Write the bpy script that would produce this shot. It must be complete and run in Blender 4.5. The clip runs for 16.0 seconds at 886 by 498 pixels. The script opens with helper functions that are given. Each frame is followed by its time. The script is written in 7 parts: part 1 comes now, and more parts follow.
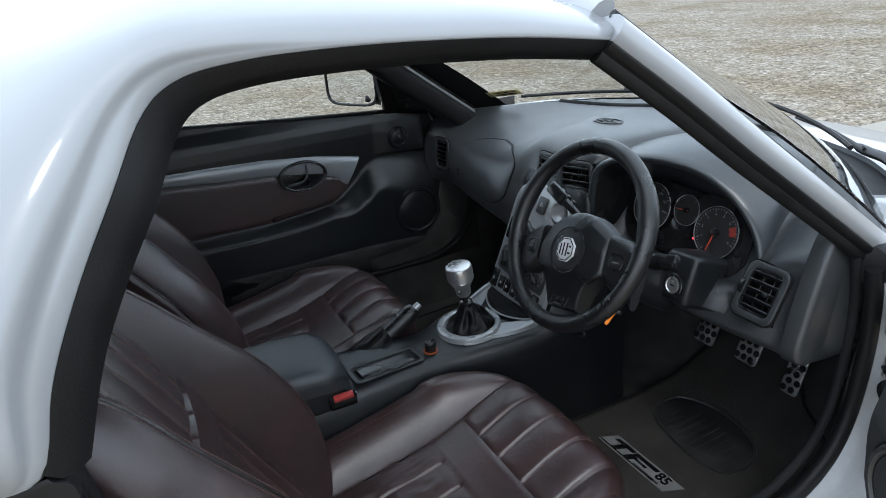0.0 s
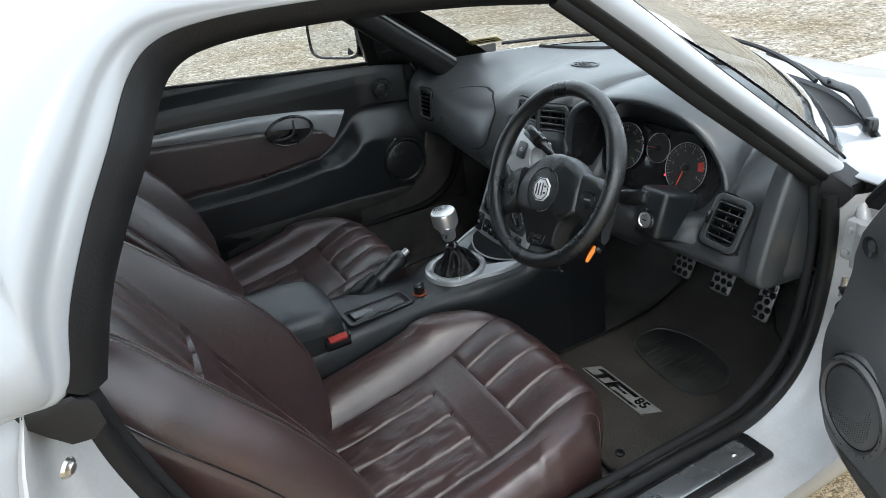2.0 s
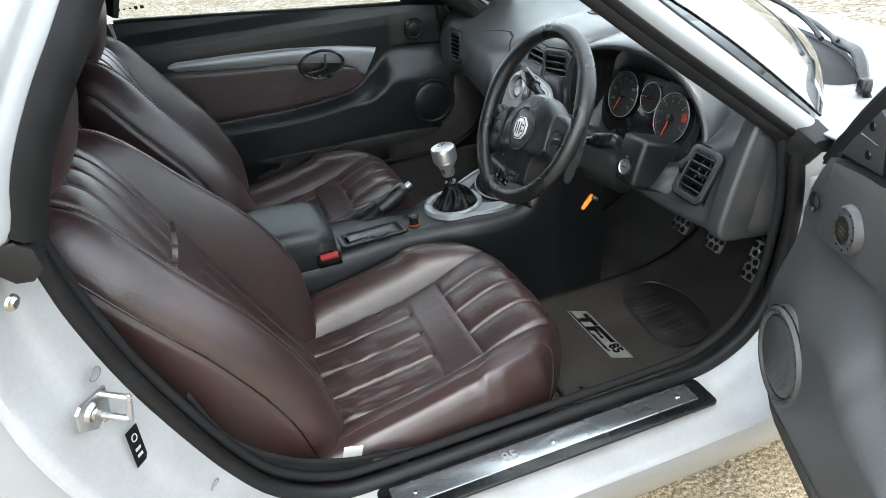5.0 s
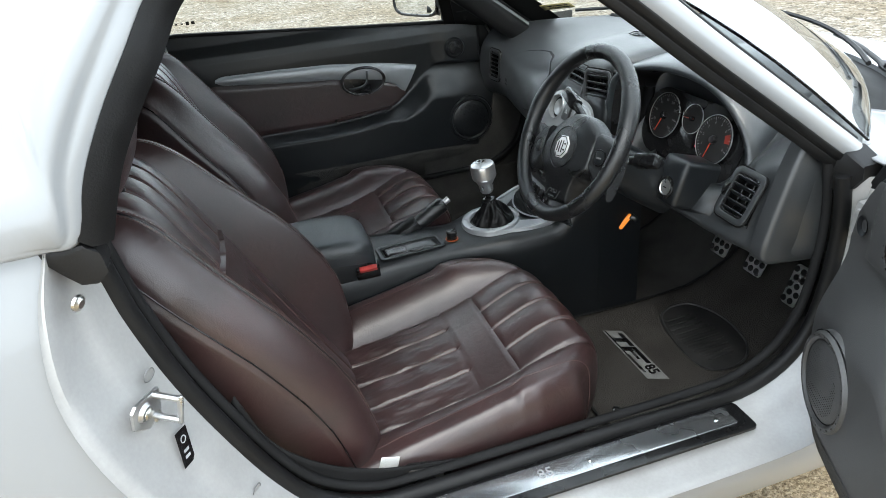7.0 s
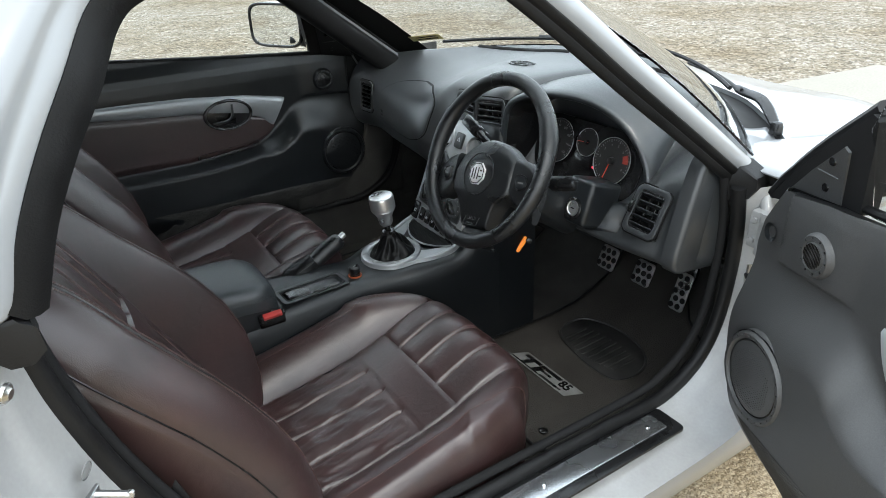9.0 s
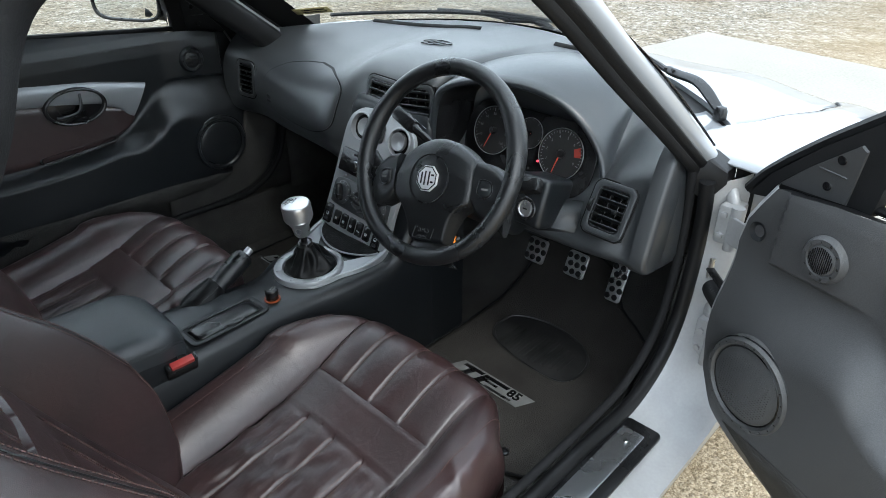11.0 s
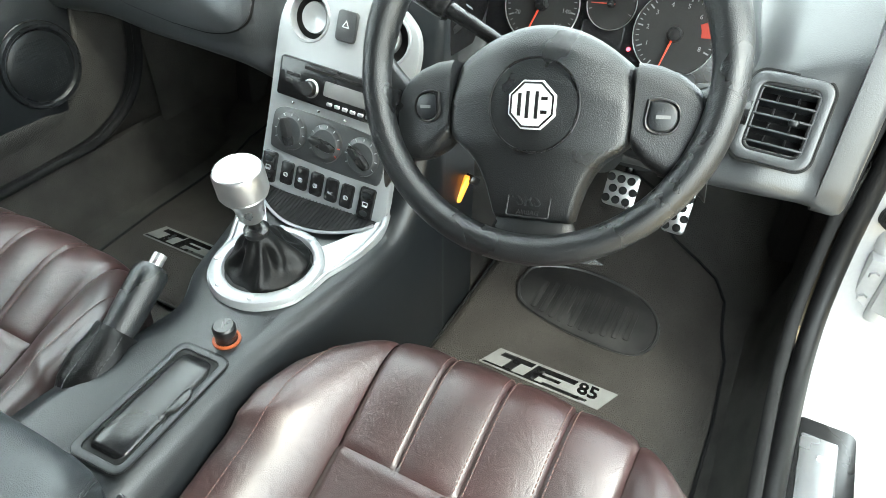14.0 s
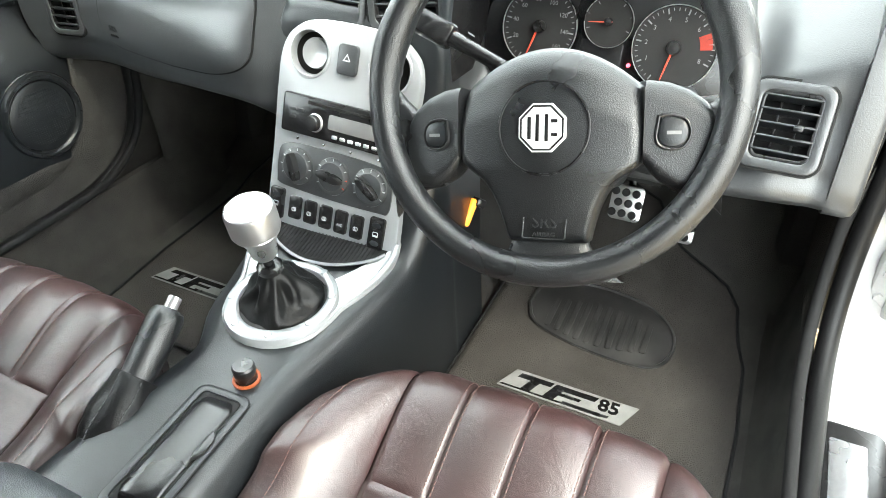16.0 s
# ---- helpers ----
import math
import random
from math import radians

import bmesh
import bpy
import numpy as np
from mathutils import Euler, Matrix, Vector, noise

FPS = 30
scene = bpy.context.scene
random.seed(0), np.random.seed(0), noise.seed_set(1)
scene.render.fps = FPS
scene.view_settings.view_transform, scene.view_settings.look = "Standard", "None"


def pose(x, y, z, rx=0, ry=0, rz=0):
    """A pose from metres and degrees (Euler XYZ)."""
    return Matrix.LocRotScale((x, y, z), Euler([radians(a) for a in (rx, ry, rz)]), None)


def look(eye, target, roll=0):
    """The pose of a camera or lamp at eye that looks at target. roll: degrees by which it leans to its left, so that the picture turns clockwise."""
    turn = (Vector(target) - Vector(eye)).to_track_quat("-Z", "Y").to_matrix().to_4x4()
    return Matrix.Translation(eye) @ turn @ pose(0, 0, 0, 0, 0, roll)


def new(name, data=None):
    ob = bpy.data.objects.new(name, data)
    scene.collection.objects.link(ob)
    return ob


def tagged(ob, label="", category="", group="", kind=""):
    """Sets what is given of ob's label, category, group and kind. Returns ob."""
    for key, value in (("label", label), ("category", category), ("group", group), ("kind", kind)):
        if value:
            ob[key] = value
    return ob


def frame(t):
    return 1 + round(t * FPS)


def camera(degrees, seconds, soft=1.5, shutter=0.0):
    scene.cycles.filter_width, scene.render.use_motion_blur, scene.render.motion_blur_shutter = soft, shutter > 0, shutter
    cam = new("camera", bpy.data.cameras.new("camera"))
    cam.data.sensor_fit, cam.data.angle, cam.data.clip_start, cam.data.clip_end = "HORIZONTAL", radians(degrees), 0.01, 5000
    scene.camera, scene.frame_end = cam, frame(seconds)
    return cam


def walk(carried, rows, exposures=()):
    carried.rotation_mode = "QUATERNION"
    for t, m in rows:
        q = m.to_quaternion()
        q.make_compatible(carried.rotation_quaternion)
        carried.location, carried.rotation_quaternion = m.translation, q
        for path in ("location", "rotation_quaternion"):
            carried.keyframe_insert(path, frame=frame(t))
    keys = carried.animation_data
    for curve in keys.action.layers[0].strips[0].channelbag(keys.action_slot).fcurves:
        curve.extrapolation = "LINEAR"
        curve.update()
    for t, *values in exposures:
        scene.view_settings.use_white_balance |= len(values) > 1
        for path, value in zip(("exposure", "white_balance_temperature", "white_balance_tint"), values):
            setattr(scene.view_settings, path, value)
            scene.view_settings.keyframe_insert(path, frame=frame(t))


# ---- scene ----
cam = camera(67.6, 16.0, soft=0.7)
PATH = [
    (0, (-0.593, -1.216, 1.265), (0.2, 0.444, 0.479), -4.6),
    (0.5, (-0.533, -1.249, 1.251), (0.316, 0.392, 0.485), -5.9),
    (1, (-0.514, -1.27, 1.223), (0.26, 0.392, 0.425), -9.2),
    (1.5, (-0.535, -1.297, 1.25), (0.201, 0.373, 0.431), -7.6),
    (2, (-0.6, -1.286, 1.271), (0.164, 0.321, 0.359), -6.9),
    (2.5, (-0.586, -1.347, 1.258), (0.171, 0.22, 0.272), -1.9),
    (3, (-0.476, -1.408, 1.258), (0.201, 0.163, 0.221), -3.5),
    (3.5, (-0.481, -1.427, 1.256), (0.136, 0.121, 0.149), -2.9),
    (3.7, (-0.485, -1.439, 1.26), (0.091, 0.114, 0.138), -3.3),
    (5.8, (-0.462, -1.45, 1.232), (0.062, 0.233, 0.287), -5.6),
    (6, (-0.473, -1.445, 1.235), (0.033, 0.241, 0.287), -5.2),
    (6.5, (-0.482, -1.445, 1.245), (-0.011, 0.258, 0.307), -5.5),
    (7, (-0.497, -1.455, 1.247), (-0.032, 0.239, 0.292), -5.2),
    (7.5, (-0.605, -1.419, 1.256), (0.088, 0.207, 0.319), -3.6),
    (8, (-0.691, -1.386, 1.267), (0.237, 0.147, 0.38), -4.9),
    (8.5, (-0.656, -1.377, 1.254), (0.315, 0.118, 0.347), -2.9),
    (8.7, (-0.639, -1.359, 1.236), (0.298, 0.16, 0.333), -2.3),
    (10.8, (-0.678, -1.126, 1.243), (0.56, 0.141, 0.314), 0.9),
    (11, (-0.664, -1.058, 1.234), (0.606, 0.128, 0.243), 0.9),
    (11.5, (-0.551, -0.895, 1.16), (0.814, 0.145, 0.134), 4.5),
    (12, (-0.473, -0.728, 1.093), (0.942, 0.169, 0.0), 4.5),
    (12.5, (-0.463, -0.624, 1.05), (0.948, 0.204, -0.1), 3.1),
    (13, (-0.471, -0.576, 1.054), (0.918, 0.25, -0.125), 2.1),
    (13.5, (-0.449, -0.552, 1.049), (0.911, 0.278, -0.159), 0.6),
    (14, (-0.445, -0.511, 1.051), (0.94, 0.199, -0.204), 1.6),
    (14.5, (-0.443, -0.498, 1.051), (0.927, 0.204, -0.226), -1.5),
    (15, (-0.463, -0.495, 1.051), (0.91, 0.258, -0.193), -1.0),
    (15.5, (-0.451, -0.498, 1.054), (0.951, 0.233, -0.169), -1.7),
    (16, (-0.449, -0.494, 1.056), (0.971, 0.233, -0.15), -1.9),
]
EXPOSURES = [(0.0, 0.0, 6000, 7), (1.0, 0.34, 6200, 6), (2.0, 0.54, 6350, 6), (2.5, 0.78, 6450, 6), (3.5, 1.05, 6450, 5), (7.0, 0.70, 6450, 5), (8.0, 0.56, 6480, 5), (8.5, 0.50, 6500, 5), (11.0, 0.52, 6150, 5), (11.5, 0.82, 6100, 5), (12.0, 1.38, 6250, 1), (13.0, 2.36, 6600, -3), (14.0, 2.50, 6750, -2), (15.0, 2.62, 6950, 2), (16.0, 2.72, 7000, 3)]
walk(cam, [(t, look(eye, target, roll)) for t, eye, target, roll in PATH], EXPOSURES)


# ---- light ----
SUN_EL, SUN_AZ = 52.0, 250.0  # degrees; azimuth counted from +x towards +y
sky_world = bpy.data.worlds.new("overcast_sky")
sky_world.use_nodes = True
scene.world = sky_world
wn = sky_world.node_tree.nodes
wl = sky_world.node_tree.links
sky = wn.new("ShaderNodeTexSky")
sky.sky_type = "NISHITA"
sky.sun_disc = False
sky.sun_elevation = radians(SUN_EL)
sky.sun_rotation = radians(90.0 - SUN_AZ)
sky.air_density, sky.dust_density, sky.ozone_density = 1.0, 3.0, 1.5
cloud = wn.new("ShaderNodeTexNoise")
cloud.inputs["Scale"].default_value = 2.2
cloud.inputs["Detail"].default_value = 5.0
ramp = wn.new("ShaderNodeMapRange")
ramp.inputs["From Min"].default_value, ramp.inputs["From Max"].default_value = 0.35, 0.7
ramp.inputs["To Min"].default_value, ramp.inputs["To Max"].default_value = 0.55, 0.95
veil = wn.new("ShaderNodeMix")
veil.data_type = "RGBA"
veil.inputs["B"].default_value = (8.7, 9.4, 10.2, 1)
wl.new(cloud.outputs["Fac"], ramp.inputs["Value"])
wl.new(ramp.outputs["Result"], veil.inputs["Factor"])
wl.new(sky.outputs["Color"], veil.inputs["A"])
wl.new(veil.outputs["Result"], wn["Background"].inputs["Color"])
wn["Background"].inputs["Strength"].default_value = 0.28
sun_data = bpy.data.lights.new("sun", "SUN")
sun_data.energy, sun_data.angle, sun_data.color = 0.65, radians(14.0), (1.0, 0.965, 0.91)
sun = new("sun", sun_data)
sun_way = Vector((math.cos(radians(SUN_AZ)) * math.cos(radians(SUN_EL)), math.sin(radians(SUN_AZ)) * math.cos(radians(SUN_EL)), math.sin(radians(SUN_EL))))
sun.matrix_world = look(sun_way * 30, (0, 0, 0))


# ---- materials ----
def surface(name, c1, c2, rough=0.5, scale=6.0, grain=250.0, bump=0.15, dist=0.001, metal=0.0, coat=0.0, cells=False, rough_var=0.12, spec=0.5, fleck=0.25, crease=0.0, coat_rough=0.04):
    """Colour at two scales (patches and grain), with relief and uneven gloss, in metres of the object."""
    m = bpy.data.materials.new(name)
    m.use_nodes = True
    nt = m.node_tree
    n, l = nt.nodes, nt.links
    b = n["Principled BSDF"]
    co = n.new("ShaderNodeTexCoord")
    big = n.new("ShaderNodeTexNoise")
    big.inputs["Scale"].default_value, big.inputs["Detail"].default_value = scale, 4.0
    fine = n.new("ShaderNodeTexVoronoi") if cells else n.new("ShaderNodeTexNoise")
    fine.inputs["Scale"].default_value = grain
    if not cells:
        fine.inputs["Detail"].default_value = 2.0
    l.new(co.outputs["Object"], big.inputs["Vector"])
    l.new(co.outputs["Object"], fine.inputs["Vector"])
    sharp = n.new("ShaderNodeMapRange")
    sharp.inputs["From Min"].default_value, sharp.inputs["From Max"].default_value = 0.3, 0.7
    l.new(big.outputs["Fac"], sharp.inputs["Value"])
    mix = n.new("ShaderNodeMix")
    mix.data_type = "RGBA"
    mix.inputs["A"].default_value, mix.inputs["B"].default_value = (*c1, 1), (*c2, 1)
    l.new(sharp.outputs["Result"], mix.inputs["Factor"])
    out_fine = fine.outputs["Distance"] if cells else fine.outputs["Fac"]
    shade = n.new("ShaderNodeMapRange")
    shade.inputs["To Min"].default_value, shade.inputs["To Max"].default_value = 1.0 - fleck, 1.0 + fleck
    l.new(out_fine, shade.inputs["Value"])
    tint = n.new("ShaderNodeMix")
    tint.data_type, tint.blend_type = "RGBA", "MULTIPLY"
    tint.inputs["Factor"].default_value = 1.0
    l.new(mix.outputs["Result"], tint.inputs["A"])
    l.new(shade.outputs["Result"], tint.inputs["B"])
    l.new(tint.outputs["Result"], b.inputs["Base Color"])
    rr = n.new("ShaderNodeMapRange")
    rr.inputs["To Min"].default_value, rr.inputs["To Max"].default_value = max(0.02, rough - rough_var), min(1.0, rough + rough_var)
    l.new(big.outputs["Fac"], rr.inputs["Value"])
    l.new(rr.outputs["Result"], b.inputs["Roughness"])
    b.inputs["Metallic"].default_value = metal
    b.inputs["Coat Weight"].default_value = coat
    b.inputs["Coat Roughness"].default_value = coat_rough
    b.inputs["Specular IOR Level"].default_value = spec
    if bump > 0 or crease > 0:
        wv = n.new("ShaderNodeTexNoise")
        wv.inputs["Scale"].default_value, wv.inputs["Detail"].default_value, wv.inputs["Distortion"].default_value = 38.0, 4.0, 1.2
        l.new(co.outputs["Object"], wv.inputs["Vector"])
        fold = n.new("ShaderNodeBump")
        fold.inputs["Strength"].default_value, fold.inputs["Distance"].default_value = crease, 0.004
        l.new(wv.outputs["Fac"], fold.inputs["Height"])
        bp = n.new("ShaderNodeBump")
        if crease > 0:
            l.new(fold.outputs["Normal"], bp.inputs["Normal"])
        bp.inputs["Strength"].default_value, bp.inputs["Distance"].default_value = bump, dist
        l.new(out_fine, bp.inputs["Height"])
        l.new(bp.outputs["Normal"], b.inputs["Normal"])
    return m


LEATHER = surface("oxblood_leather", (0.036, 0.0155, 0.0148), (0.021, 0.0105, 0.0102), 0.42, 9.0, 900.0, 0.30, 0.0006, cells=True, rough_var=0.12, coat=0.28, coat_rough=0.28, spec=0.70, crease=0.26, fleck=0.45)
LEATHER_SMOOTH = surface("oxblood_leather_band", (0.048, 0.0225, 0.021), (0.034, 0.0170, 0.0165), 0.35, 12.0, 520.0, 0.30, 0.0006, cells=True, crease=0.08, spec=0.6)
BLACK_THREAD = surface("dull_black_thread", (0.028, 0.029, 0.031), (0.020, 0.021, 0.022), 0.6, 30.0, 900.0, 0.2)
THREAD = surface("brown_thread", (0.12, 0.065, 0.055), (0.08, 0.045, 0.04), 0.7, 30.0, 900.0, 0.2)
GAITER = surface("soft_gaiter_leather", (0.0035, 0.0036, 0.0038), (0.0055, 0.0056, 0.0058), 0.40, 30.0, 700.0, 0.3, 0.0006, cells=True, spec=0.20, crease=0.40)
BLACK_LEATHER = surface("black_leather", (0.0055, 0.0060, 0.0066), (0.0085, 0.0092, 0.0100), 0.30, 14.0, 1000.0, 0.42, 0.0007, cells=True, spec=0.60, coat=0.03)
ARM_LEATHER = surface("blue_grey_leather", (0.0165, 0.0198, 0.0222), (0.0215, 0.0250, 0.0278), 0.40, 14.0, 900.0, 0.40, 0.0008, cells=True, spec=0.75, rough_var=0.08)
PAD = surface("grained_charcoal_plastic", (0.0225, 0.0245, 0.0265), (0.029, 0.0315, 0.0335), 0.38, 7.0, 650.0, 0.34, 0.0008, rough_var=0.07, spec=0.80, fleck=0.35)
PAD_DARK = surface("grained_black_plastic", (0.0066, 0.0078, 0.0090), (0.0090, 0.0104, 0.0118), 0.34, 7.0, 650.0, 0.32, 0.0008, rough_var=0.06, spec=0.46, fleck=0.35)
HOOD_BLUE = surface("grained_blue_black_plastic", (0.0125, 0.0150, 0.0175), (0.0165, 0.0190, 0.0215), 0.34, 7.0, 650.0, 0.30, 0.0008, rough_var=0.06, spec=0.80, fleck=0.30)
# same plastic as the passenger's door trim, with daylight put into its colour
DOOR_LIT_GREY = surface("lit_grey_door_plastic", (0.045, 0.045, 0.0455), (0.053, 0.053, 0.0535), 0.44, 7.0, 600.0, 0.45, 0.0009, rough_var=0.06, fleck=0.40)
SHINY_BLACK = surface("smooth_black_plastic", (0.005, 0.005, 0.0055), (0.009, 0.009, 0.0095), 0.27, 9.0, 600.0, 0.05, 0.0005)
CARD_BLACK = surface("matt_black_plastic", (0.008, 0.008, 0.0085), (0.012, 0.012, 0.0125), 0.75, 9.0, 500.0, 0.3, 0.001, spec=0.2)
RUBBER = surface("black_rubber_seal", (0.0042, 0.0042, 0.0045), (0.0075, 0.0075, 0.008), 0.50, 18.0, 420.0, 0.3, 0.001, spec=0.30)
CARPET = surface("dusty_dark_carpet", (0.046, 0.0445, 0.042), (0.074, 0.071, 0.066), 0.95, 14.0, 700.0, 1.0, 0.003, spec=0.1, fleck=0.6)
MAT_CLOTH = surface("charcoal_mat_carpet", (0.040, 0.0365, 0.033), (0.062, 0.057, 0.052), 0.95, 9.0, 520.0, 1.0, 0.003, spec=0.1, fleck=0.6)
HEEL = surface("heel_pad_rubber", (0.014, 0.014, 0.0145), (0.040, 0.039, 0.038), 0.38, 26.0, 500.0, 0.3, 0.001)
PAINT = surface("pearl_white_paint", (0.232, 0.240, 0.250), (0.246, 0.254, 0.264), 0.32, 3.0, 1500.0, 0.0, coat=0.8, rough_var=0.03, fleck=0.02)
JAMB = surface("dusty_white_paint", (0.30, 0.298, 0.293), (0.375, 0.375, 0.376), 0.40, 9.0, 180.0, 0.08, 0.0006, coat=0.5, fleck=0.08)
SILVER = surface("silver_painted_plastic", (0.275, 0.285, 0.295), (0.315, 0.325, 0.335), 0.31, 8.0, 900.0, 0.06, 0.0004, metal=0.3, rough_var=0.05, fleck=0.06)
ALU = surface("brushed_aluminium", (0.50, 0.50, 0.50), (0.60, 0.60, 0.60), 0.30, 25.0, 700.0, 0.05, 0.0004, metal=0.9, rough_var=0.1, fleck=0.06)
PLATE = surface("worn_brushed_plate", (0.50, 0.51, 0.53), (0.56, 0.57, 0.58), 0.27, 4.0, 900.0, 0.03, 0.0003, metal=0.95, rough_var=0.06, fleck=0.05)
BADGE = surface("satin_badge_metal", (0.72, 0.72, 0.72), (0.8, 0.8, 0.8), 0.38, 60.0, 500.0, 0.0, metal=0.4, rough_var=0.05, fleck=0.02)
CHROME = surface("polished_metal", (0.75, 0.75, 0.75), (0.8, 0.8, 0.8), 0.1, 30.0, 500.0, 0.0, metal=1.0, rough_var=0.05, fleck=0.02)
ZINC = surface("zinc_plated_steel", (0.55, 0.53, 0.48), (0.65, 0.64, 0.62), 0.3, 60.0, 500.0, 0.1, metal=1.0)
RED = surface("red_plastic", (0.40, 0.045, 0.040), (0.33, 0.038, 0.034), 0.4, 40.0, 800.0, 0.05)
NEEDLE = surface("orange_red_needle", (0.50, 0.05, 0.02), (0.46, 0.045, 0.02), 0.4, 40.0, 800.0, 0.0)
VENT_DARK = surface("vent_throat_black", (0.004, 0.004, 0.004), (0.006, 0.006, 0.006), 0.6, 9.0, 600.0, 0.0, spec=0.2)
DIAL_INK = surface("dial_print", (0.15, 0.155, 0.16), (0.13, 0.135, 0.14), 0.7, 40.0, 900.0, 0.0, spec=0.2)
RED_BAND = surface("red_print", (0.19, 0.024, 0.016), (0.16, 0.022, 0.016), 0.7, 40.0, 900.0, 0.0, spec=0.2)
WHITE_INK = surface("pale_print", (0.42, 0.43, 0.44), (0.37, 0.38, 0.39), 0.6, 40.0, 900.0, 0.0)
GREY_INK = surface("grey_print", (0.16, 0.16, 0.16), (0.13, 0.13, 0.13), 0.6, 40.0, 900.0, 0.0)
DIAL = surface("dark_dial_face", (0.013, 0.013, 0.0135), (0.018, 0.018, 0.0185), 0.7, 30.0, 900.0, 0.0, spec=0.15)
WEBBING = surface("seat_belt_webbing", (0.006, 0.006, 0.0065), (0.010, 0.010, 0.0105), 0.7, 30.0, 600.0, 0.6, 0.001, spec=0.2)
LABEL_WHITE = surface("white_label", (0.75, 0.75, 0.73), (0.68, 0.68, 0.66), 0.6, 40.0, 500.0, 0.0)
PATCH_GREY = surface("grey_woven_patch", (0.18, 0.18, 0.175), (0.145, 0.145, 0.14), 0.8, 40.0, 700.0, 0.3)
FROST = surface("frosted_print", (0.44, 0.44, 0.45), (0.40, 0.40, 0.41), 0.40, 40.0, 500.0, 0.0, metal=0.8)
LABEL_TAN = surface("yellowed_label", (0.42, 0.36, 0.16), (0.34, 0.30, 0.14), 0.5, 60.0, 300.0, 0.0)
TYRE = surface("tyre_rubber", (0.020, 0.020, 0.020), (0.030, 0.030, 0.030), 0.8, 12.0, 200.0, 0.3, 0.002)
CONCRETE = surface("pale_concrete", (0.33, 0.305, 0.26), (0.30, 0.277, 0.236), 0.85, 1.2, 60.0, 0.3, 0.004, spec=0.2, fleck=0.2)
GRASS = surface("grass_blades", (0.105, 0.125, 0.045), (0.13, 0.115, 0.065), 0.7, 3.0, 60.0, 0.0, spec=0.2)
FENCE_WHITE = surface("white_painted_metal", (0.75, 0.75, 0.74), (0.68, 0.68, 0.67), 0.5, 5.0, 100.0, 0.05)
BARK = surface("bark", (0.10, 0.075, 0.05), (0.06, 0.045, 0.03), 0.9, 6.0, 40.0, 0.8, 0.02)
LEAF = surface("tree_leaves", (0.05, 0.075, 0.03), (0.08, 0.10, 0.04), 0.6, 2.0, 20.0, 0.0)


def gravel_material():
    """Fine sand beside the car's open door, coarser stones across the yard."""
    m = bpy.data.materials.new("tan_gravel")
    m.use_nodes = True
    n, l = m.node_tree.nodes, m.node_tree.links
    b = n["Principled BSDF"]
    co = n.new("ShaderNodeTexCoord")

    def cell(scale):
        v = n.new("ShaderNodeTexVoronoi")
        v.inputs["Scale"].default_value = scale
        l.new(co.outputs["Object"], v.inputs["Vector"])
        sp = n.new("ShaderNodeSeparateColor")
        l.new(v.outputs["Color"], sp.inputs["Color"])
        return v, sp.outputs["Red"]

    def cloud_noise(scale, detail):
        t = n.new("ShaderNodeTexNoise")
        t.inputs["Scale"].default_value, t.inputs["Detail"].default_value = scale, detail
        l.new(co.outputs["Object"], t.inputs["Vector"])
        return t.outputs["Fac"]

    def ramp_of(value, stops):
        r = n.new("ShaderNodeValToRGB")
        r.color_ramp.elements[0].position, r.color_ramp.elements[0].color = stops[0]
        r.color_ramp.elements[1].position, r.color_ramp.elements[1].color = stops[-1]
        for p, c in stops[1:-1]:
            r.color_ramp.elements.new(p).color = c
        l.new(value, r.inputs["Fac"])
        return r.outputs["Color"]

    def blend(kind, fac, a, c):
        x = n.new("ShaderNodeMix")
        x.data_type, x.blend_type = "RGBA", kind
        if isinstance(fac, float):
            x.inputs["Factor"].default_value = fac
        else:
            l.new(fac, x.inputs["Factor"])
        l.new(a, x.inputs["A"])
        l.new(c, x.inputs["B"])
        return x.outputs["Result"]
    v1, small = cell(300.0)
    v2, mid = cell(70.0)
    v3, large = cell(28.0)
    tones = [(0.0, (0.040, 0.036, 0.030, 1)), (0.25, (0.14, 0.120, 0.090, 1)), (0.6, (0.26, 0.232, 0.190, 1)), (0.88, (0.36, 0.338, 0.30, 1)), (1.0, (0.58, 0.56, 0.52, 1))]
    fine = ramp_of(small, [(0.0, (0.16, 0.12, 0.075, 1)), (0.5, (0.36, 0.285, 0.185, 1)), (1.0, (0.52, 0.44, 0.32, 1))])
    stones = blend("MIX", 0.5, ramp_of(mid, tones), ramp_of(large, tones))
    axis = n.new("ShaderNodeSeparateXYZ")
    l.new(co.outputs["Object"], axis.inputs["Vector"])
    side = n.new("ShaderNodeMapRange")
    side.inputs["From Min"].default_value, side.inputs["From Max"].default_value = -0.5, 1.5
    side.inputs["To Min"].default_value, side.inputs["To Max"].default_value = 0.12, 1.0
    l.new(axis.outputs["Y"], side.inputs["Value"])
    base = blend("MIX", side.outputs["Result"], fine, stones)
    patch = ramp_of(cloud_noise(0.55, 6.0), [(0.35, (0.72, 0.62, 0.47, 1)), (0.5, (0.95, 0.90, 0.82, 1)), (0.68, (1.05, 1.03, 1.0, 1))])
    base = blend("MULTIPLY", 0.85, base, patch)
    dirt = ramp_of(cloud_noise(3.2, 5.0), [(0.3, (0.70, 0.64, 0.52, 1)), (0.55, (1.0, 1.0, 1.0, 1))])
    base = blend("MULTIPLY", 0.7, base, dirt)
    l.new(base, b.inputs["Base Color"])
    b.inputs["Roughness"].default_value = 0.9
    b.inputs["Specular IOR Level"].default_value = 0.2
    bp = n.new("ShaderNodeBump")
    bp.inputs["Strength"].default_value, bp.inputs["Distance"].default_value = 0.7, 0.008
    bp.invert = True
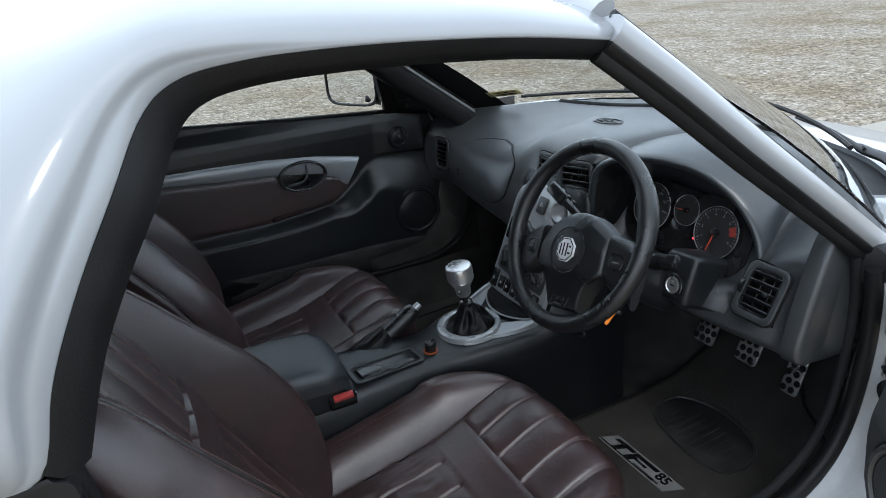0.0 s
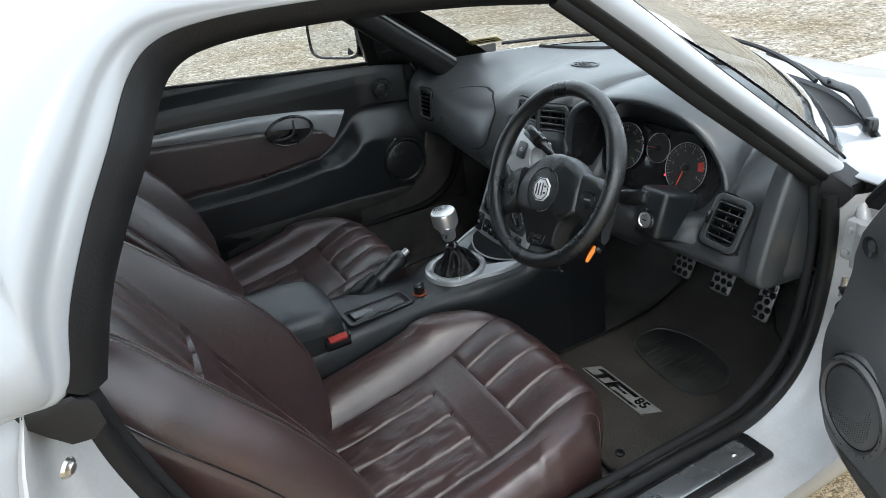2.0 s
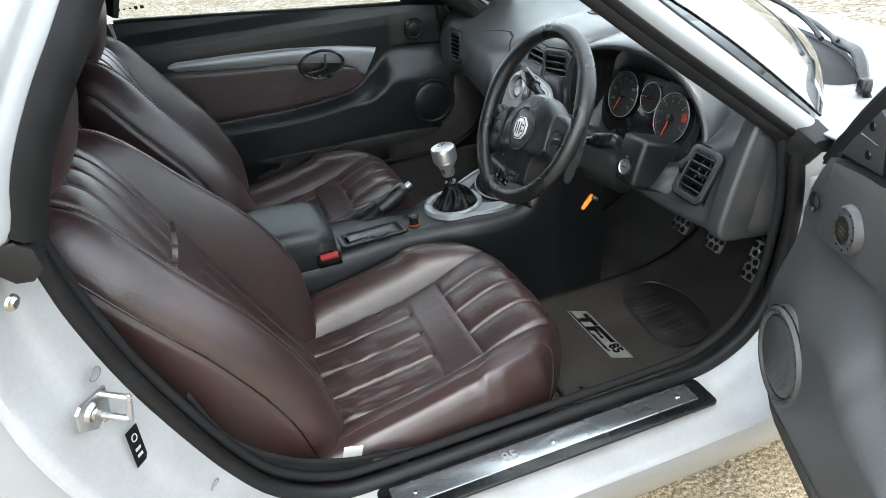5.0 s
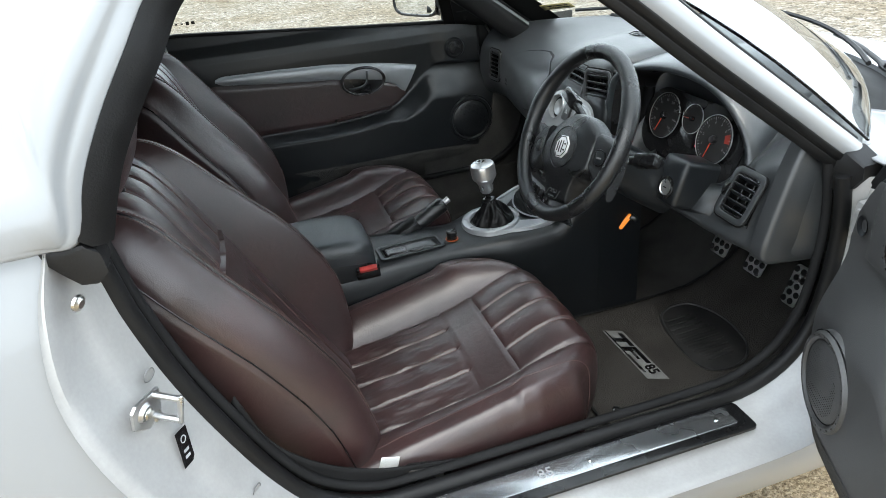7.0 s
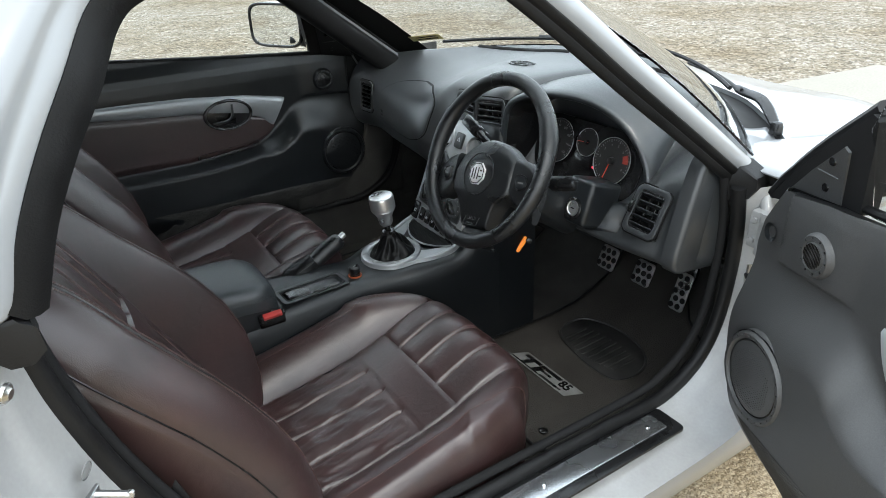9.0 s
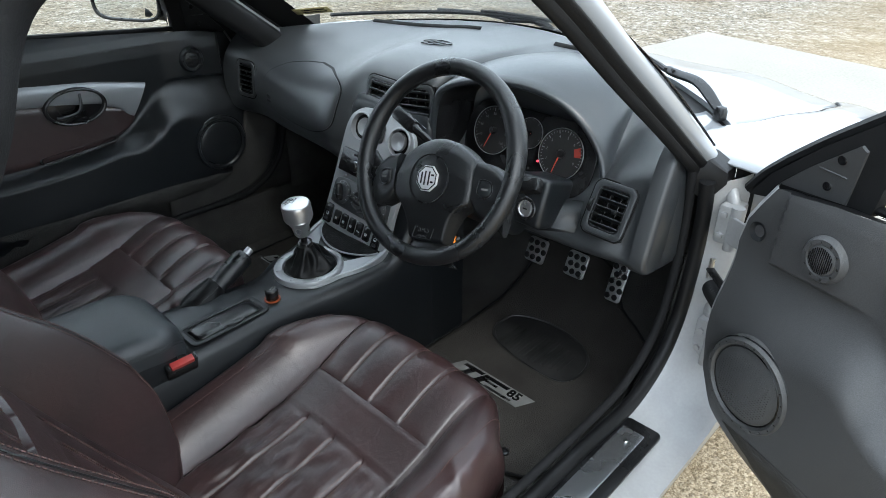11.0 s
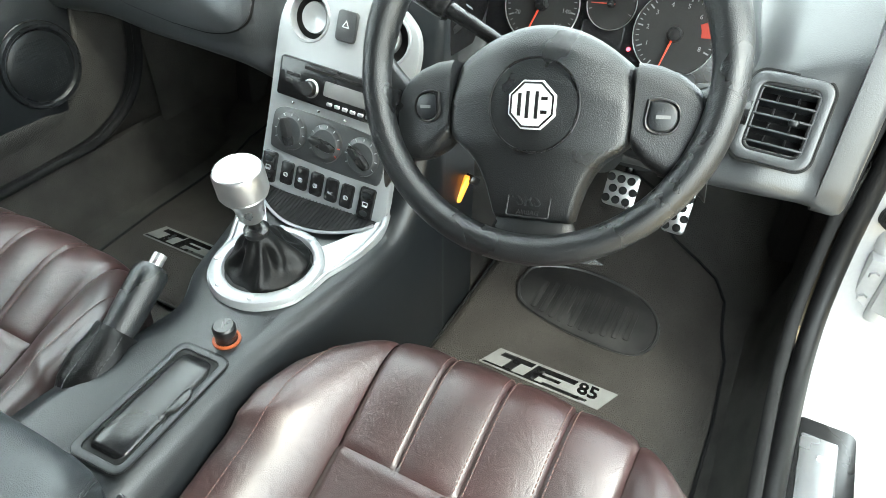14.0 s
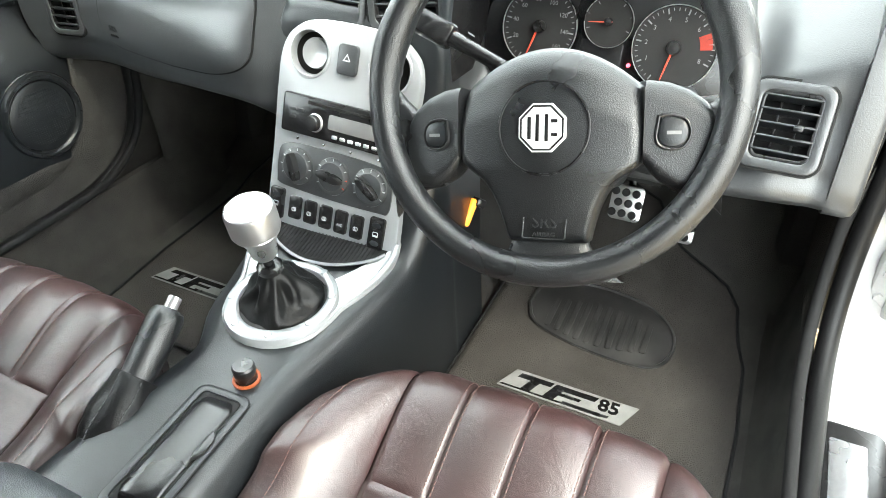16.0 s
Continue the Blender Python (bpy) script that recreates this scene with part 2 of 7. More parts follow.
    l.new(v2.outputs["Distance"], bp.inputs["Height"])
    l.new(bp.outputs["Normal"], b.inputs["Normal"])
    return m


def clear_glass(name, tint):
    m = bpy.data.materials.new(name)
    m.use_nodes = True
    b = m.node_tree.nodes["Principled BSDF"]
    b.inputs["Base Color"].default_value = (*tint, 1)
    b.inputs["Transmission Weight"].default_value = 1.0
    b.inputs["Roughness"].default_value = 0.0
    b.inputs["IOR"].default_value = 1.45
    return m


def glow(name, colour, strength):
    m = bpy.data.materials.new(name)
    m.use_nodes = True
    b = m.node_tree.nodes["Principled BSDF"]
    b.inputs["Base Color"].default_value = (*colour, 1)
    b.inputs["Emission Color"].default_value = (*colour, 1)
    b.inputs["Emission Strength"].default_value = strength
    return m


GRAVEL = gravel_material()
GLASS = clear_glass("clear_glass", (0.96, 0.98, 0.97))
MIRROR = bpy.data.materials.new("mirror_glass")
MIRROR.use_nodes = True
MIRROR.node_tree.nodes["Principled BSDF"].inputs["Metallic"].default_value = 1.0
MIRROR.node_tree.nodes["Principled BSDF"].inputs["Roughness"].default_value = 0.01
MIRROR.node_tree.nodes["Principled BSDF"].inputs["Base Color"].default_value = (0.85, 0.87, 0.88, 1)
LAMP_GLOW = glow("amber_lamp_lens", (0.9, 0.26, 0.03), 0.42)
RING_GLOW = glow("orange_lit_ring", (0.22, 0.045, 0.01), 0.05)
TELLTALE = glow("red_warning_light", (1.0, 0.05, 0.08), 1.5)


# ---- building helpers ----
def thing(name, label, category, at=(0, 0, 0), group="", kind=""):
    ob = new(name)
    ob.location = at
    ob.empty_display_size = 0.05
    return tagged(ob, label, category, group, kind)


def part(name, bm, material, parent=None, label="", smooth=38.0, solid=0.0):
    bmesh.ops.recalc_face_normals(bm, faces=bm.faces)
    me = bpy.data.meshes.new(name)
    bm.to_mesh(me)
    bm.free()
    me.materials.append(material)
    me.shade_smooth()
    me.set_sharp_from_angle(angle=radians(smooth))
    ob = new(name, me)
    if parent is not None:
        ob.parent = parent
        if parent.data is None:
            ob.matrix_parent_inverse = Matrix.Translation(-Vector(parent.location))
    if solid:
        s = ob.modifiers.new("thickness", "SOLIDIFY")
        s.thickness, s.offset = abs(solid), (-1.0 if solid > 0 else 1.0)
    if label:
        ob["label"] = label
    return ob


def spline(pts, n):
    """A smooth run of n points through pts."""
    p = np.array(pts, float)
    p = np.vstack((2 * p[0] - p[1], p, 2 * p[-1] - p[-2]))
    out = []
    for u in np.linspace(0, len(pts) - 1, n):
        i = min(int(u), len(pts) - 2)
        t = u - i
        a, b, c, d = p[i:i + 4]
        out.append(0.5 * (2 * b + (c - a) * t + (2 * a - 5 * b + 4 * c - d) * t * t + (3 * b - a - 3 * c + d) * t ** 3))
    return np.array(out)


def grid(rows, around=False, along=False, m=None, bm=None):
    """A sheet through rows of points; around closes each row, along joins the last row to the first."""
    bm = bm or bmesh.new()
    vs = [[bm.verts.new(Vector(p) if m is None else m @ Vector(p)) for p in r] for r in rows]
    nr, nc = len(vs), len(vs[0])
    for i in range(nr if along else nr - 1):
        for j in range(nc if around else nc - 1):
            a, b = vs[i], vs[(i + 1) % nr]
            bm.faces.new((a[j], a[(j + 1) % nc], b[(j + 1) % nc], b[j]))
    return bm


def cap(bm, first=True, last=True, nc=None):
    """Fills the open ends of a sheet made by grid(around=True) with nc points a row."""
    bm.verts.ensure_lookup_table()
    n = len(bm.verts)
    if first:
        bm.faces.new([bm.verts[i] for i in range(nc)])
    if last:
        bm.faces.new([bm.verts[n - nc + i] for i in range(nc)])
    return bm


def close_ends(n):
    """Even steps from 0 to 1 with two more close to the ends, which keeps the shading of a pane flat up to its edges."""
    return np.concatenate(([0.0, 0.003], np.linspace(0, 1, n)[1:-1], [0.997, 1.0]))


def tube(pts, r, n=10, closed=False, bm=None, m=None, flat=1.0):
    """A round bar along pts; r is a radius or one for each point."""
    p = [Vector(q) for q in pts]
    rs = [r] * len(p) if np.isscalar(r) else list(r)
    rows = []
    side = None
    for i, q in enumerate(p):
        a = p[i - 1] if (i or closed) else p[i]
        b = p[(i + 1) % len(p)] if (i < len(p) - 1 or closed) else p[i]
        d = (b - a).normalized()
        if side is None:
            side = d.orthogonal().normalized()
        side = (side - d * side.dot(d)).normalized()
        up = d.cross(side)
        rows.append([q + (side * math.cos(t) + up * math.sin(t) * flat) * rs[i] for t in [2 * math.pi * k / n for k in range(n)]])
    base = 0 if bm is None else len(bm.verts)
    bm = grid(rows, around=True, along=closed, m=m, bm=bm)
    if not closed:
        bm.verts.ensure_lookup_table()
        e = len(bm.verts)
        bm.faces.new([bm.verts[base + k] for k in range(n)])
        bm.faces.new([bm.verts[e - n + k] for k in range(n)])
    return bm


def lathe(profile, n=32, m=None, bm=None):
    """Profile of (radius, height) turned round the local z axis."""
    rows = [[(max(r, 1e-5) * math.cos(t), max(r, 1e-5) * math.sin(t), h) for t in [2 * math.pi * k / n for k in range(n)]] for r, h in profile]
    return grid(rows, around=True, m=m, bm=bm)


def rbox(size, bev=0.004, m=None, seg=2, bm=None):
    """A box with rounded edges, centred."""
    b = bmesh.new()
    bmesh.ops.create_cube(b, size=1.0)
    for v in b.verts:
        v.co = Vector((v.co.x * size[0], v.co.y * size[1], v.co.z * size[2]))
    if bev:
        bmesh.ops.bevel(b, geom=b.edges[:], offset=min(bev, min(size) * 0.49), segments=seg, profile=0.5, affect="EDGES")
    if m is not None:
        b.transform(m)
    if bm is not None:
        me = bpy.data.meshes.new("joined")
        b.to_mesh(me)
        b.free()
        bm.from_mesh(me)
        bpy.data.meshes.remove(me)
        return bm
    return b


def slab(outline, depth, bev=0.002, m=None, inner=None):
    """An outline in the local xy plane with depth along z, its upper edge rounded; inner: an outline of a hole through it."""
    rows = []
    c = np.mean(np.array(outline, float), axis=0)
    o = np.array(outline, float)

    def inset(pts, d):
        pts = np.array(pts, float)
        nx, pv = np.roll(pts, -1, 0), np.roll(pts, 1, 0)
        tan = nx - pv
        nor = np.stack((-tan[:, 1], tan[:, 0]), 1)
        nor /= np.linalg.norm(nor, axis=1)[:, None] + 1e-9
        area = 0.5 * np.sum(pts[:, 0] * nx[:, 1] - nx[:, 0] * pts[:, 1])
        return pts + nor * d * (1 if area > 0 else -1)
    lay = [(o, 0.0), (o, depth - bev), (inset(o, bev * 0.3), depth - bev * 0.3), (inset(o, bev), depth)]
    if inner is not None:
        q = np.array(inner, float)
        lay += [(inset(q, -bev), depth), (inset(q, -bev * 0.3), depth - bev * 0.3), (q, depth - bev), (q, 0.0)]
    for pts, h in lay:
        rows.append([(a, b, h) for a, b in pts])
    bm = grid(rows, around=True, along=inner is not None, m=m)
    if inner is None:
        cap(bm, nc=len(outline))
    return bm


def rounded(w, h, r, n=5, cx=0.0, cy=0.0):
    """Outline of a rectangle with round corners."""
    pts = []
    for sx, sy, a0 in ((1, 1, 0), (-1, 1, 90), (-1, -1, 180), (1, -1, 270)):
        for k in range(n + 1):
            a = radians(a0 + 90 * k / n)
            pts.append((cx + sx * (w / 2 - r) + r * math.cos(a), cy + sy * (h / 2 - r) + r * math.sin(a)))
    return pts


def oval(w, h, n=32, cx=0.0, cy=0.0, p=2.0):
    out = []
    for k in range(n):
        a = 2 * math.pi * k / n
        c, s = math.cos(a), math.sin(a)
        out.append((cx + w / 2 * math.copysign(abs(c) ** (2 / p), c), cy + h / 2 * math.copysign(abs(s) ** (2 / p), s)))
    return out


def basis(origin, right, up):
    """A local frame of a panel: x along right, y along up, z out of the panel."""
    r = Vector(right).normalized()
    u = Vector(up)
    u = (u - r * u.dot(r)).normalized()
    nrm = r.cross(u)
    m = Matrix((r, u, nrm)).transposed().to_4x4()
    m.translation = Vector(origin)
    return m


def lettering(name, body, size, m, material, parent, label="", depth=0.0004, bold=0.0):
    cu = bpy.data.curves.new(name, "FONT")
    cu.body, cu.size, cu.extrude, cu.align_x, cu.align_y = body, size, depth, "CENTER", "CENTER"
    cu.resolution_u = 2
    cu.offset = size * bold
    tmp = new("tmp_text", cu)
    me = bpy.data.meshes.new_from_object(tmp)
    bpy.data.objects.remove(tmp)
    bpy.data.curves.remove(cu)
    me.name = name
    me.transform(m)
    me.materials.clear()
    me.materials.append(material)
    ob = new(name, me)
    ob.parent = parent
    if parent.data is None:
        ob.matrix_parent_inverse = Matrix.Translation(-Vector(parent.location))
    if label:
        ob["label"] = label
    return ob


def stitches(pts, parent, length=0.0045, gap=0.0022, r=0.0007, name="stitching", material=None):
    """A run of short threads along pts (a dense smooth line)."""
    p = np.array(pts, float)
    seg = np.linalg.norm(np.diff(p, axis=0), axis=1)
    s = np.concatenate(([0], np.cumsum(seg)))
    bm = bmesh.new()
    t = 0.0
    while t + length < s[-1]:
        a = [np.interp(t, s, p[:, k]) for k in range(3)]
        b = [np.interp(t + length, s, p[:, k]) for k in range(3)]
        tube([a, b], r, 5, bm=bm)
        t += length + gap
    return part(name, bm, material or THREAD, parent)


# ---- ground ----
def ground():
    rows = []
    xs = np.concatenate((np.linspace(-60, -6, 10), np.linspace(-5, 9, 60), np.linspace(10, 60, 10)))
    xs = np.concatenate(([-900, -250], xs, [250, 900]))
    for x in xs:
        row = []
        for y in xs:
            near = 1.0 if max(abs(x), abs(y)) < 55 else 0.0
            row.append((x, y, near * 0.012 * (noise.noise(Vector((x * 0.8, y * 0.8, 0))) - 0.2) - 0.004))
        rows.append(row)
    tagged(part("ground", grid(rows), GRAVEL), "pale tan gravel yard with worn grey patches", "ground", kind="structure")
    # paved apron ahead of the car
    ob = part("pavement", slab([(2.1, -3.6), (2.1, 1.66), (4.0, 1.58), (5.42, 1.42), (4.44, -3.6)], 0.03, 0.006, m=Matrix.Translation((0, 0, -0.012))), CONCRETE)
    tagged(ob, "pale cream concrete apron beside the gravel", "pavement", kind="structure")


ground()


# ---- car body ----
car = thing("sports_car", "pearl white two-seat sports car with a hard top, driver's door open", "car", (0, 0, 0))

HT_EDGE = [(-0.062, 0.600, 1.171), (-0.20, 0.616, 1.190), (-0.33, 0.627, 1.201), (-0.42, 0.635, 1.205), (-0.49, 0.640, 1.204), (-0.54, 0.646, 1.196), (-0.572, 0.658, 1.174),
           (-0.605, 0.686, 1.126), (-0.640, 0.710, 1.074), (-0.672, 0.730, 1.016), (-0.697, 0.743, 0.951), (-0.735, 0.750, 0.948), (-0.79, 0.757, 0.950), (-0.87, 0.765, 0.956), (-1.05, 0.75, 0.962), (-1.22, 0.69, 0.965)]
# concave flange along the rear pillar: how far it runs back and up from the edge
HT_FLANGE = [(0, 0, 0), (0, 0, 0), (0, 0, 0), (0.0, 0.0, 0.003), (0.004, 0.002, 0.008), (0.012, 0.004, 0.012), (0.019, 0.006, 0.010), (0.026, 0.008, 0.006), (0.028, 0.009, 0.003), (0.026, 0.009, 0.001), (0.014, 0.008, 0.002),
             (0.006, 0.003, 0.004), (0.0, 0.0, 0.003), (0, 0, 0), (0, 0, 0), (0, 0, 0)]
HT_MID = [(0.045, 1.224), (-0.08, 1.252), (-0.2, 1.272), (-0.33, 1.284), (-0.45, 1.288), (-0.52, 1.288), (-0.58, 1.286), (-0.65, 1.280), (-0.76, 1.260), (-0.83, 1.235), (-0.875, 1.212), (-0.91, 1.192), (-0.96, 1.16), (-1.03, 1.115), (-1.15, 1.03), (-1.24, 0.972)]


def hardtop():
    e, c, fl = spline(HT_EDGE, 65), spline(HT_MID, 65), spline(HT_FLANGE, 65)
    rows = []
    for (ex, ey, ez), (cx, cz), (fx, fy, fz) in zip(e, c, fl):
        half = [(ex, ey - 0.004, ez - 0.002), (ex - 0.10 * fx, ey + 0.003, ez + 0.002 + 0.1 * fz), (ex - 0.6 * fx, ey + 0.003 + 0.10 * fy, ez + 0.003 + 0.6 * fz), (ex - 0.85 * fx, ey + 0.003 + 0.4 * fy, ez + 0.004 + 0.85 * fz),
                (ex - fx, ey + 0.003 + fy, ez + 0.006 + fz)]
        bx, by, bz = half[-1]
        for k in range(1, 19):
            a = math.pi / 2 * k / 18
            half.append((bx + (cx - bx) * (1 - math.cos(a)), by * math.cos(a) ** 0.8 if k < 18 else 0.0, bz + (cz - bz) * math.sin(a) ** 0.9))
        rows.append([(x, -y, z) for x, y, z in half] + [(x, y, z) for x, y, z in reversed(half[:-1])])
    part("hardtop", grid(rows), PAINT, car, smooth=70, solid=0.006)
    rows = [[(x, y * 0.955, z - 0.018) for x, y, z in r[4:-4]] for r in rows[1:-2]]
    part("headlining", grid(rows), PAD_DARK, car, "black roof lining")


hardtop()

# door opening: outer skin edge and inner flange, from the rear top round the bottom to the front top (x, z)
SKIN = [(-0.735, 0.945), (-0.757, 0.88), (-0.766, 0.79), (-0.747, 0.69), (-0.705, 0.58), (-0.645, 0.48), (-0.56, 0.40), (-0.46, 0.345), (-0.36, 0.318), (-0.1, 0.312), (0.18, 0.312), (0.34, 0.325),
        (0.44, 0.38), (0.51, 0.48), (0.54, 0.60), (0.55, 0.72), (0.555, 0.80)]
FLANGE = [(-0.715, 0.935), (-0.706, 0.87), (-0.695, 0.80), (-0.667, 0.693), (-0.625, 0.58), (-0.58, 0.48), (-0.53, 0.405), (-0.45, 0.355), (-0.36, 0.344), (-0.1, 0.344), (0.18, 0.344), (0.295, 0.354),
          (0.378, 0.398), (0.424, 0.475), (0.440, 0.59), (0.436, 0.69), (0.418, 0.772)]


def skin_y(x, z):
    """Outer half width of the body at a place on its side."""
    y = 0.805 - 0.06 * max(0.0, (z - 0.62)) ** 2 / 0.1
    y -= 0.035 * max(0.0, 0.34 - z) ** 2 / 0.02
    y -= 0.10 * max(0.0, x - 0.9) ** 2 + 0.07 * max(0.0, -x - 1.5) ** 2
    return y


def side_panels(s):
    o, f = spline(SKIN, 65), spline(FLANGE, 65)
    rows = []
    for (ox, oz), (fx, fz) in zip(o, f):
        oy = skin_y(ox, oz)
        row = []
        for k in range(17):
            t = k / 16
            step = t ** 2 * (3 - 2 * t)
            swell = 0.010 * math.exp(-((t - 0.16) / 0.10) ** 2) - 0.007 * math.exp(-((t - 0.46) / 0.12) ** 2)
            row.append((ox + (fx - ox) * t, s * (oy + (0.672 - oy) * t + swell * min(1.0, t * 12)), oz + (fz - oz) * step))
        rows.append(row)
    part("door_jamb", grid(rows), JAMB, car, "white painted door shut with dusty film")
    # outer skin: rear quarter, sill and front wing round the opening
    rows = []
    for i, (ox, oz) in enumerate(o):
        if ox < -0.5 and oz > 0.36:
            far = (-0.98, 0.25 + (oz - 0.36) / (0.945 - 0.36) * 0.70)
        elif ox > 0.4 and oz > 0.34:
            far = (0.78, 0.25 + (oz - 0.34) / (0.80 - 0.34) * 0.53)
        else:
            far = (-0.98 + (ox + 0.5) / 0.9 * 1.76 if -0.5 <= ox <= 0.4 else (-0.98 if ox < 0 else 0.78), 0.19)
        row = []
        for k in range(9):
            t = k / 8
            x, z = ox + (far[0] - ox) * t, oz + (far[1] - oz) * t
            edge = 0.008 * max(0.0, 1 - k / 1.5)
            row.append((x, s * (skin_y(x, z) - edge), z))
        rows.append(row)
    part("side_skin", grid(rows), PAINT, car)


def end_shells():
    """Rear and front of the body, as lofted half shells."""
    def shell(name, stations, label=""):
        rows = []
        for x, half, top, mid, low in stations:
            q = [(half * 0.93, low), (half * 0.985, low + 0.10), (half, 0.45), (half * 0.995, 0.62), (half * 0.965, top - 0.06), (half * 0.90, top - 0.012), (half * 0.78, top + 0.006), (half * 0.5, mid - 0.006), (0.0, mid)]
            r = [(x, y, z) for y, z in spline(q, 33)]
            rows.append([(a, -b, c) for a, b, c in r] + [(a, b, c) for a, b, c in reversed(r[:-1])])
        bm = grid(rows)
        part(name, bm, PAINT, car, label, solid=0.01)
    shell("rear_body", [(-0.97, 0.80, 0.955, 0.965, 0.2), (-1.3, 0.80, 0.96, 0.975, 0.22), (-1.7, 0.79, 0.95, 0.97, 0.25), (-2.0, 0.75, 0.93, 0.96, 0.3), (-2.15, 0.68, 0.88, 0.90, 0.35), (-2.22, 0.58, 0.75, 0.76, 0.42)])
    shell("front_wing", [(0.77, 0.79, 0.765, 0.77, 0.2), (1.0, 0.79, 0.74, 0.76, 0.22), (1.25, 0.765, 0.695, 0.72, 0.22), (1.45, 0.71, 0.635, 0.655, 0.2), (1.6, 0.62, 0.57, 0.585, 0.2), (1.68, 0.5, 0.48, 0.49, 0.24)])


for s in (-1, 1):
    side_panels(s)
end_shells()


def bonnet_w(x):
    """Half width of the bonnet at its shut line."""
    return float(np.interp(x, [0.55, 0.62, 0.70, 0.83, 0.95, 1.15, 1.42], [0.585, 0.605, 0.635, 0.662, 0.685, 0.68, 0.60]))


def bonnet_rear(y):
    """Where the bonnet's rear edge lies ahead of the windscreen."""
    return 0.925 - 0.280 * (y / 0.612) ** 2


def bonnet_z(x, q):
    """Height of the bonnet; q runs across it from -1 to 1."""
    edge = float(np.interp(x, [0.6, 0.8, 1.0, 1.25, 1.45], [0.812, 0.803, 0.779, 0.733, 0.665]))
    swage = 0.011 * math.exp(-((abs(q) - 0.66) / 0.15) ** 2) * smooth_step((x - 0.72) / 0.25)
    return edge + 0.034 * (1 - q * q) + swage - 0.004 * abs(q) ** 10


def bonnet():
    rows = []
    for u in [-0.03, -0.012, -0.003, 0.0] + list(np.linspace(0.008, 1, 24) ** 1.2):
        row = []
        for q in np.linspace(-1, 1, 61):
            y = 0.612 * q
            for _ in range(6):
                x = bonnet_rear(y) + max(u, 0.0) * (1.42 - bonnet_rear(y))
                y = q * bonnet_w(x)
            lip = -min(u, 0.0)
            row.append((x - 0.05 * lip, y, bonnet_z(x, q) - 1.0 * lip - (0.003 if u < -0.001 else 0.0)))
        rows.append(row)
    part("bonnet", grid(rows), PAINT, car, smooth=60, solid=0.006)


def smooth_step(t):
    t = min(1.0, max(0.0, t))
    return t * t * (3 - 2 * t)


bonnet()
for s in (-1, 1):
    rows = []
    for x in np.linspace(0.455, 1.42, 34):
        w = bonnet_w(x) + 0.004
        crest = np.interp(x, [0.45, 0.6, 0.8, 1.0, 1.25, 1.45], [0.800, 0.812, 0.803, 0.779, 0.733, 0.665])
        lip = skin_y(x, 0.70)
        q = [(lip - 0.001, crest - 0.10), (lip - 0.002, crest - 0.045), (lip - 0.022, crest - 0.015), (lip - 0.055, crest - 0.002), ((lip - 0.055 + w) / 2, crest + 0.003), (w + 0.006, crest + 0.001), (w, crest - 0.004), (w - 0.002, crest - 0.03)]
        rows.append([(x, s * y, z) for y, z in spline(q, 24)])
    part("wing_top", grid(rows), PAINT, car, smooth=60, solid=0.004)
    gap = [(x, s * (bonnet_w(x) + 0.002), bonnet_z(x, 1.0) + 0.0005) for x in np.linspace(0.650, 1.42, 40)]
    part("shut_line", tube(gap, 0.0032, 6), VENT_DARK, car, "dark shut line beside the bonnet")


def wheels():
    for x in (0.98, -1.40):
        for s in (-1, 1):
            m = Matrix.Translation((x, s * 0.70, 0.305)) @ Matrix.Rotation(radians(90), 4, "X")
            w = part("wheel", lathe([(0.2, -0.09), (0.27, -0.1), (0.30, -0.085), (0.307, -0.05), (0.307, 0.05), (0.30, 0.085), (0.27, 0.1), (0.2, 0.09)], 40, m), TYRE, car, "black road tyre")
            part("rim", lathe([(0.0, 0.03), (0.05, 0.035), (0.15, 0.02), (0.19, 0.05), (0.205, 0.09), (0.205, -0.09), (0.19, -0.05), (0.15, -0.02), (0.0, -0.03)], 40, m), ALU, w, "alloy rim")


wheels()


# windscreen pillars, header, screen
PILLAR = [(-0.070, 0.598, 1.170), (0.035, 0.615, 1.092), (0.150, 0.628, 1.004), (0.285, 0.642, 0.905), (0.445, 0.654, 0.788)]


def around_curve(q):
    """Four points to a step along a closed smooth curve through q."""
    k = len(q)
    return [tuple(v) for v in spline(q[-2:] + q + q[:3], (k + 4) * 4 + 1)[8:8 + 4 * k]]


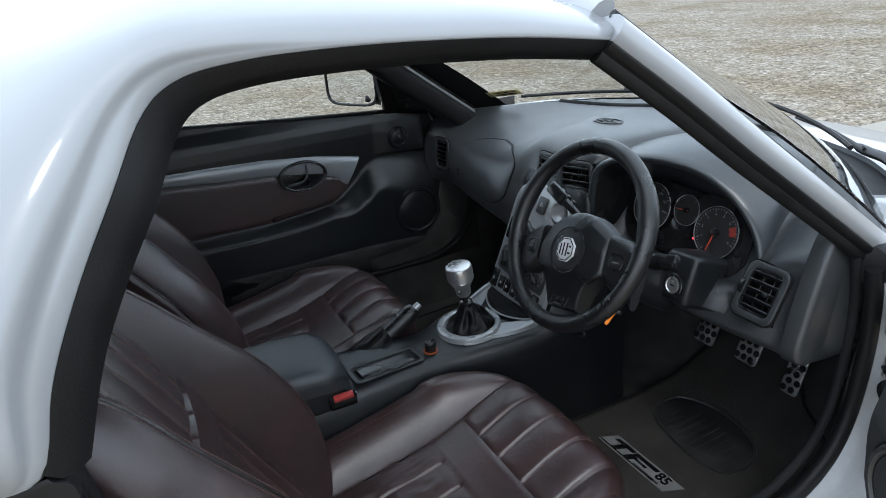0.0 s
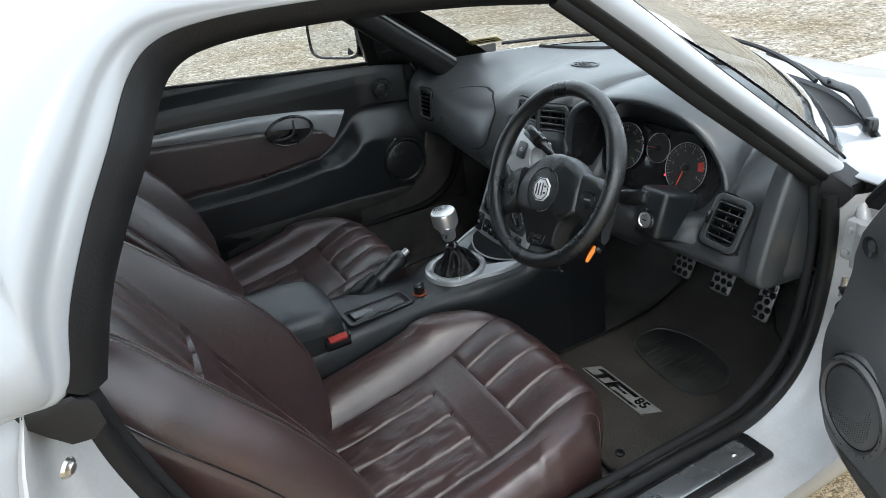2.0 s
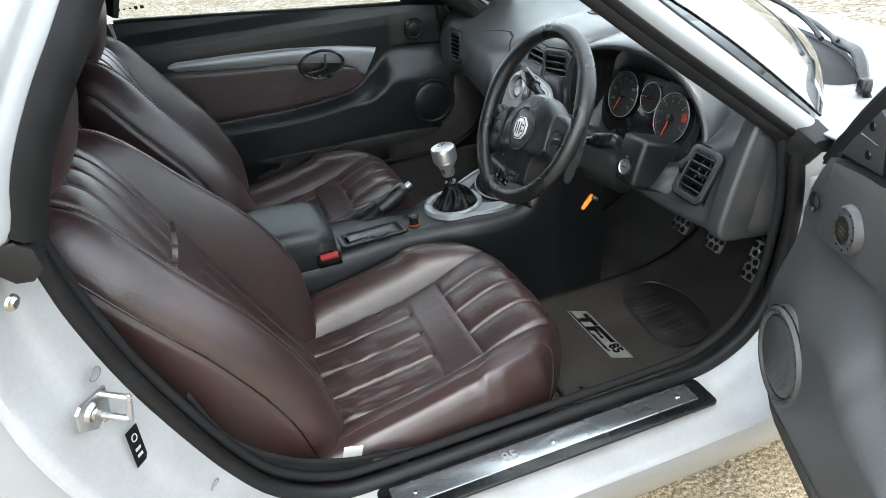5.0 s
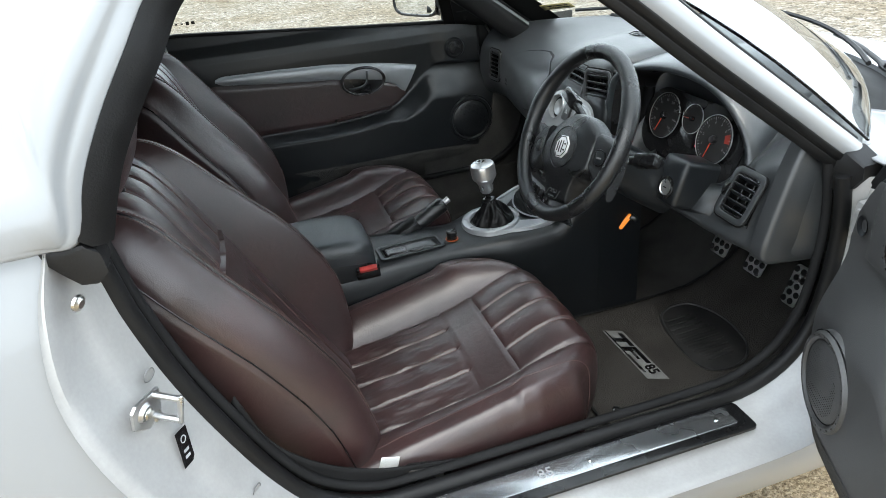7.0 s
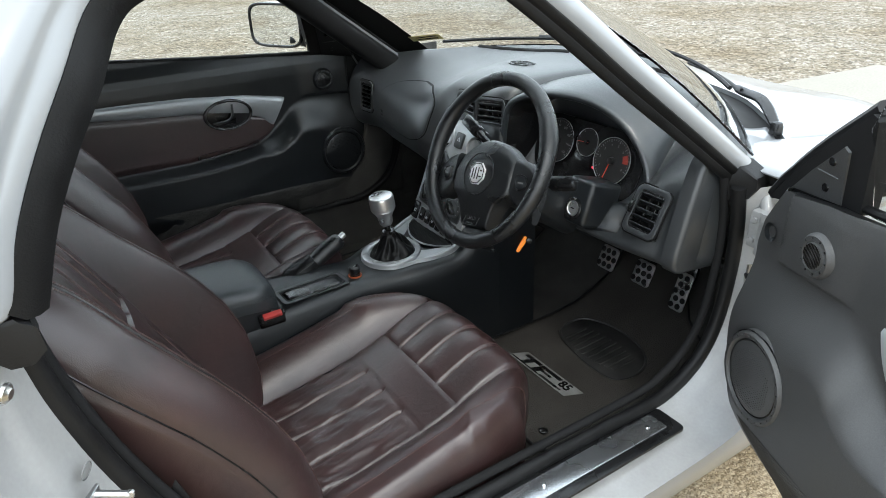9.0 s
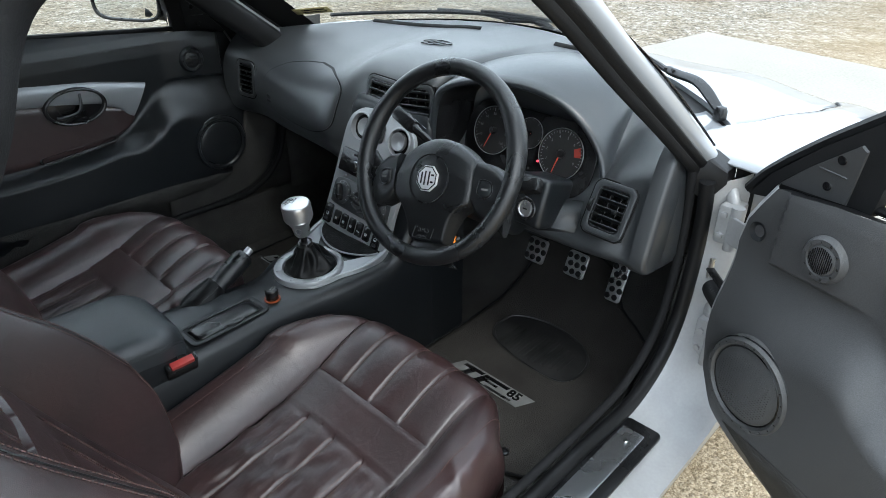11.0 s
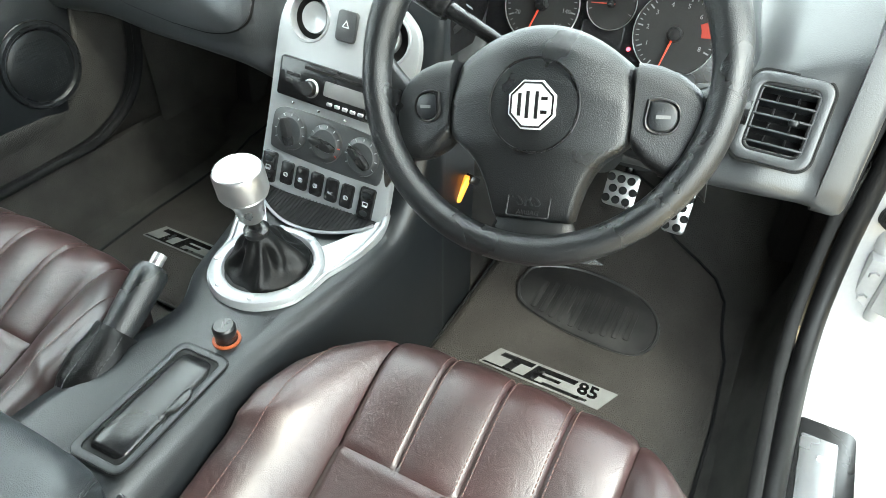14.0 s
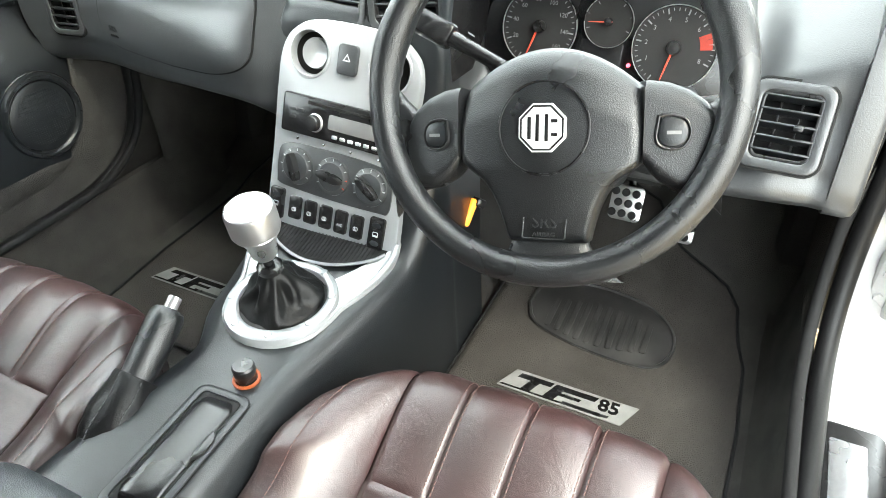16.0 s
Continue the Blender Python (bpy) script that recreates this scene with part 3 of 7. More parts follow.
def pillar(s):
    p = spline(PILLAR, 25)
    rows, rows_in, edge_run = [], [], []
    for i, (x, y, z) in enumerate(p):
        d = Vector(p[min(i + 1, 24)] - p[max(i - 1, 0)]).normalized()
        out = Vector((0.0, 1.0, 0.25))
        out = (out - d * out.dot(d)).normalized()
        up = out.cross(d)
        up = up if up.z > 0 else -up
        c = Vector((x, y, z))
        prof = around_curve([(0.001, -0.003), (0.013, 0.002), (0.018, 0.014), (0.014, 0.028), (0.001, 0.037), (-0.016, 0.040), (-0.040, 0.038), (-0.045, 0.020), (-0.030, 0.002)])
        edge_run.append([(c - out * 0.012 + up * 0.041)[k] * (s if k == 1 else 1) for k in range(3)])
        rows.append([[q[0], s * q[1], q[2]] for q in [c + out * a + up * b for a, b in prof]])
        thin = 0.34 if s < 0 else 1.0
        prof = around_curve([(0.009, 0.001), (0.006, -0.008), (-0.001, -0.011)] + [(a * thin, b * (0.5 + 0.5 * thin)) for a, b in ((-0.004, -0.020), (-0.016, -0.031), (-0.040, -0.035), (-0.062, -0.022), (-0.067, 0.01), (-0.060, 0.030))] + [(-0.036 * (0.4 + 0.6 * thin), 0.032), (-0.034 * (0.4 + 0.6 * thin), 0.0)])
        rows_in.append([[q[0], s * q[1], q[2]] for q in [c + out * a + up * b for a, b in prof]])
    bm = grid(rows, around=True)
    part("windscreen_pillar", cap(bm, nc=36), PAINT, car, smooth=75)
    bm = grid(rows_in, around=True)
    part("pillar_trim", cap(bm, nc=44), RUBBER, car, "black pillar trim and door seal", smooth=75)
    part("screen_edge", tube(edge_run, 0.006, 8), RUBBER, car, "black windscreen edge trim")


for s in (-1, 1):
    pillar(s)


def pillar_cover():
    """Black trim that closes the corner between the passenger's pillar and the mirror panel."""
    p = spline(PILLAR, 25)[5:]
    q = spline([(0.10, 0.752, 1.03), (0.16, 0.752, 1.00), (0.26, 0.752, 0.925), (0.36, 0.752, 0.845), (0.42, 0.745, 0.78), (0.50, 0.72, 0.76)], len(p))
    rows = [[a + (b - a) * k + np.array([0, 0, 0.006 * math.sin(k * math.pi)]) for k in np.linspace(0, 1, 7)] for a, b in zip(p, q)]
    part("pillar_cover", grid(rows), RUBBER, car, "black corner trim beside the pillar", solid=0.004)


pillar_cover()


def screen_line(t, top):
    """A place on the screen's upper or lower edge; t from -1 to 1 across."""
    if top:
        return Vector((0.045 - 0.105 * t * t, 0.575 * t, 1.214 - 0.030 * t * t))
    return Vector((0.86 - 0.37 * t * t, 0.645 * t, 0.865 - 0.05 * t * t))


def screen():
    rows = [[screen_line(t, False).lerp(screen_line(t, True), k) + Vector((0.02, 0, 0.03)) * math.sin(k * math.pi) * (1 - 0.4 * t * t) for t in close_ends(25) * 2 - 1] for k in close_ends(9)]
    ob = part("windscreen", grid(rows), GLASS, car, "clear curved windscreen glass", solid=0.004)
    ob.visible_shadow = False
    # printed black border inside the glass
    def glass_at(t, k):
        return screen_line(t, False).lerp(screen_line(t, True), k) + Vector((0.02, 0, 0.03)) * math.sin(k * math.pi) * (1 - 0.4 * t * t) + Vector((-0.004, 0, -0.006))
    part("foot_border", grid([[glass_at(t, k * float(np.interp(t, [-0.7, -0.2, 1], [0.012, 0.050, 0.060]))) for t in np.linspace(-0.98, 0.99, 41)] for k in np.linspace(0.0, 1.0, 5)]), VENT_DARK, car, "black printed border of the glass")
    part("side_border", grid([[glass_at(t, k) for t in (0.895, 0.93, 0.97, 1.01, 1.05)] for k in np.linspace(0.0, 1.0, 17)]), VENT_DARK, car, "black printed border of the glass")
    edge = [screen_line(t, True) + Vector((-0.025, 0, -0.01)) for t in np.linspace(-1.02, 1.02, 21)]
    bm = tube(edge, 0.024, 10, flat=0.7)
    part("header_rail", bm, RUBBER, car, "black header rail trim")
    edge = [screen_line(t, True) + Vector((0.012, 0, 0.012)) for t in np.linspace(-0.96, 0.96, 21)]
    part("header_panel", tube(edge, 0.020, 10, flat=0.6), PAINT, car)
    # scuttle between the glass and the bonnet: black mesh panel, painted corners
    def scuttle_at(t, k, dz=0.0):
        a = screen_line(t, False)
        x1 = max(bonnet_rear(a.y) + 0.012, a.x + 0.05)
        z1 = bonnet_z(x1, max(-1.0, min(1.0, a.y / bonnet_w(x1)))) - 0.016
        return Vector((a.x - 0.015 + (x1 - a.x + 0.015) * k, a.y, a.z - 0.010 + (z1 - a.z + 0.010) * k - 0.010 * math.sin(k * math.pi) + dz))
    part("scuttle_panel", grid([[scuttle_at(t, k) for t in np.linspace(-0.97, 0.97, 41)] for k in np.linspace(0, 1, 8)]), VENT_DARK, car, "black meshed panel below the windscreen", solid=-0.006)
    for k in range(2):
        for j in range(7):
            run = [scuttle_at(t, 0.24 + 0.085 * j, 0.003) for t in np.linspace(*((-0.80, -0.10), (0.10, 0.80))[k], 24)]
            part("scuttle_louvre", tube(run, 0.0028, 5), SHINY_BLACK, car)
    for sg in (-1, 1):
        rows = [[scuttle_at(sg * t, k, 0.006 + 0.004 * math.sin(k * math.pi)) for t in np.linspace(0.83, 1.0, 10)] for k in np.linspace(0.0, 0.80, 8)]
        part("scuttle_corner", grid(rows), PAINT, car, "white painted scuttle corner", smooth=60, solid=0.004)


screen()


def door_seals(s):
    """The rubber section clipped on the flange round the opening, doubled."""
    f = spline(FLANGE, 81)
    run = [(x, s * (0.665 + 0.006 * smooth_step((x - 0.1) / 0.2)), z + 0.004) for x, z in f]
    arch = [(x + 0.005, s * (y - 0.006), z - 0.006) for x, y, z in spline(HT_EDGE[:11], 50)][::-1]
    low = [(x + 0.008 if x < -0.3 else x - (0.008 if x > 0.3 else 0), s * 0.644, z + 0.019) for x, z in f]
    part("door_seal", tube(run, 0.0138, 14), RUBBER, car, "black rubber door seal")
    strip = part("inner_seal", tube(low, 0.0085, 10), CARD_BLACK, car, "black grained finisher strip")
    for k in range(4):
        part("clip_hole", rbox((0.007, 0.0016, 0.004), 0.0006, Matrix.Translation((0.225 + 0.030 * k, s * 0.6475, 0.3675 + 0.0045 * k)), 1), VENT_DARK, strip, "small dark clip hole")
    rows = []
    for x, y, z in arch:
        a = Vector((x, y, z))
        inward = Vector((0.002 + 0.020 * min(1.0, max(0.0, (-0.45 - x) / 0.15)), -s * 0.020, -0.018 + 0.008 * min(1.0, max(0.0, (-0.58 - x) / 0.08))))
        rows.append([a + Vector((-0.006, s * 0.008, 0.007)), a + inward * 0.2 + Vector((0.0, s * 0.007, -0.002)), a + inward * 0.6 + Vector((0.001, s * 0.005, -0.002)), a + inward, a + inward + Vector((-0.012, -s * 0.02, 0.006)), a + Vector((-0.014, -s * 0.02, 0.012))])
    part("roof_seal", cap(grid(rows, around=True), nc=6), RUBBER, car, "black roof rail seal")


for s in (-1, 1):
    door_seals(s)


# inner shell: floor, bulkheads, tunnel sides
FLOOR = [(-0.95, 0.30), (-0.80, 0.24), (-0.60, 0.205), (0.0, 0.205), (0.45, 0.205), (0.58, 0.222), (0.70, 0.285), (0.80, 0.42), (0.85, 0.62)]
FLOOR_RUN = spline(FLOOR, 80)


def floor_z(x):
    return float(np.interp(x, FLOOR_RUN[:, 0], FLOOR_RUN[:, 1]))


def cabin():
    fl = FLOOR
    rows = [[(x, y, z + (0.03 if abs(y) > 0.63 else 0)) for y in np.linspace(-0.665, 0.665, 21)] for x, z in spline(fl, 40)]
    part("cabin_floor", grid(rows), CARPET, car, "black carpeted floor and footwell", solid=-0.01)
    rows = [[(-0.86 - (z - 0.3) * 0.12, y, z) for y in np.linspace(-0.68, 0.68, 9)] for z in np.linspace(0.22, 1.0, 12)]
    part("rear_bulkhead", grid(rows), CARPET, car, "black carpeted rear bulkhead", solid=0.01)
    for s in (-1, 1):
        rows = [[(x, s * (0.662 - 0.01 * math.sin(k / 7 * math.pi)), z0 + (0.62 - z0) * k / 7) for k in range(8)] for x, z0 in ((0.44, 0.21), (0.52, 0.21), (0.65, 0.24), (0.80, 0.42))]
        part("kick_panel", grid(rows), CARPET, car, "black carpet beside the footwell", solid=0.006)
        rows = [[(x, s * y, z) for y, z in ((0.664, 0.350), (0.652, 0.348), (0.644, 0.318), (0.638, 0.275), (0.628, 0.235), (0.612, floor_z(x) + 0.004))] for x in np.linspace(-0.55, 0.60, 24)]
        part("sill_carpet", grid(rows), CARPET, car, "black carpet over the inner sill")
        rows = [[(-0.70 - 0.15 * k / 4, s * (0.672 - 0.01 * k / 4), z) for k in range(5)] for z in np.linspace(0.25, 1.02, 9)]
        part("quarter_trim", grid(rows), PAD_DARK, car, "black moulded rear quarter trim")


    rows = [[(x, 0.700 - 0.02 * k / 7, 0.20 + (0.30 + 0.35 * min(1.0, max(0.0, (x - 0.30) / 0.05))) * k / 7) for k in range(8)] for x in np.linspace(0.05, 0.62, 10)]
    part("side_lining", grid(rows), CARPET, car, "black carpet beside the passenger footwell", solid=0.006)


cabin()


def tread_plate():
    m = basis((-0.06, -0.711, 0.341), (1, 0, 0), (0, 1, 0))
    th = thing("sill_tread_plate", "brushed metal sill tread plate on a black plastic base", "tread plate", (-0.06, -0.711, 0.341))
    part("base", slab(rounded(0.64, 0.074, 0.012), 0.005, 0.002, m @ Matrix.Translation((0, -0.004, 0))), SHINY_BLACK, th, "black plastic base")
    part("plate", slab(rounded(0.59, 0.044, 0.004), 0.0065, 0.001, m @ Matrix.Translation((-0.004, 0.002, 0))), PLATE, th, "brushed metal plate")
    for x in (-0.259, -0.001, 0.258):
        part("screw", lathe([(0.0, 0.0085), (0.003, 0.0085), (0.0045, 0.0065)], 14, m @ Matrix.Translation((x, 0.0, 0))), CHROME, th)
    rot = m @ Matrix.Translation((-0.085, 0.002, 0.0068))
    lettering("number", "85", 0.030, rot, FROST, th, "frosted number", 0.0002)


tread_plate()


# ---- seats ----
CUSHION_LINE = [(-0.47, 0.335), (-0.35, 0.348), (-0.20, 0.372), (-0.12, 0.395), (-0.03, 0.436), (0.018, 0.446), (0.048, 0.430), (0.064, 0.392), (0.064, 0.33), (0.052, 0.275), (0.035, 0.235)]
BACK_LINE = [(-0.41, 0.34), (-0.452, 0.42), (-0.51, 0.53), (-0.568, 0.645), (-0.624, 0.755), (-0.668, 0.835), (-0.698, 0.872), (-0.735, 0.887), (-0.77, 0.880), (-0.795, 0.85)]
# how far the side bolsters of the backrest stand proud of its middle, from the bottom up
BACK_SWELL = [(0.0, 0.030), (0.06, 0.058), (0.13, 0.080), (0.20, 0.098), (0.30, 0.106), (0.40, 0.100), (0.48, 0.089), (0.56, 0.072), (0.65, 0.054), (0.78, 0.034), (0.85, 0.020), (0.92, 0.009), (1.0, 0.0)]


def curve_frame(line, n, side=1.0):
    p = spline(line, n)
    d = np.gradient(p, axis=0)
    d /= np.linalg.norm(d, axis=1)[:, None]
    nor = side * np.stack((-d[:, 1], d[:, 0]), 1)  # the upholstered side
    s = np.concatenate(([0], np.cumsum(np.linalg.norm(np.diff(p, axis=0), axis=1))))
    return p, nor, s


def groove(d, width, depth):
    return -depth * math.exp(-(d / width) ** 2)


def seat(cy, dx, tilt, label, worn=()):
    """dx: how far it is slid; tilt: degrees by which the backrest leans forward of the driver's."""
    th = thing("car_seat", label, "car seat", (-0.25 + dx, cy, 0.205), "pair of car seats")
    HALF, OUT = 0.152, 0.262

    def insert_sheet(line, half_at, bands, name, puff, wr=None, side=1.0, n=150, crown=0.008):
        p, nor, s = curve_frame(line, n, side)
        rows, seams = [], {}
        nw = 121
        for i in range(n):
            f = s[i] / s[-1]
            half = half_at(f)
            row = []
            for j in range(nw):
                q = -1 + 2 * j / (nw - 1)
                w = q * half
                d = crown * (1 - q * q)
                in_band = bands[0] < f < bands[1]
                if not in_band:
                    near = min(abs(q - c) for c in (-0.5, 0.0, 0.5)) * half
                    cell = abs(((q + 1) * 2) % 1 - 0.5) * 2
                    d += puff * (1 - cell ** 2) + groove(near, 0.0026, 0.0042)
                else:
                    d += puff * 0.9 * min(1, min(f - bands[0], bands[1] - f) * s[-1] / 0.012)
                for bnd, way in zip(bands, (1, -1)):
                    d += groove((f - bnd) * s[-1], 0.0026, 0.0055) - groove((f - bnd) * s[-1] - way * 0.0065, 0.0035, 0.0020)
                d += groove((1 - abs(q)) * half, 0.005, 0.006)
                if wr:
                    d += wr(f, q)
                x, z = p[i] + nor[i] * d
                row.append((x + dx, cy + w, z))
            rows.append(row)
            if not (bands[0] < f < bands[1]):
                key = 0 if f <= bands[0] else 1
                for c in (-0.5, 0.0, 0.5):
                    j = round((c + 1) / 2 * (nw - 1))
                    for off in (-2, 2):
                        a = np.array(row[j + off]) + np.array([nor[i][0], 0, nor[i][1]]) * 0.0008
                        seams.setdefault((key, c, off), []).append(a)
        ob = part(name, grid(rows), LEATHER, th, "pleated oxblood leather panel with a plain cross band")
        for run in seams.values():
            if len(run) > 3:
                stitches(run, ob)
        return ob

    def rumple(f, q):
        if f > 0.39:
            return 0.0
        k = min(1.0, (0.39 - f) / 0.08) * min(1.0, f / 0.1)
        a = noise.noise(Vector((f * 22 + q * 5, q * 3 - f * 9, cy * 3)))
        b = noise.noise(Vector((f * 12 - q * 9, q * 11 + f * 5, cy * 7)))
        c = noise.noise(Vector((f * 34 + q * 2, q * 2.5, cy * 5)))
        return (0.0036 * a + 0.0026 * b + 0.0030 * (abs(c) - 0.25)) * k

    insert_sheet(CUSHION_LINE, lambda f: np.interp(f, [0, 0.6, 0.75, 1], [HALF * 0.97, HALF, HALF * 1.02, HALF * 1.06]), (0.392, 0.512), "cushion_panel", 0.0040, rumple)
    # cushion bolsters with their sides
    p, nor, s = curve_frame(CUSHION_LINE, 90)
    for sg in (-1, 1):
        rows, seam, seam2 = [], [], []
        for i in range(90):
            f = s[i] / s[-1]
            row = []
            front = min(1.0, max(0.0, (f - 0.62) / 0.14))
            tuck = min(1.0, max(0.0, (f - 0.40) / 0.24))
            tuck = tuck * tuck * (3 - 2 * tuck)
            in0 = np.interp(f, [0, 0.6, 0.75, 1], [HALF * 0.97, HALF, HALF * 1.02, HALF * 1.06])
            bol = np.interp(f, [0, 0.15, 0.4, 0.55, 0.66, 0.78, 1], [0.03, 0.05, 0.058, 0.05, 0.022, 0.004, 0.0])
            out = OUT - 0.028 * front
            for u in np.linspace(0, 1, 15):
                w = in0 + (out - 0.012 - in0) * u
                d = bol * math.sin(u ** 0.8 * math.pi * 0.62) / math.sin(0.5 * math.pi) - 0.004 * (1 - u) ** 6
                d += groove((u - 0.80) * (out - in0), 0.003, 0.0025)
                x, z = p[i] + nor[i] * d
                x -= 0.075 * tuck * u ** 1.2
                z -= 0.014 * tuck * u
                row.append((x + dx, cy + sg * w, z))
                if 0.66 < u < 0.74:
                    seam.append((x + dx + nor[i][0] * 0.0012, cy + sg * w, z + nor[i][1] * 0.0012))
            x1, _, z1 = row[-1]
            xb, zb = min(x1, 0.02 + dx) - 0.01, 0.225
            for u in np.linspace(0.12, 1, 9):
                bulge = 0.014 * math.sin(min(1, u * 1.15) * math.pi) ** 0.7 if u < 0.87 else 0.0
                row.append((x1 + (xb - x1) * u ** 2, cy + sg * (out - 0.010 + 0.012 * math.sin(min(1, u * 2.5) * math.pi / 2) + bulge * 0.6 - 0.03 * u * u), z1 + (zb - z1) * u))
            rows.append(row)
        ob = part("cushion_bolster", grid(rows), LEATHER, th, "oxblood leather side bolster", smooth=60)
        stitches(seam[5:-12], ob)
    # dark base and runners under the cushion
    part("seat_base", rbox((0.40, 0.42, 0.07), 0.015, Matrix.Translation((-0.22 + dx, cy, 0.25))), PAD_DARK, th, "black seat base")
    for sg in (-1, 1):
        part("runner", rbox((0.46, 0.03, 0.024), 0.004, Matrix.Translation((-0.22 + dx, cy + sg * 0.19, 0.217))), SHINY_BLACK, th)

    # backrest
    back_line = []
    for x, z in BACK_LINE:
        rx, rz, t = x + 0.42, z - 0.33, radians(tilt)
        back_line.append((-0.42 + rx * math.cos(t) + rz * math.sin(t), 0.33 - rx * math.sin(t) + rz * math.cos(t)))
    bh = lambda f: np.interp(f, [0, 0.25, 0.55, 0.8, 1], [0.128, 0.128, 0.122, 0.118, 0.125])
    insert_sheet(back_line, bh, (0.485, 0.585), "backrest_panel", 0.003, None, -1.0)
    p, nor, s = curve_frame(back_line, 90, -1.0)
    for sg in (-1, 1):
        rows, seam, seam_in, side_run = [], [], [], []
        for i in range(90):
            f = s[i] / s[-1]
            in0 = bh(f)
            sw = float(np.interp(f, [q[0] for q in BACK_SWELL], [q[1] for q in BACK_SWELL]))
            sw *= 0.64 if sg in worn else 1.0
            wide = float(np.interp(f, [0, 0.10, 0.4, 0.7, 0.85, 0.95, 1], [0.93, 0.99, 1.0, 0.97, 0.90, 0.82, 0.76]))
            deep = float(np.interp(f, [0, 0.5, 0.85, 1], [0.13, 0.13, 0.09, 0.05]))
            rg = max(0.178 * wide, in0 + 0.02)
            out = 0.248 * wide
            sect = [(in0, -0.003), (in0 + 0.30 * (rg - in0), 0.40 * sw), (in0 + 0.70 * (rg - in0), 0.88 * sw), (rg, sw), (rg + 0.45 * (out - rg), sw - 0.007), (rg + 0.85 * (out - rg), sw - 0.030), (out, sw - 0.062),
                    (out + 0.001, sw - 0.085), (out - 0.008, (sw - 0.085) * 0.4 - 0.6 * deep), (out - 0.026, -deep)]
            fine = spline(sect, 46)
            row = []
            for k, (w, d) in enumerate(fine):
                d += groove((k - 15) * 0.0035, 0.003, 0.0022) if k < 25 else 0.0
                w += groove((k - 30.5) * 0.004, 0.0035, 0.0026)
                x, z = p[i] + nor[i] * d
                row.append((x + dx, cy + sg * w, z))
            rows.append(row)
            up = np.array([nor[i][0], 0, nor[i][1]])
            seam.append(np.array(row[15]) + up * 0.0006)
            seam_in.append((np.array(row[13]) + up * 0.0009, np.array(row[17]) + up * 0.0009))
            side_run.append(np.array(row[30]) + np.array([0, sg * 0.0008, 0]))
        ob = part("backrest_bolster", grid(rows), LEATHER, th, "oxblood leather backrest bolster", smooth=75)
        part("edge_seam", tube(seam[2:82:2], 0.0014, 6), SHINY_BLACK, ob, "dark seam")
        stitches([q[0] for q in seam_in[2:82]], ob)
        stitches([q[1] for q in seam_in[2:82]], ob)
        part("side_seam", tube(side_run[6:84:3], 0.0013, 6), SHINY_BLACK, ob, "dark seam")
        # rounded lower end of the bolster
        first = rows[0]
        cen = np.mean(np.array(first), axis=0)
        ends = [first]
        for k in range(1, 6):
            a = k / 5 * math.pi / 2
            ends.append([tuple(cen + (np.array(q) - cen) * math.cos(a) + np.array([0.010, 0, -0.030]) * math.sin(a)) for q in first])
        part("bolster_end", grid(ends), LEATHER, th, smooth=75)
    rows = []
    for i in range(0, 90, 6):
        f = s[i] / s[-1]
        back = p[i] - nor[i] * np.interp(f, [0, 0.5, 0.85, 1], [0.13, 0.13, 0.09, 0.05])
        out = 0.248 * np.interp(f, [0, 0.10, 0.4, 0.7, 0.85, 0.95, 1], [0.93, 0.99, 1.0, 0.97, 0.90, 0.82, 0.76]) - 0.026
        rows.append([(back[0] + dx - 0.012 * (1 - (w / out) ** 2), cy + w, back[1]) for w in np.linspace(-out, out, 9)])
    part("backrest_rear", grid(rows), PAD_DARK, th, "black rear panel of the backrest")
    # headrest on two posts
    rec = radians(18)
    lean = Vector((math.sin(radians(tilt)) * 0.6, 0, 0.02 * tilt / 7.0))
    m = Matrix.Translation(Vector((-0.725 + dx, cy, 0.962)) + lean) @ Matrix.Rotation(rec, 4, "Y")
    bm = bmesh.new()
    bmesh.ops.create_uvsphere(bm, u_segments=36, v_segments=24, radius=1.0)
    for v in bm.verts:
        c = [math.copysign(abs(t) ** 0.6, t) for t in v.co]
        v.co = m @ Vector((c[0] * 0.052, c[1] * (0.135 - 0.02 * c[2]), c[2] * 0.085))
    ob = part("headrest", bm, LEATHER, th, "oxblood leather headrest", smooth=80)
    for sg in (-1, 1):
        part("headrest_post", tube([m @ Vector((-0.028, sg * 0.06, -0.13)), m @ Vector((-0.024, sg * 0.06, -0.06))], 0.006, 10), ALU, th, "bright metal post")
        part("post_collar", lathe([(0.0, 0.008), (0.013, 0.006), (0.015, 0.0), (0.015, -0.01)], 16, Matrix.Translation(Vector((-0.716 + dx, cy + sg * 0.06, 0.886)) + lean)), SHINY_BLACK, th)
    return th


seat(-0.358, 0.0, 0.0, "oxblood brown leather driver's seat with pleated panels, creased in use", (-1,))
seat(0.370, -0.070, 7.0, "oxblood brown leather passenger seat with pleated panels")


# ---- dashboard ----
dash = thing("dashboard", "charcoal grained plastic dashboard with hooded instruments", "dashboard", (0.5, 0, 0.6))
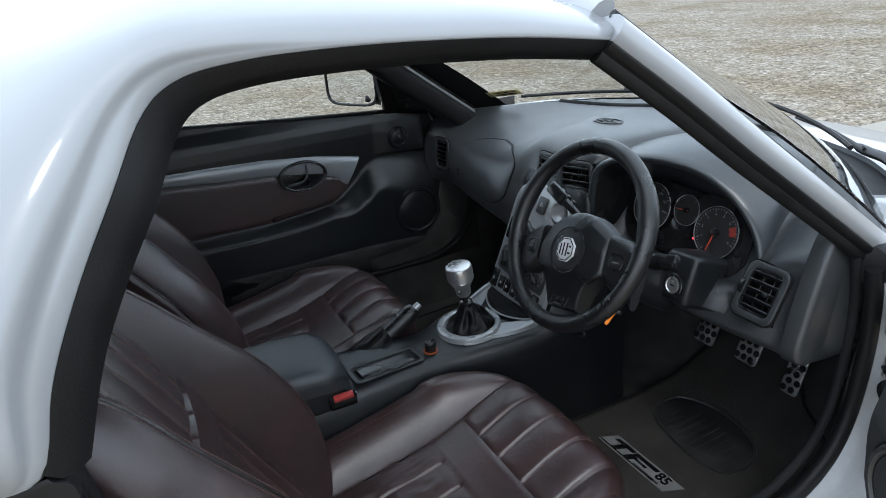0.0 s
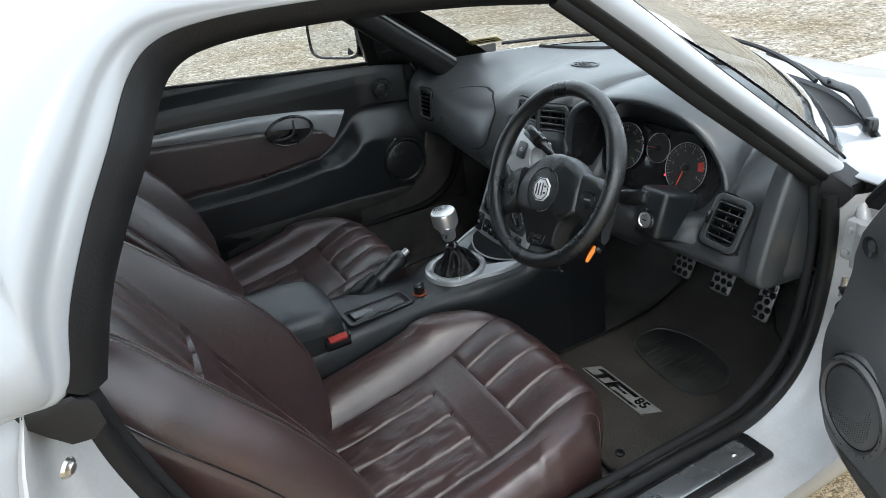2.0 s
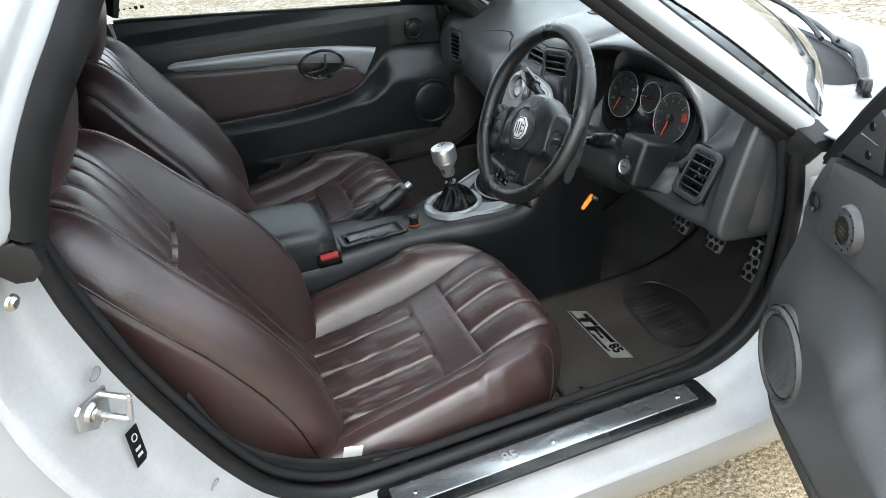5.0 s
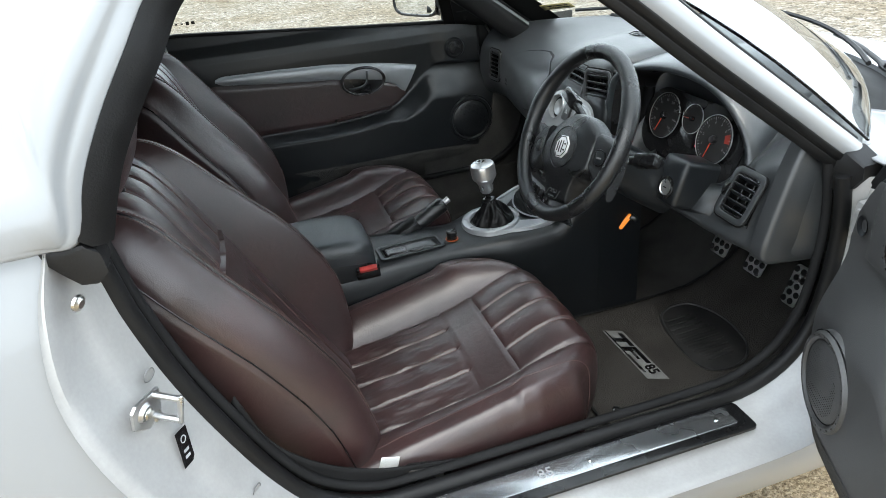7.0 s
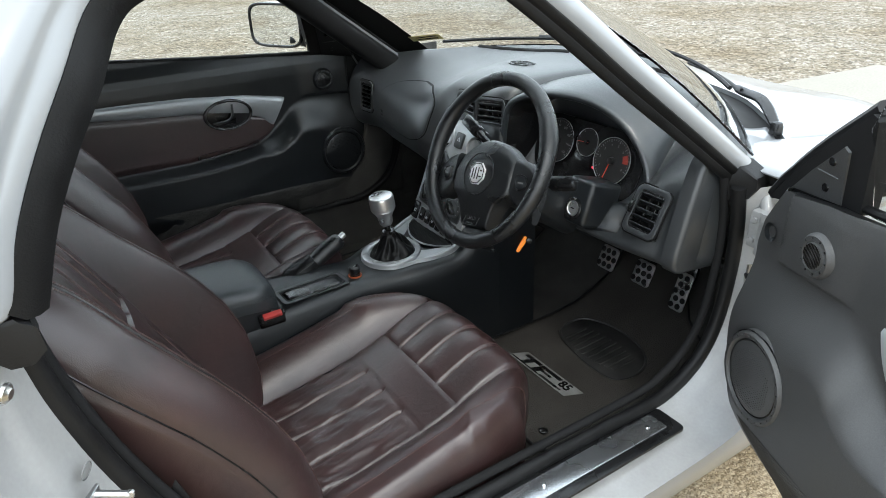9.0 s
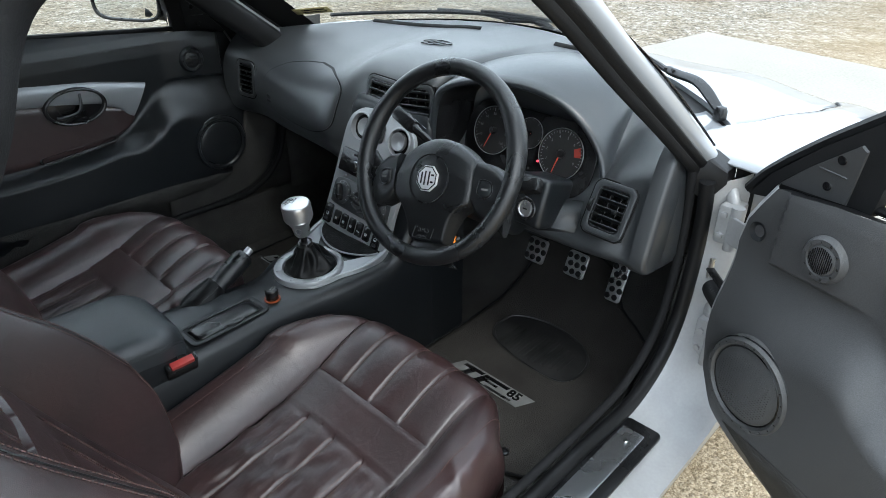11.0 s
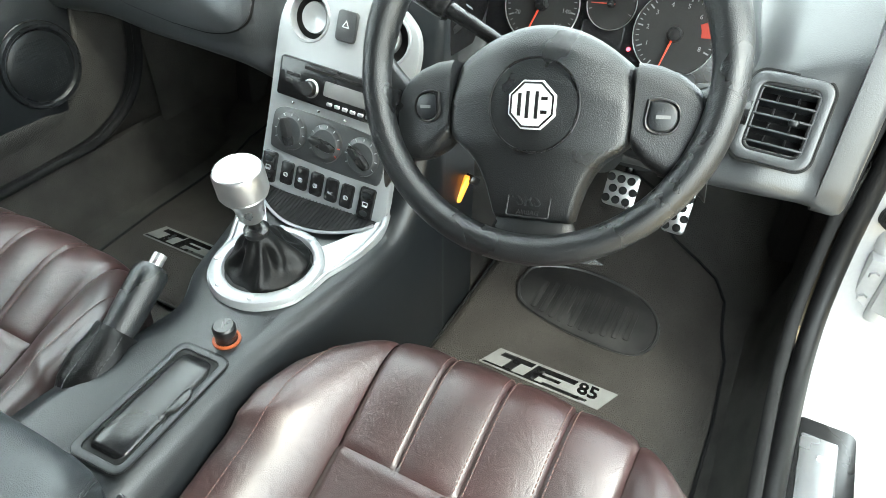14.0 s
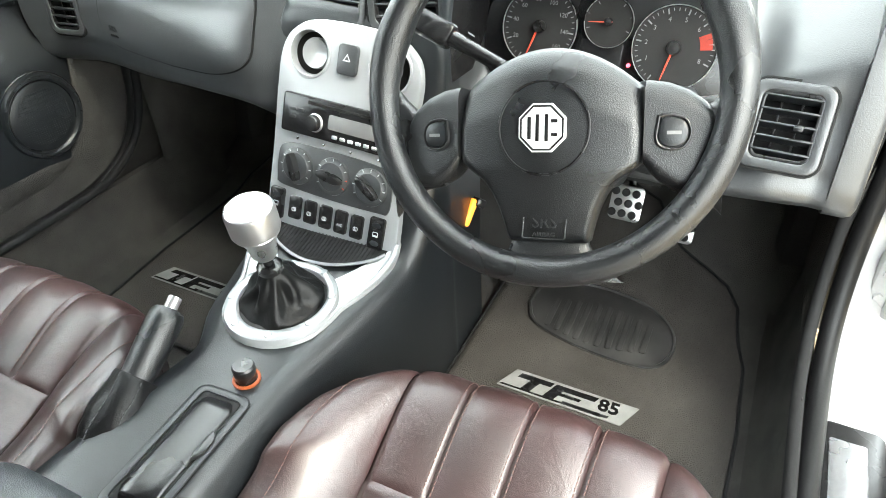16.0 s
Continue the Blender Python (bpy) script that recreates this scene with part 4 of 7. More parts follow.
# sections across the car: y, then (x, z) from the screen to the lower edge
DASH = [
    (0.700, [(0.60, 0.872), (0.51, 0.868), (0.42, 0.855), (0.350, 0.83), (0.300, 0.78), (0.285, 0.72), (0.292, 0.66), (0.33, 0.605), (0.52, 0.57)]),
    (0.600, [(0.66, 0.876), (0.55, 0.866), (0.45, 0.845), (0.375, 0.81), (0.325, 0.77), (0.308, 0.72), (0.314, 0.66), (0.35, 0.605), (0.52, 0.57)]),
    (0.450, [(0.74, 0.880), (0.60, 0.862), (0.47, 0.832), (0.375, 0.795), (0.315, 0.765), (0.290, 0.72), (0.292, 0.66), (0.33, 0.605), (0.52, 0.57)]),
    (0.300, [(0.80, 0.884), (0.64, 0.864), (0.48, 0.838), (0.365, 0.803), (0.295, 0.775), (0.262, 0.72), (0.262, 0.66), (0.30, 0.622), (0.52, 0.59)]),
    (0.190, [(0.83, 0.886), (0.66, 0.872), (0.49, 0.858), (0.37, 0.832), (0.295, 0.795), (0.250, 0.73), (0.245, 0.675), (0.28, 0.625), (0.52, 0.59)]),
    (0.115, [(0.845, 0.887), (0.67, 0.880), (0.50, 0.876), (0.39, 0.866), (0.33, 0.835), (0.290, 0.76), (0.262, 0.68), (0.28, 0.605), (0.52, 0.57)]),
    (0.000, [(0.855, 0.888), (0.68, 0.884), (0.50, 0.884), (0.38, 0.877), (0.315, 0.842), (0.292, 0.765), (0.262, 0.68), (0.27, 0.605), (0.52, 0.57)]),
    (-0.110, [(0.845, 0.887), (0.67, 0.884), (0.49, 0.888), (0.38, 0.882), (0.32, 0.858), (0.305, 0.77), (0.29, 0.68), (0.30, 0.605), (0.52, 0.57)]),
    (-0.160, [(0.84, 0.887), (0.66, 0.884), (0.53, 0.872), (0.47, 0.862), (0.43, 0.85), (0.425, 0.77), (0.38, 0.69), (0.32, 0.605), (0.52, 0.57)]),
    (-0.310, [(0.80, 0.884), (0.66, 0.880), (0.55, 0.866), (0.48, 0.856), (0.435, 0.85), (0.425, 0.77), (0.38, 0.69), (0.32, 0.605), (0.52, 0.57)]),
    (-0.420, [(0.75, 0.880), (0.63, 0.866), (0.54, 0.845), (0.48, 0.825), (0.435, 0.80), (0.420, 0.75), (0.37, 0.68), (0.32, 0.605), (0.52, 0.57)]),
    (-0.480, [(0.715, 0.877), (0.615, 0.855), (0.53, 0.822), (0.465, 0.785), (0.405, 0.748), (0.372, 0.712), (0.337, 0.66), (0.322, 0.605), (0.52, 0.57)]),
    (-0.530, [(0.68, 0.873), (0.59, 0.853), (0.50, 0.822), (0.43, 0.792), (0.374, 0.760), (0.345, 0.715), (0.317, 0.655), (0.328, 0.605), (0.52, 0.57)]),
    (-0.580, [(0.645, 0.870), (0.555, 0.857), (0.465, 0.832), (0.405, 0.804), (0.364, 0.768), (0.350, 0.715), (0.328, 0.655), (0.335, 0.605), (0.52, 0.57)]),
    (-0.622, [(0.61, 0.866), (0.53, 0.855), (0.46, 0.838), (0.41, 0.815), (0.372, 0.78), (0.356, 0.72), (0.336, 0.65), (0.345, 0.605), (0.52, 0.57)]),
    (-0.642, [(0.60, 0.858), (0.545, 0.845), (0.495, 0.826), (0.46, 0.806), (0.445, 0.78), (0.44, 0.72), (0.44, 0.65), (0.44, 0.61), (0.52, 0.58)]),
]


def dash_sections():
    a = np.array([[(x, y, z) for x, z in sec] for y, sec in DASH])
    dense = np.array([spline(a[:, k], 281) for k in range(a.shape[1])]).transpose(1, 0, 2)
    g = np.array([spline(r, 121) for r in dense])
    # the top stays under the windscreen
    for row in g:
        for p in row:
            foot = screen_line(max(-1.0, min(1.0, p[1] / 0.645)), False)
            p[0] = min(p[0], foot.x - 0.010)
            p[2] = min(p[2], foot.z - 0.012 + 0.43 * (foot.x - p[0]))
    return g


DASH_GRID = dash_sections()


def dash_at(y, f):
    """A place on the dash at width y; f runs from 0 at the screen to 8 at the lower edge."""
    ys = -DASH_GRID[:, 0, 1]
    i = min(max(int(np.searchsorted(ys, -y)), 1), len(ys) - 1)
    t = (-y - ys[i - 1]) / (ys[i] - ys[i - 1])
    g = min(max(f * 15.0, 0.0), 119.999)
    j, u = int(g), g - int(g)
    q = (DASH_GRID[i - 1, j] * (1 - u) + DASH_GRID[i - 1, j + 1] * u) * (1 - t) + (DASH_GRID[i, j] * (1 - u) + DASH_GRID[i, j + 1] * u) * t
    return Vector((q[0], y, q[2]))


def dash_frame(y, f, out=0.0):
    """A panel frame lying on the dash there: x towards the driver's side, y up, z out of the dash."""
    c = dash_at(y, f)
    right = dash_at(y - 0.03, f) - dash_at(y + 0.03, f)
    up = dash_at(y, f - 0.3) - dash_at(y, f + 0.3)
    m = basis(c, right, up)
    return m @ Matrix.Translation((0, 0, out))


# air vents: frame on the dash, width, height
VENTS = [(dash_frame(-0.537, 5.25), 0.084, 0.098), (dash_frame(0.615, 5.0), 0.072, 0.096), (dash_frame(0.040, 4.60), 0.104, 0.076), (dash_frame(-0.071, 4.60), 0.104, 0.076)]


def dash_moulding():
    """The moulding, with a pocket sunk behind each vent."""
    g = DASH_GRID.copy()
    for m, w, h in VENTS:
        inv, out = m.inverted(), np.array(m.col[2].to_3d())
        for i in range(g.shape[0]):
            if abs(g[i, 0, 1] - m.translation.y) > 0.11:
                continue
            for j in range(45, 100):
                q = inv @ Vector(g[i, j])
                if abs(q.x) < w / 2 - 0.004 and abs(q.y) < h / 2 - 0.004 and abs(q.z) < 0.05:
                    g[i, j] -= out * (0.030 + q.z)
    part("dash_moulding", grid(g), PAD, dash, "charcoal grained dash moulding")


dash_moulding()


def hood():
    """Arched cowl over the instruments, running back into the dash top."""
    lip = [(0.290, -0.128, 0.70), (0.294, -0.131, 0.79), (0.302, -0.145, 0.842), (0.322, -0.205, 0.867), (0.345, -0.29, 0.874), (0.365, -0.365, 0.860), (0.380, -0.428, 0.822), (0.388, -0.470, 0.762), (0.372, -0.490, 0.70), (0.345, -0.495, 0.66)]
    back = [(0.40, -0.120, 0.71), (0.43, -0.120, 0.80), (0.52, -0.13, 0.868), (0.66, -0.20, 0.876), (0.67, -0.30, 0.874), (0.66, -0.40, 0.862), (0.62, -0.428, 0.850), (0.52, -0.452, 0.785), (0.45, -0.472, 0.73), (0.40, -0.487, 0.66)]
    inner = []
    crown = [0.004, 0.006, 0.012, 0.016, 0.018, 0.024, 0.022, 0.004, 0.003, 0.003]
    rows = []
    c = np.array([-0.308, 0.74])
    for (fx, y, z), b, (cr, _) in zip(spline(lip, 65), spline(back, 65), spline([(q, 0.0) for q in crown], 65)):
        o = np.array([y, z]) - c
        o /= np.linalg.norm(o)
        row = []
        inner.append([(fx + dx_, y + o[0] * grow, z + o[1] * grow) for dx_, grow in ((0.110, -0.014), (0.06, -0.008), (0.012, -0.002), (0.007, 0.001))])
        for dx_, grow in ((0.012, -0.001), (0.004, -0.001), (0.001, 0.001), (-0.001, 0.006), (0.001, 0.011), (0.007, 0.015), (0.02, 0.0175)):
            q = np.array([y, z]) + o * grow
            row.append((fx + dx_, q[0], q[1]))
        a = np.array(row[-1])
        for k in np.linspace(0.08, 1.0, 14):
            q = a + (b - a) * k
            bow = cr * math.sin(k * math.pi) ** 0.9
            row.append((q[0], q[1] + o[0] * bow, q[2] + o[1] * bow))
        rows.append(row)
    part("hood_lining", grid(inner), SHINY_BLACK, dash, "black lining of the hood", smooth=60)
    part("instrument_hood", grid(rows), HOOD_BLUE, dash, "dark blue-grey arched hood over the instruments", smooth=60)


hood()


def dial(parent, centre, r, numbers, a0, a1, needle_at, major, name):
    m = basis(centre, (0.0, -1, 0), (0.30, 0, 0.95))
    g = part(name, lathe([(0.0, 0.0), (r * 0.98, 0.0), (r, 0.002)], 48, m), DIAL, parent, "dark dial face with pale figures")
    part("bezel_ring", lathe([(r * 0.988, 0.001), (r * 0.994, 0.0025), (r * 1.008, 0.0025), (r * 1.014, 0.0)], 48, m), ALU, g, "bright trim ring")
    n = len(numbers)
    for k in range((n - 1) * major + 1):
        a = radians(a0 + (a1 - a0) * k / ((n - 1) * major))
        big = k % major == 0
        ln = r * (0.13 if big else 0.07)
        mm = m @ Matrix.Rotation(a, 4, "Z") @ Matrix.Translation((r * 0.93 - ln / 2, 0, 0.0006))
        part("tick", rbox((ln, r * (0.035 if big else 0.02), 0.0004), 0, mm), DIAL_INK, g)
    for k, txt in enumerate(numbers):
        if txt:
            a = radians(a0 + (a1 - a0) * k / (n - 1))
            lettering("figure", txt, r * 0.155, m @ Matrix.Translation((r * 0.68 * math.cos(a), r * 0.68 * math.sin(a), 0.0006)), DIAL_INK, g, depth=0.0001)
    a = radians(needle_at)
    mm = m @ Matrix.Rotation(a, 4, "Z")
    part("needle", slab([(-0.005, -r * 0.03), (r * 0.8, -r * 0.012), (r * 0.8, r * 0.012), (-0.005, r * 0.03)], 0.0015, 0.0003, mm @ Matrix.Translation((0, 0, 0.004))), NEEDLE, g, "orange red needle")
    part("needle_cap", lathe([(0.0, 0.009), (r * 0.14, 0.008), (r * 0.17, 0.003), (r * 0.17, 0.0)], 24, m), SHINY_BLACK, g)
    return m, g


def instruments():
    mp = basis((0.390, -0.305, 0.757), (0, -1, 0), (0.30, 0, 0.95))
    part("instrument_panel", slab(rounded(0.325, 0.15, 0.06), 0.004, 0.002, mp @ Matrix.Translation((0.0, -0.012, -0.004))), SHINY_BLACK, dash, "black instrument panel")
    dial(dash, (0.383, -0.221, 0.762), 0.050, ["", "20", "40", "60", "80", "100", "120", "140", "160"], 240, -40, 252, 4, "speedometer")
    m, g = dial(dash, (0.380, -0.394, 0.758), 0.050, ["", "1", "2", "3", "4", "5", "6", "7", "8"], 240, -20, 258, 4, "rev_counter")
    for k in range(3):
        a = radians(8 + 9 * k)
        mm = m @ Matrix.Rotation(a, 4, "Z") @ Matrix.Translation((0.037, 0, 0.0008))
        part("red_band", rbox((0.014, 0.006, 0.0004), 0, mm), RED_BAND, g, "red warning band")
    dial(dash, (0.391, -0.309, 0.776), 0.031, ["", "", "", ""], 200, -20, 185, 2, "temperature_gauge")
    part("display", slab(rounded(0.055, 0.035, 0.004), 0.003, 0.001, mp @ Matrix.Translation((0.0, -0.022, 0.001))), SHINY_BLACK, dash, "dark display window")
    for k in range(7):
        part("warning_lamp", slab(oval(0.010, 0.010, 14), 0.002, 0.0006, mp @ Matrix.Translation((-0.107 + 0.011 * (k % 2), 0.025 - 0.012 * k, 0))), DIAL, dash)
    part("telltale", slab(oval(0.005, 0.005, 12), 0.002, 0.0004, mp @ Matrix.Translation((0.038, -0.03, 0.003))), TELLTALE, dash, "lit red warning light")


instruments()


def vent(parent, m, w, h, slats, split, name, ring=0.008, knob=0.12):
    """Air vent sunk in the dash: rounded frame, dark throat, slats and dividers."""
    v = part(name, slab(rounded(w + 0.004, h + 0.004, 0.016), 0.007, 0.0028, m @ Matrix.Translation((0, 0, -0.003)), rounded(w - 2 * ring, h - 2 * ring, 0.010)), PAD, parent, "louvred air vent in a grey frame")
    part("gap_line", slab(rounded(w + 0.010, h + 0.010, 0.019), 0.0018, 0.0004, m @ Matrix.Translation((0, 0, -0.0006)), rounded(w + 0.003, h + 0.003, 0.016)), VENT_DARK, v)
    part("bezel", slab(rounded(w - 2 * ring + 0.003, h - 2 * ring + 0.003, 0.011), 0.004, 0.001, m @ Matrix.Translation((0, 0, -0.002)), rounded(w - 2 * ring - 0.007, h - 2 * ring - 0.007, 0.008)), SHINY_BLACK, v)
    wi, hi = w - 2 * ring + 0.004, h - 2 * ring + 0.004
    loops = []
    for z, k in ((0.001, 1.0), (-0.012, 0.99), (-0.027, 0.97), (-0.027, 0.5), (-0.027, 0.02)):
        loops.append([(x * k, y * k, z) for x, y in rounded(wi, hi, 0.010)])
    part("throat", grid(loops, around=True, m=m), VENT_DARK, v, "dark vent throat")
    for k in range(slats):
        y = (hi - 0.004) * ((k + 0.5) / slats - 0.5)
        part("slat", rbox((wi - 0.004, 0.0034, 0.014), 0.0015, m @ Matrix.Translation((0, y, -0.004)) @ Matrix.Rotation(radians(-24), 4, "X"), 2), PAD_DARK, v)
    for k in range(split):
        x = wi * ((k + 1) / (split + 1) - 0.5)
        part("divider", rbox((0.0022, hi, 0.010), 0.0008, m @ Matrix.Translation((x, 0, -0.012)), 1), SHINY_BLACK, v)
    if knob:
        part("slider", rbox((0.011, 0.008, 0.010), 0.003, m @ Matrix.Translation((w * knob, 0, 0.004)), 2), PAD_DARK, v)
    return v


# side vents and the pair in the middle
vm, vw, vh = VENTS[0]
vd = vent(dash, vm, vw, vh, 5, 2, "side_vent", 0.010, 0.16)
part("thumbwheel", lathe([(0.0, -0.003), (0.016, -0.003), (0.016, 0.003), (0.0, 0.003)], 22, vm @ Matrix.Translation((-0.037, 0.0, -0.004)) @ Matrix.Rotation(radians(90), 4, "Y")), SHINY_BLACK, vd)
vent(dash, *VENTS[1], 6, 2, "side_vent", 0.008, 0.0)
for k in (2, 3):
    vent(dash, *VENTS[k], 4, 3, "centre_vent", 0.008, 0.0)

# passenger airbag lid, top mark, demister slots
def dash_by_height(y, z):
    """Frame on the dash face at width y and height z."""
    lo, hi = 2.5, 7.2
    for _ in range(22):
        f = (lo + hi) / 2
        lo, hi = (f, hi) if dash_at(y, f).z > z else (lo, f)
    return dash_frame(y, f)


def lid_sheet(edge, out, rings):
    rows = []
    for k in rings:
        row = []
        for x, y in oval(2.0, 2.0, 96, p=5.0):
            yy = 0.340 + x * (0.180 + edge) * k
            top = float(np.interp(yy, [0.16, 0.36, 0.46, 0.52], [0.806, 0.800, 0.786, 0.766]))
            low = float(np.interp(yy, [0.16, 0.25, 0.35, 0.52], [0.690, 0.676, 0.668, 0.664]))
            fr = dash_by_height(yy, (top + low) / 2 + y * ((top - low) / 2 + edge) * k)
            row.append(fr.translation + fr.col[2].to_3d() * (out if k < 0.999 else -0.003))
        rows.append(row)
    return grid(rows, around=True)


part("lid_gap", lid_sheet(0.0022, 0.0010, (1.0, 0.997, 0.9)), VENT_DARK, dash, "dark gap round the airbag lid")
lid = part("airbag_lid", lid_sheet(0.0, 0.0026, (1.0, 0.99, 0.97, 0.9, 0.75, 0.6, 0.4, 0.2, 0.02)), PAD, dash, "grained airbag lid", smooth=30)
m = dash_by_height(0.485, 0.700) @ Matrix.Translation((0, 0, 0.0028))
lettering("airbag_word", "SRS", 0.014, m, PAD_DARK, lid, depth=0.0006)
lettering("airbag_word", "AIRBAG", 0.0065, m @ Matrix.Translation((0, -0.012, 0)), PAD_DARK, lid, depth=0.0006)
m = dash_frame(0.055, 2.05, 0.0005)
mk = part("maker_mark", slab(oval(0.10, 0.052, 8), 0.002, 0.0008, m, oval(0.088, 0.042, 8)), PAD_DARK, dash, "embossed octagonal mark")
for x, w, h in ((-0.024, 0.005, 0.024), (-0.012, 0.005, 0.028), (0.002, 0.005, 0.028), (0.020, 0.018, 0.005)):
    part("mark_bar", rbox((w, h, 0.002), 0.0005, m @ Matrix.Translation((x, 0, 0.001)), 1), PAD_DARK, mk)

for y0, y1 in ((0.42, 0.08), (-0.16, -0.41)):
    pts = [dash_at(y, 0.95) + Vector((0, 0, 0.0005)) for y in np.linspace(y0, y1, 24)]
    part("demister_slot", tube(pts, 0.009, 8, flat=0.25), VENT_DARK, dash, "dark demister slot")
# flat end panel of the dash by the driver's door
end = spline([(0.378, 0.832), (0.362, 0.806), (0.342, 0.740), (0.324, 0.668), (0.317, 0.630), (0.326, 0.606), (0.360, 0.596), (0.470, 0.596), (0.480, 0.70), (0.470, 0.80), (0.430, 0.836), (0.395, 0.840), (0.378, 0.832)], 72)[:-1]
part("dash_end_panel", slab([tuple(q) for q in end], 0.034, 0.010, basis((0, -0.600, 0), (1, 0, 0), (0, 0, 1))), PAD, dash, "grey dash end panel", smooth=60)


# ---- centre console and stack ----
console = thing("centre_console", "black centre console with a silver centre stack", "console", (-0.1, 0, 0.205))


def console_body():
    # x, half width right, half width left, top height
    st = [(-0.62, 0.100, 0.100, 0.46), (-0.35, 0.098, 0.098, 0.468), (-0.25, 0.098, 0.092, 0.472), (-0.12, 0.096, 0.070, 0.474), (-0.06, 0.098, 0.066, 0.474), (0.0, 0.106, 0.098, 0.475), (0.05, 0.115, 0.110, 0.478), (0.12, 0.125, 0.125, 0.486), (0.17, 0.130, 0.132, 0.496), (0.21, 0.132, 0.135, 0.54), (0.24, 0.132, 0.135, 0.62), (0.275, 0.132, 0.135, 0.72), (0.30, 0.128, 0.13, 0.79), (0.40, 0.125, 0.125, 0.79)]
    a = spline([(x, r, l, z) for x, r, l, z in st], 60)
    rows = []
    for x, r, l, z in a:
        q = [(-r - 0.012, 0.20), (-r - 0.008, 0.33), (-r - 0.002, z - 0.05), (-r + 0.002, z - 0.02), (-r + 0.014, z - 0.003), (-r + 0.035, z), (0.0, z), (l - 0.035, z), (l - 0.014, z - 0.003), (l - 0.002, z - 0.02), (l + 0.002, z - 0.05), (l + 0.008, 0.33), (l + 0.012, 0.20)]
        rows.append([(x, y, zz) for y, zz in q])
    part("console_body", grid(rows), PAD_DARK, console, "black moulded console body", smooth=50)


console_body()
STACK = basis((0.176, 0.009, 0.496), (0, -1, -0.055), (0.102, -0.020, 0.262))


def stack():
    P = Matrix.Translation
    out = spline([(-0.108, 0.0), (-0.107, 0.10), (-0.110, 0.20), (-0.108, 0.245), (-0.092, 0.274), (-0.05, 0.292), (0.05, 0.292), (0.092, 0.274), (0.108, 0.245), (0.110, 0.20), (0.107, 0.10), (0.108, 0.0), (0.05, -0.004), (-0.05, -0.004), (-0.108, 0.0)], 70)[:-1]
    # fascia with two round holes through it
    bm = bmesh.new()
    def ring(pts, z):
        return [bm.verts.new(STACK @ Vector((x, y, z))) for x, y in pts]
    def wall(a, b):
        for k in range(len(a)):
            bm.faces.new((a[k], a[(k + 1) % len(a)], b[(k + 1) % len(b)], b[k]))
    loops = [ring([(x * (1 - i / 0.11), 0.145 + (y - 0.145) * (1 - i / 0.145)) for x, y in out], z) for i, z in ((0.0, 0.0), (0.0, 0.008), (0.0012, 0.0105), (0.004, 0.012))]
    for a, b in zip(loops[:-1], loops[1:]):
        wall(a, b)
    fill = [bm.edges.get((loops[-1][k], loops[-1][(k + 1) % len(out)])) for k in range(len(out))]
    for u in (-0.062, 0.062):
        circle = oval(0.0585, 0.0585, 40, u, 0.246)
        top, low = ring(circle, 0.012), ring(circle, 0.0)
        wall(low, top)
        fill += [bm.edges.get((top[k], top[(k + 1) % 40])) for k in range(40)]
    bmesh.ops.triangle_fill(bm, use_beauty=True, edges=fill)
    bmesh.ops.recalc_face_normals(bm, faces=bm.faces)
    part("stack_fascia", bm, SILVER, console, "silver painted centre stack fascia", smooth=30)
    # switch row
    for k, (u, w) in enumerate(((-0.088, 0.024), (-0.056, 0.020), (-0.030, 0.020), (-0.004, 0.020), (0.022, 0.020), (0.048, 0.020), (0.080, 0.024))):
        h = 0.046 if w > 0.021 else 0.034
        mm = STACK @ P((u, 0.028, 0.010))
        sw = part("switch", slab(rounded(w, h, 0.004), 0.007, 0.002, mm), SHINY_BLACK, console, "black rocker switch")
        if w > 0.021:
            part("symbol", slab(rounded(0.0085, 0.0075, 0.0012), 0.0004, 0.0001, mm @ P((0, -0.001, 0.0070)), rounded(0.0065, 0.0055, 0.0008)), WHITE_INK, sw)
            part("symbol", rbox((0.0070, 0.0022, 0.0004), 0, mm @ P((0, -0.003, 0.0072))), WHITE_INK, sw)
            for v in (-0.014, 0.012):
                part("rocker_dimple", slab(oval(0.014, 0.008, 20), 0.0006, 0.0002, mm @ P((0, v, 0.0068))), PAD_DARK, sw)
        elif k != 4:
            part("symbol", slab(rounded(0.0075, 0.0062, 0.0025), 0.0004, 0.0001, mm @ P((0, -0.002, 0.0070)), rounded(0.0058, 0.0045, 0.0018)), WHITE_INK, sw)
            for v in (-0.0012, 0.0012):
                part("symbol", rbox((0.0008, 0.0048, 0.0004), 0, mm @ P((v, -0.002, 0.0072))), WHITE_INK, sw)
    lettering("word", "A/C", 0.006, STACK @ P((0.022, 0.024, 0.0174)), WHITE_INK, console, depth=0.0001)
    # heater panel with three knobs
    hp = spline([(-0.092, 0.06), (-0.094, 0.09), (-0.088, 0.115), (-0.05, 0.122), (0.05, 0.122), (0.088, 0.115), (0.094, 0.09), (0.092, 0.06), (0.075, 0.056), (0.0, 0.054), (-0.075, 0.056), (-0.092, 0.06)], 60)[:-1]
    panel = part("heater_panel", slab([tuple(q) for q in hp], 0.004, 0.0015, STACK @ P((0, 0, 0.0105))), PAD, console, "dark grey heater control panel")
    for k, (u, turn) in enumerate(((-0.060, 25), (0.0, 80), (0.060, 55))):
        mm = STACK @ P((u, 0.089, 0.0145))
        kn = part("heater_knob", lathe([(0.0, 0.006), (0.020, 0.006), (0.0225, 0.004), (0.026, 0.003), (0.027, 0.0)], 36, mm), PAD, console, "round heater knob")
        part("grip", slab(oval(0.012, 0.040, 20, p=3), 0.014, 0.003, mm @ Matrix.Rotation(radians(turn), 4, "Z") @ P((0, 0, 0.004))), SHINY_BLACK, kn)
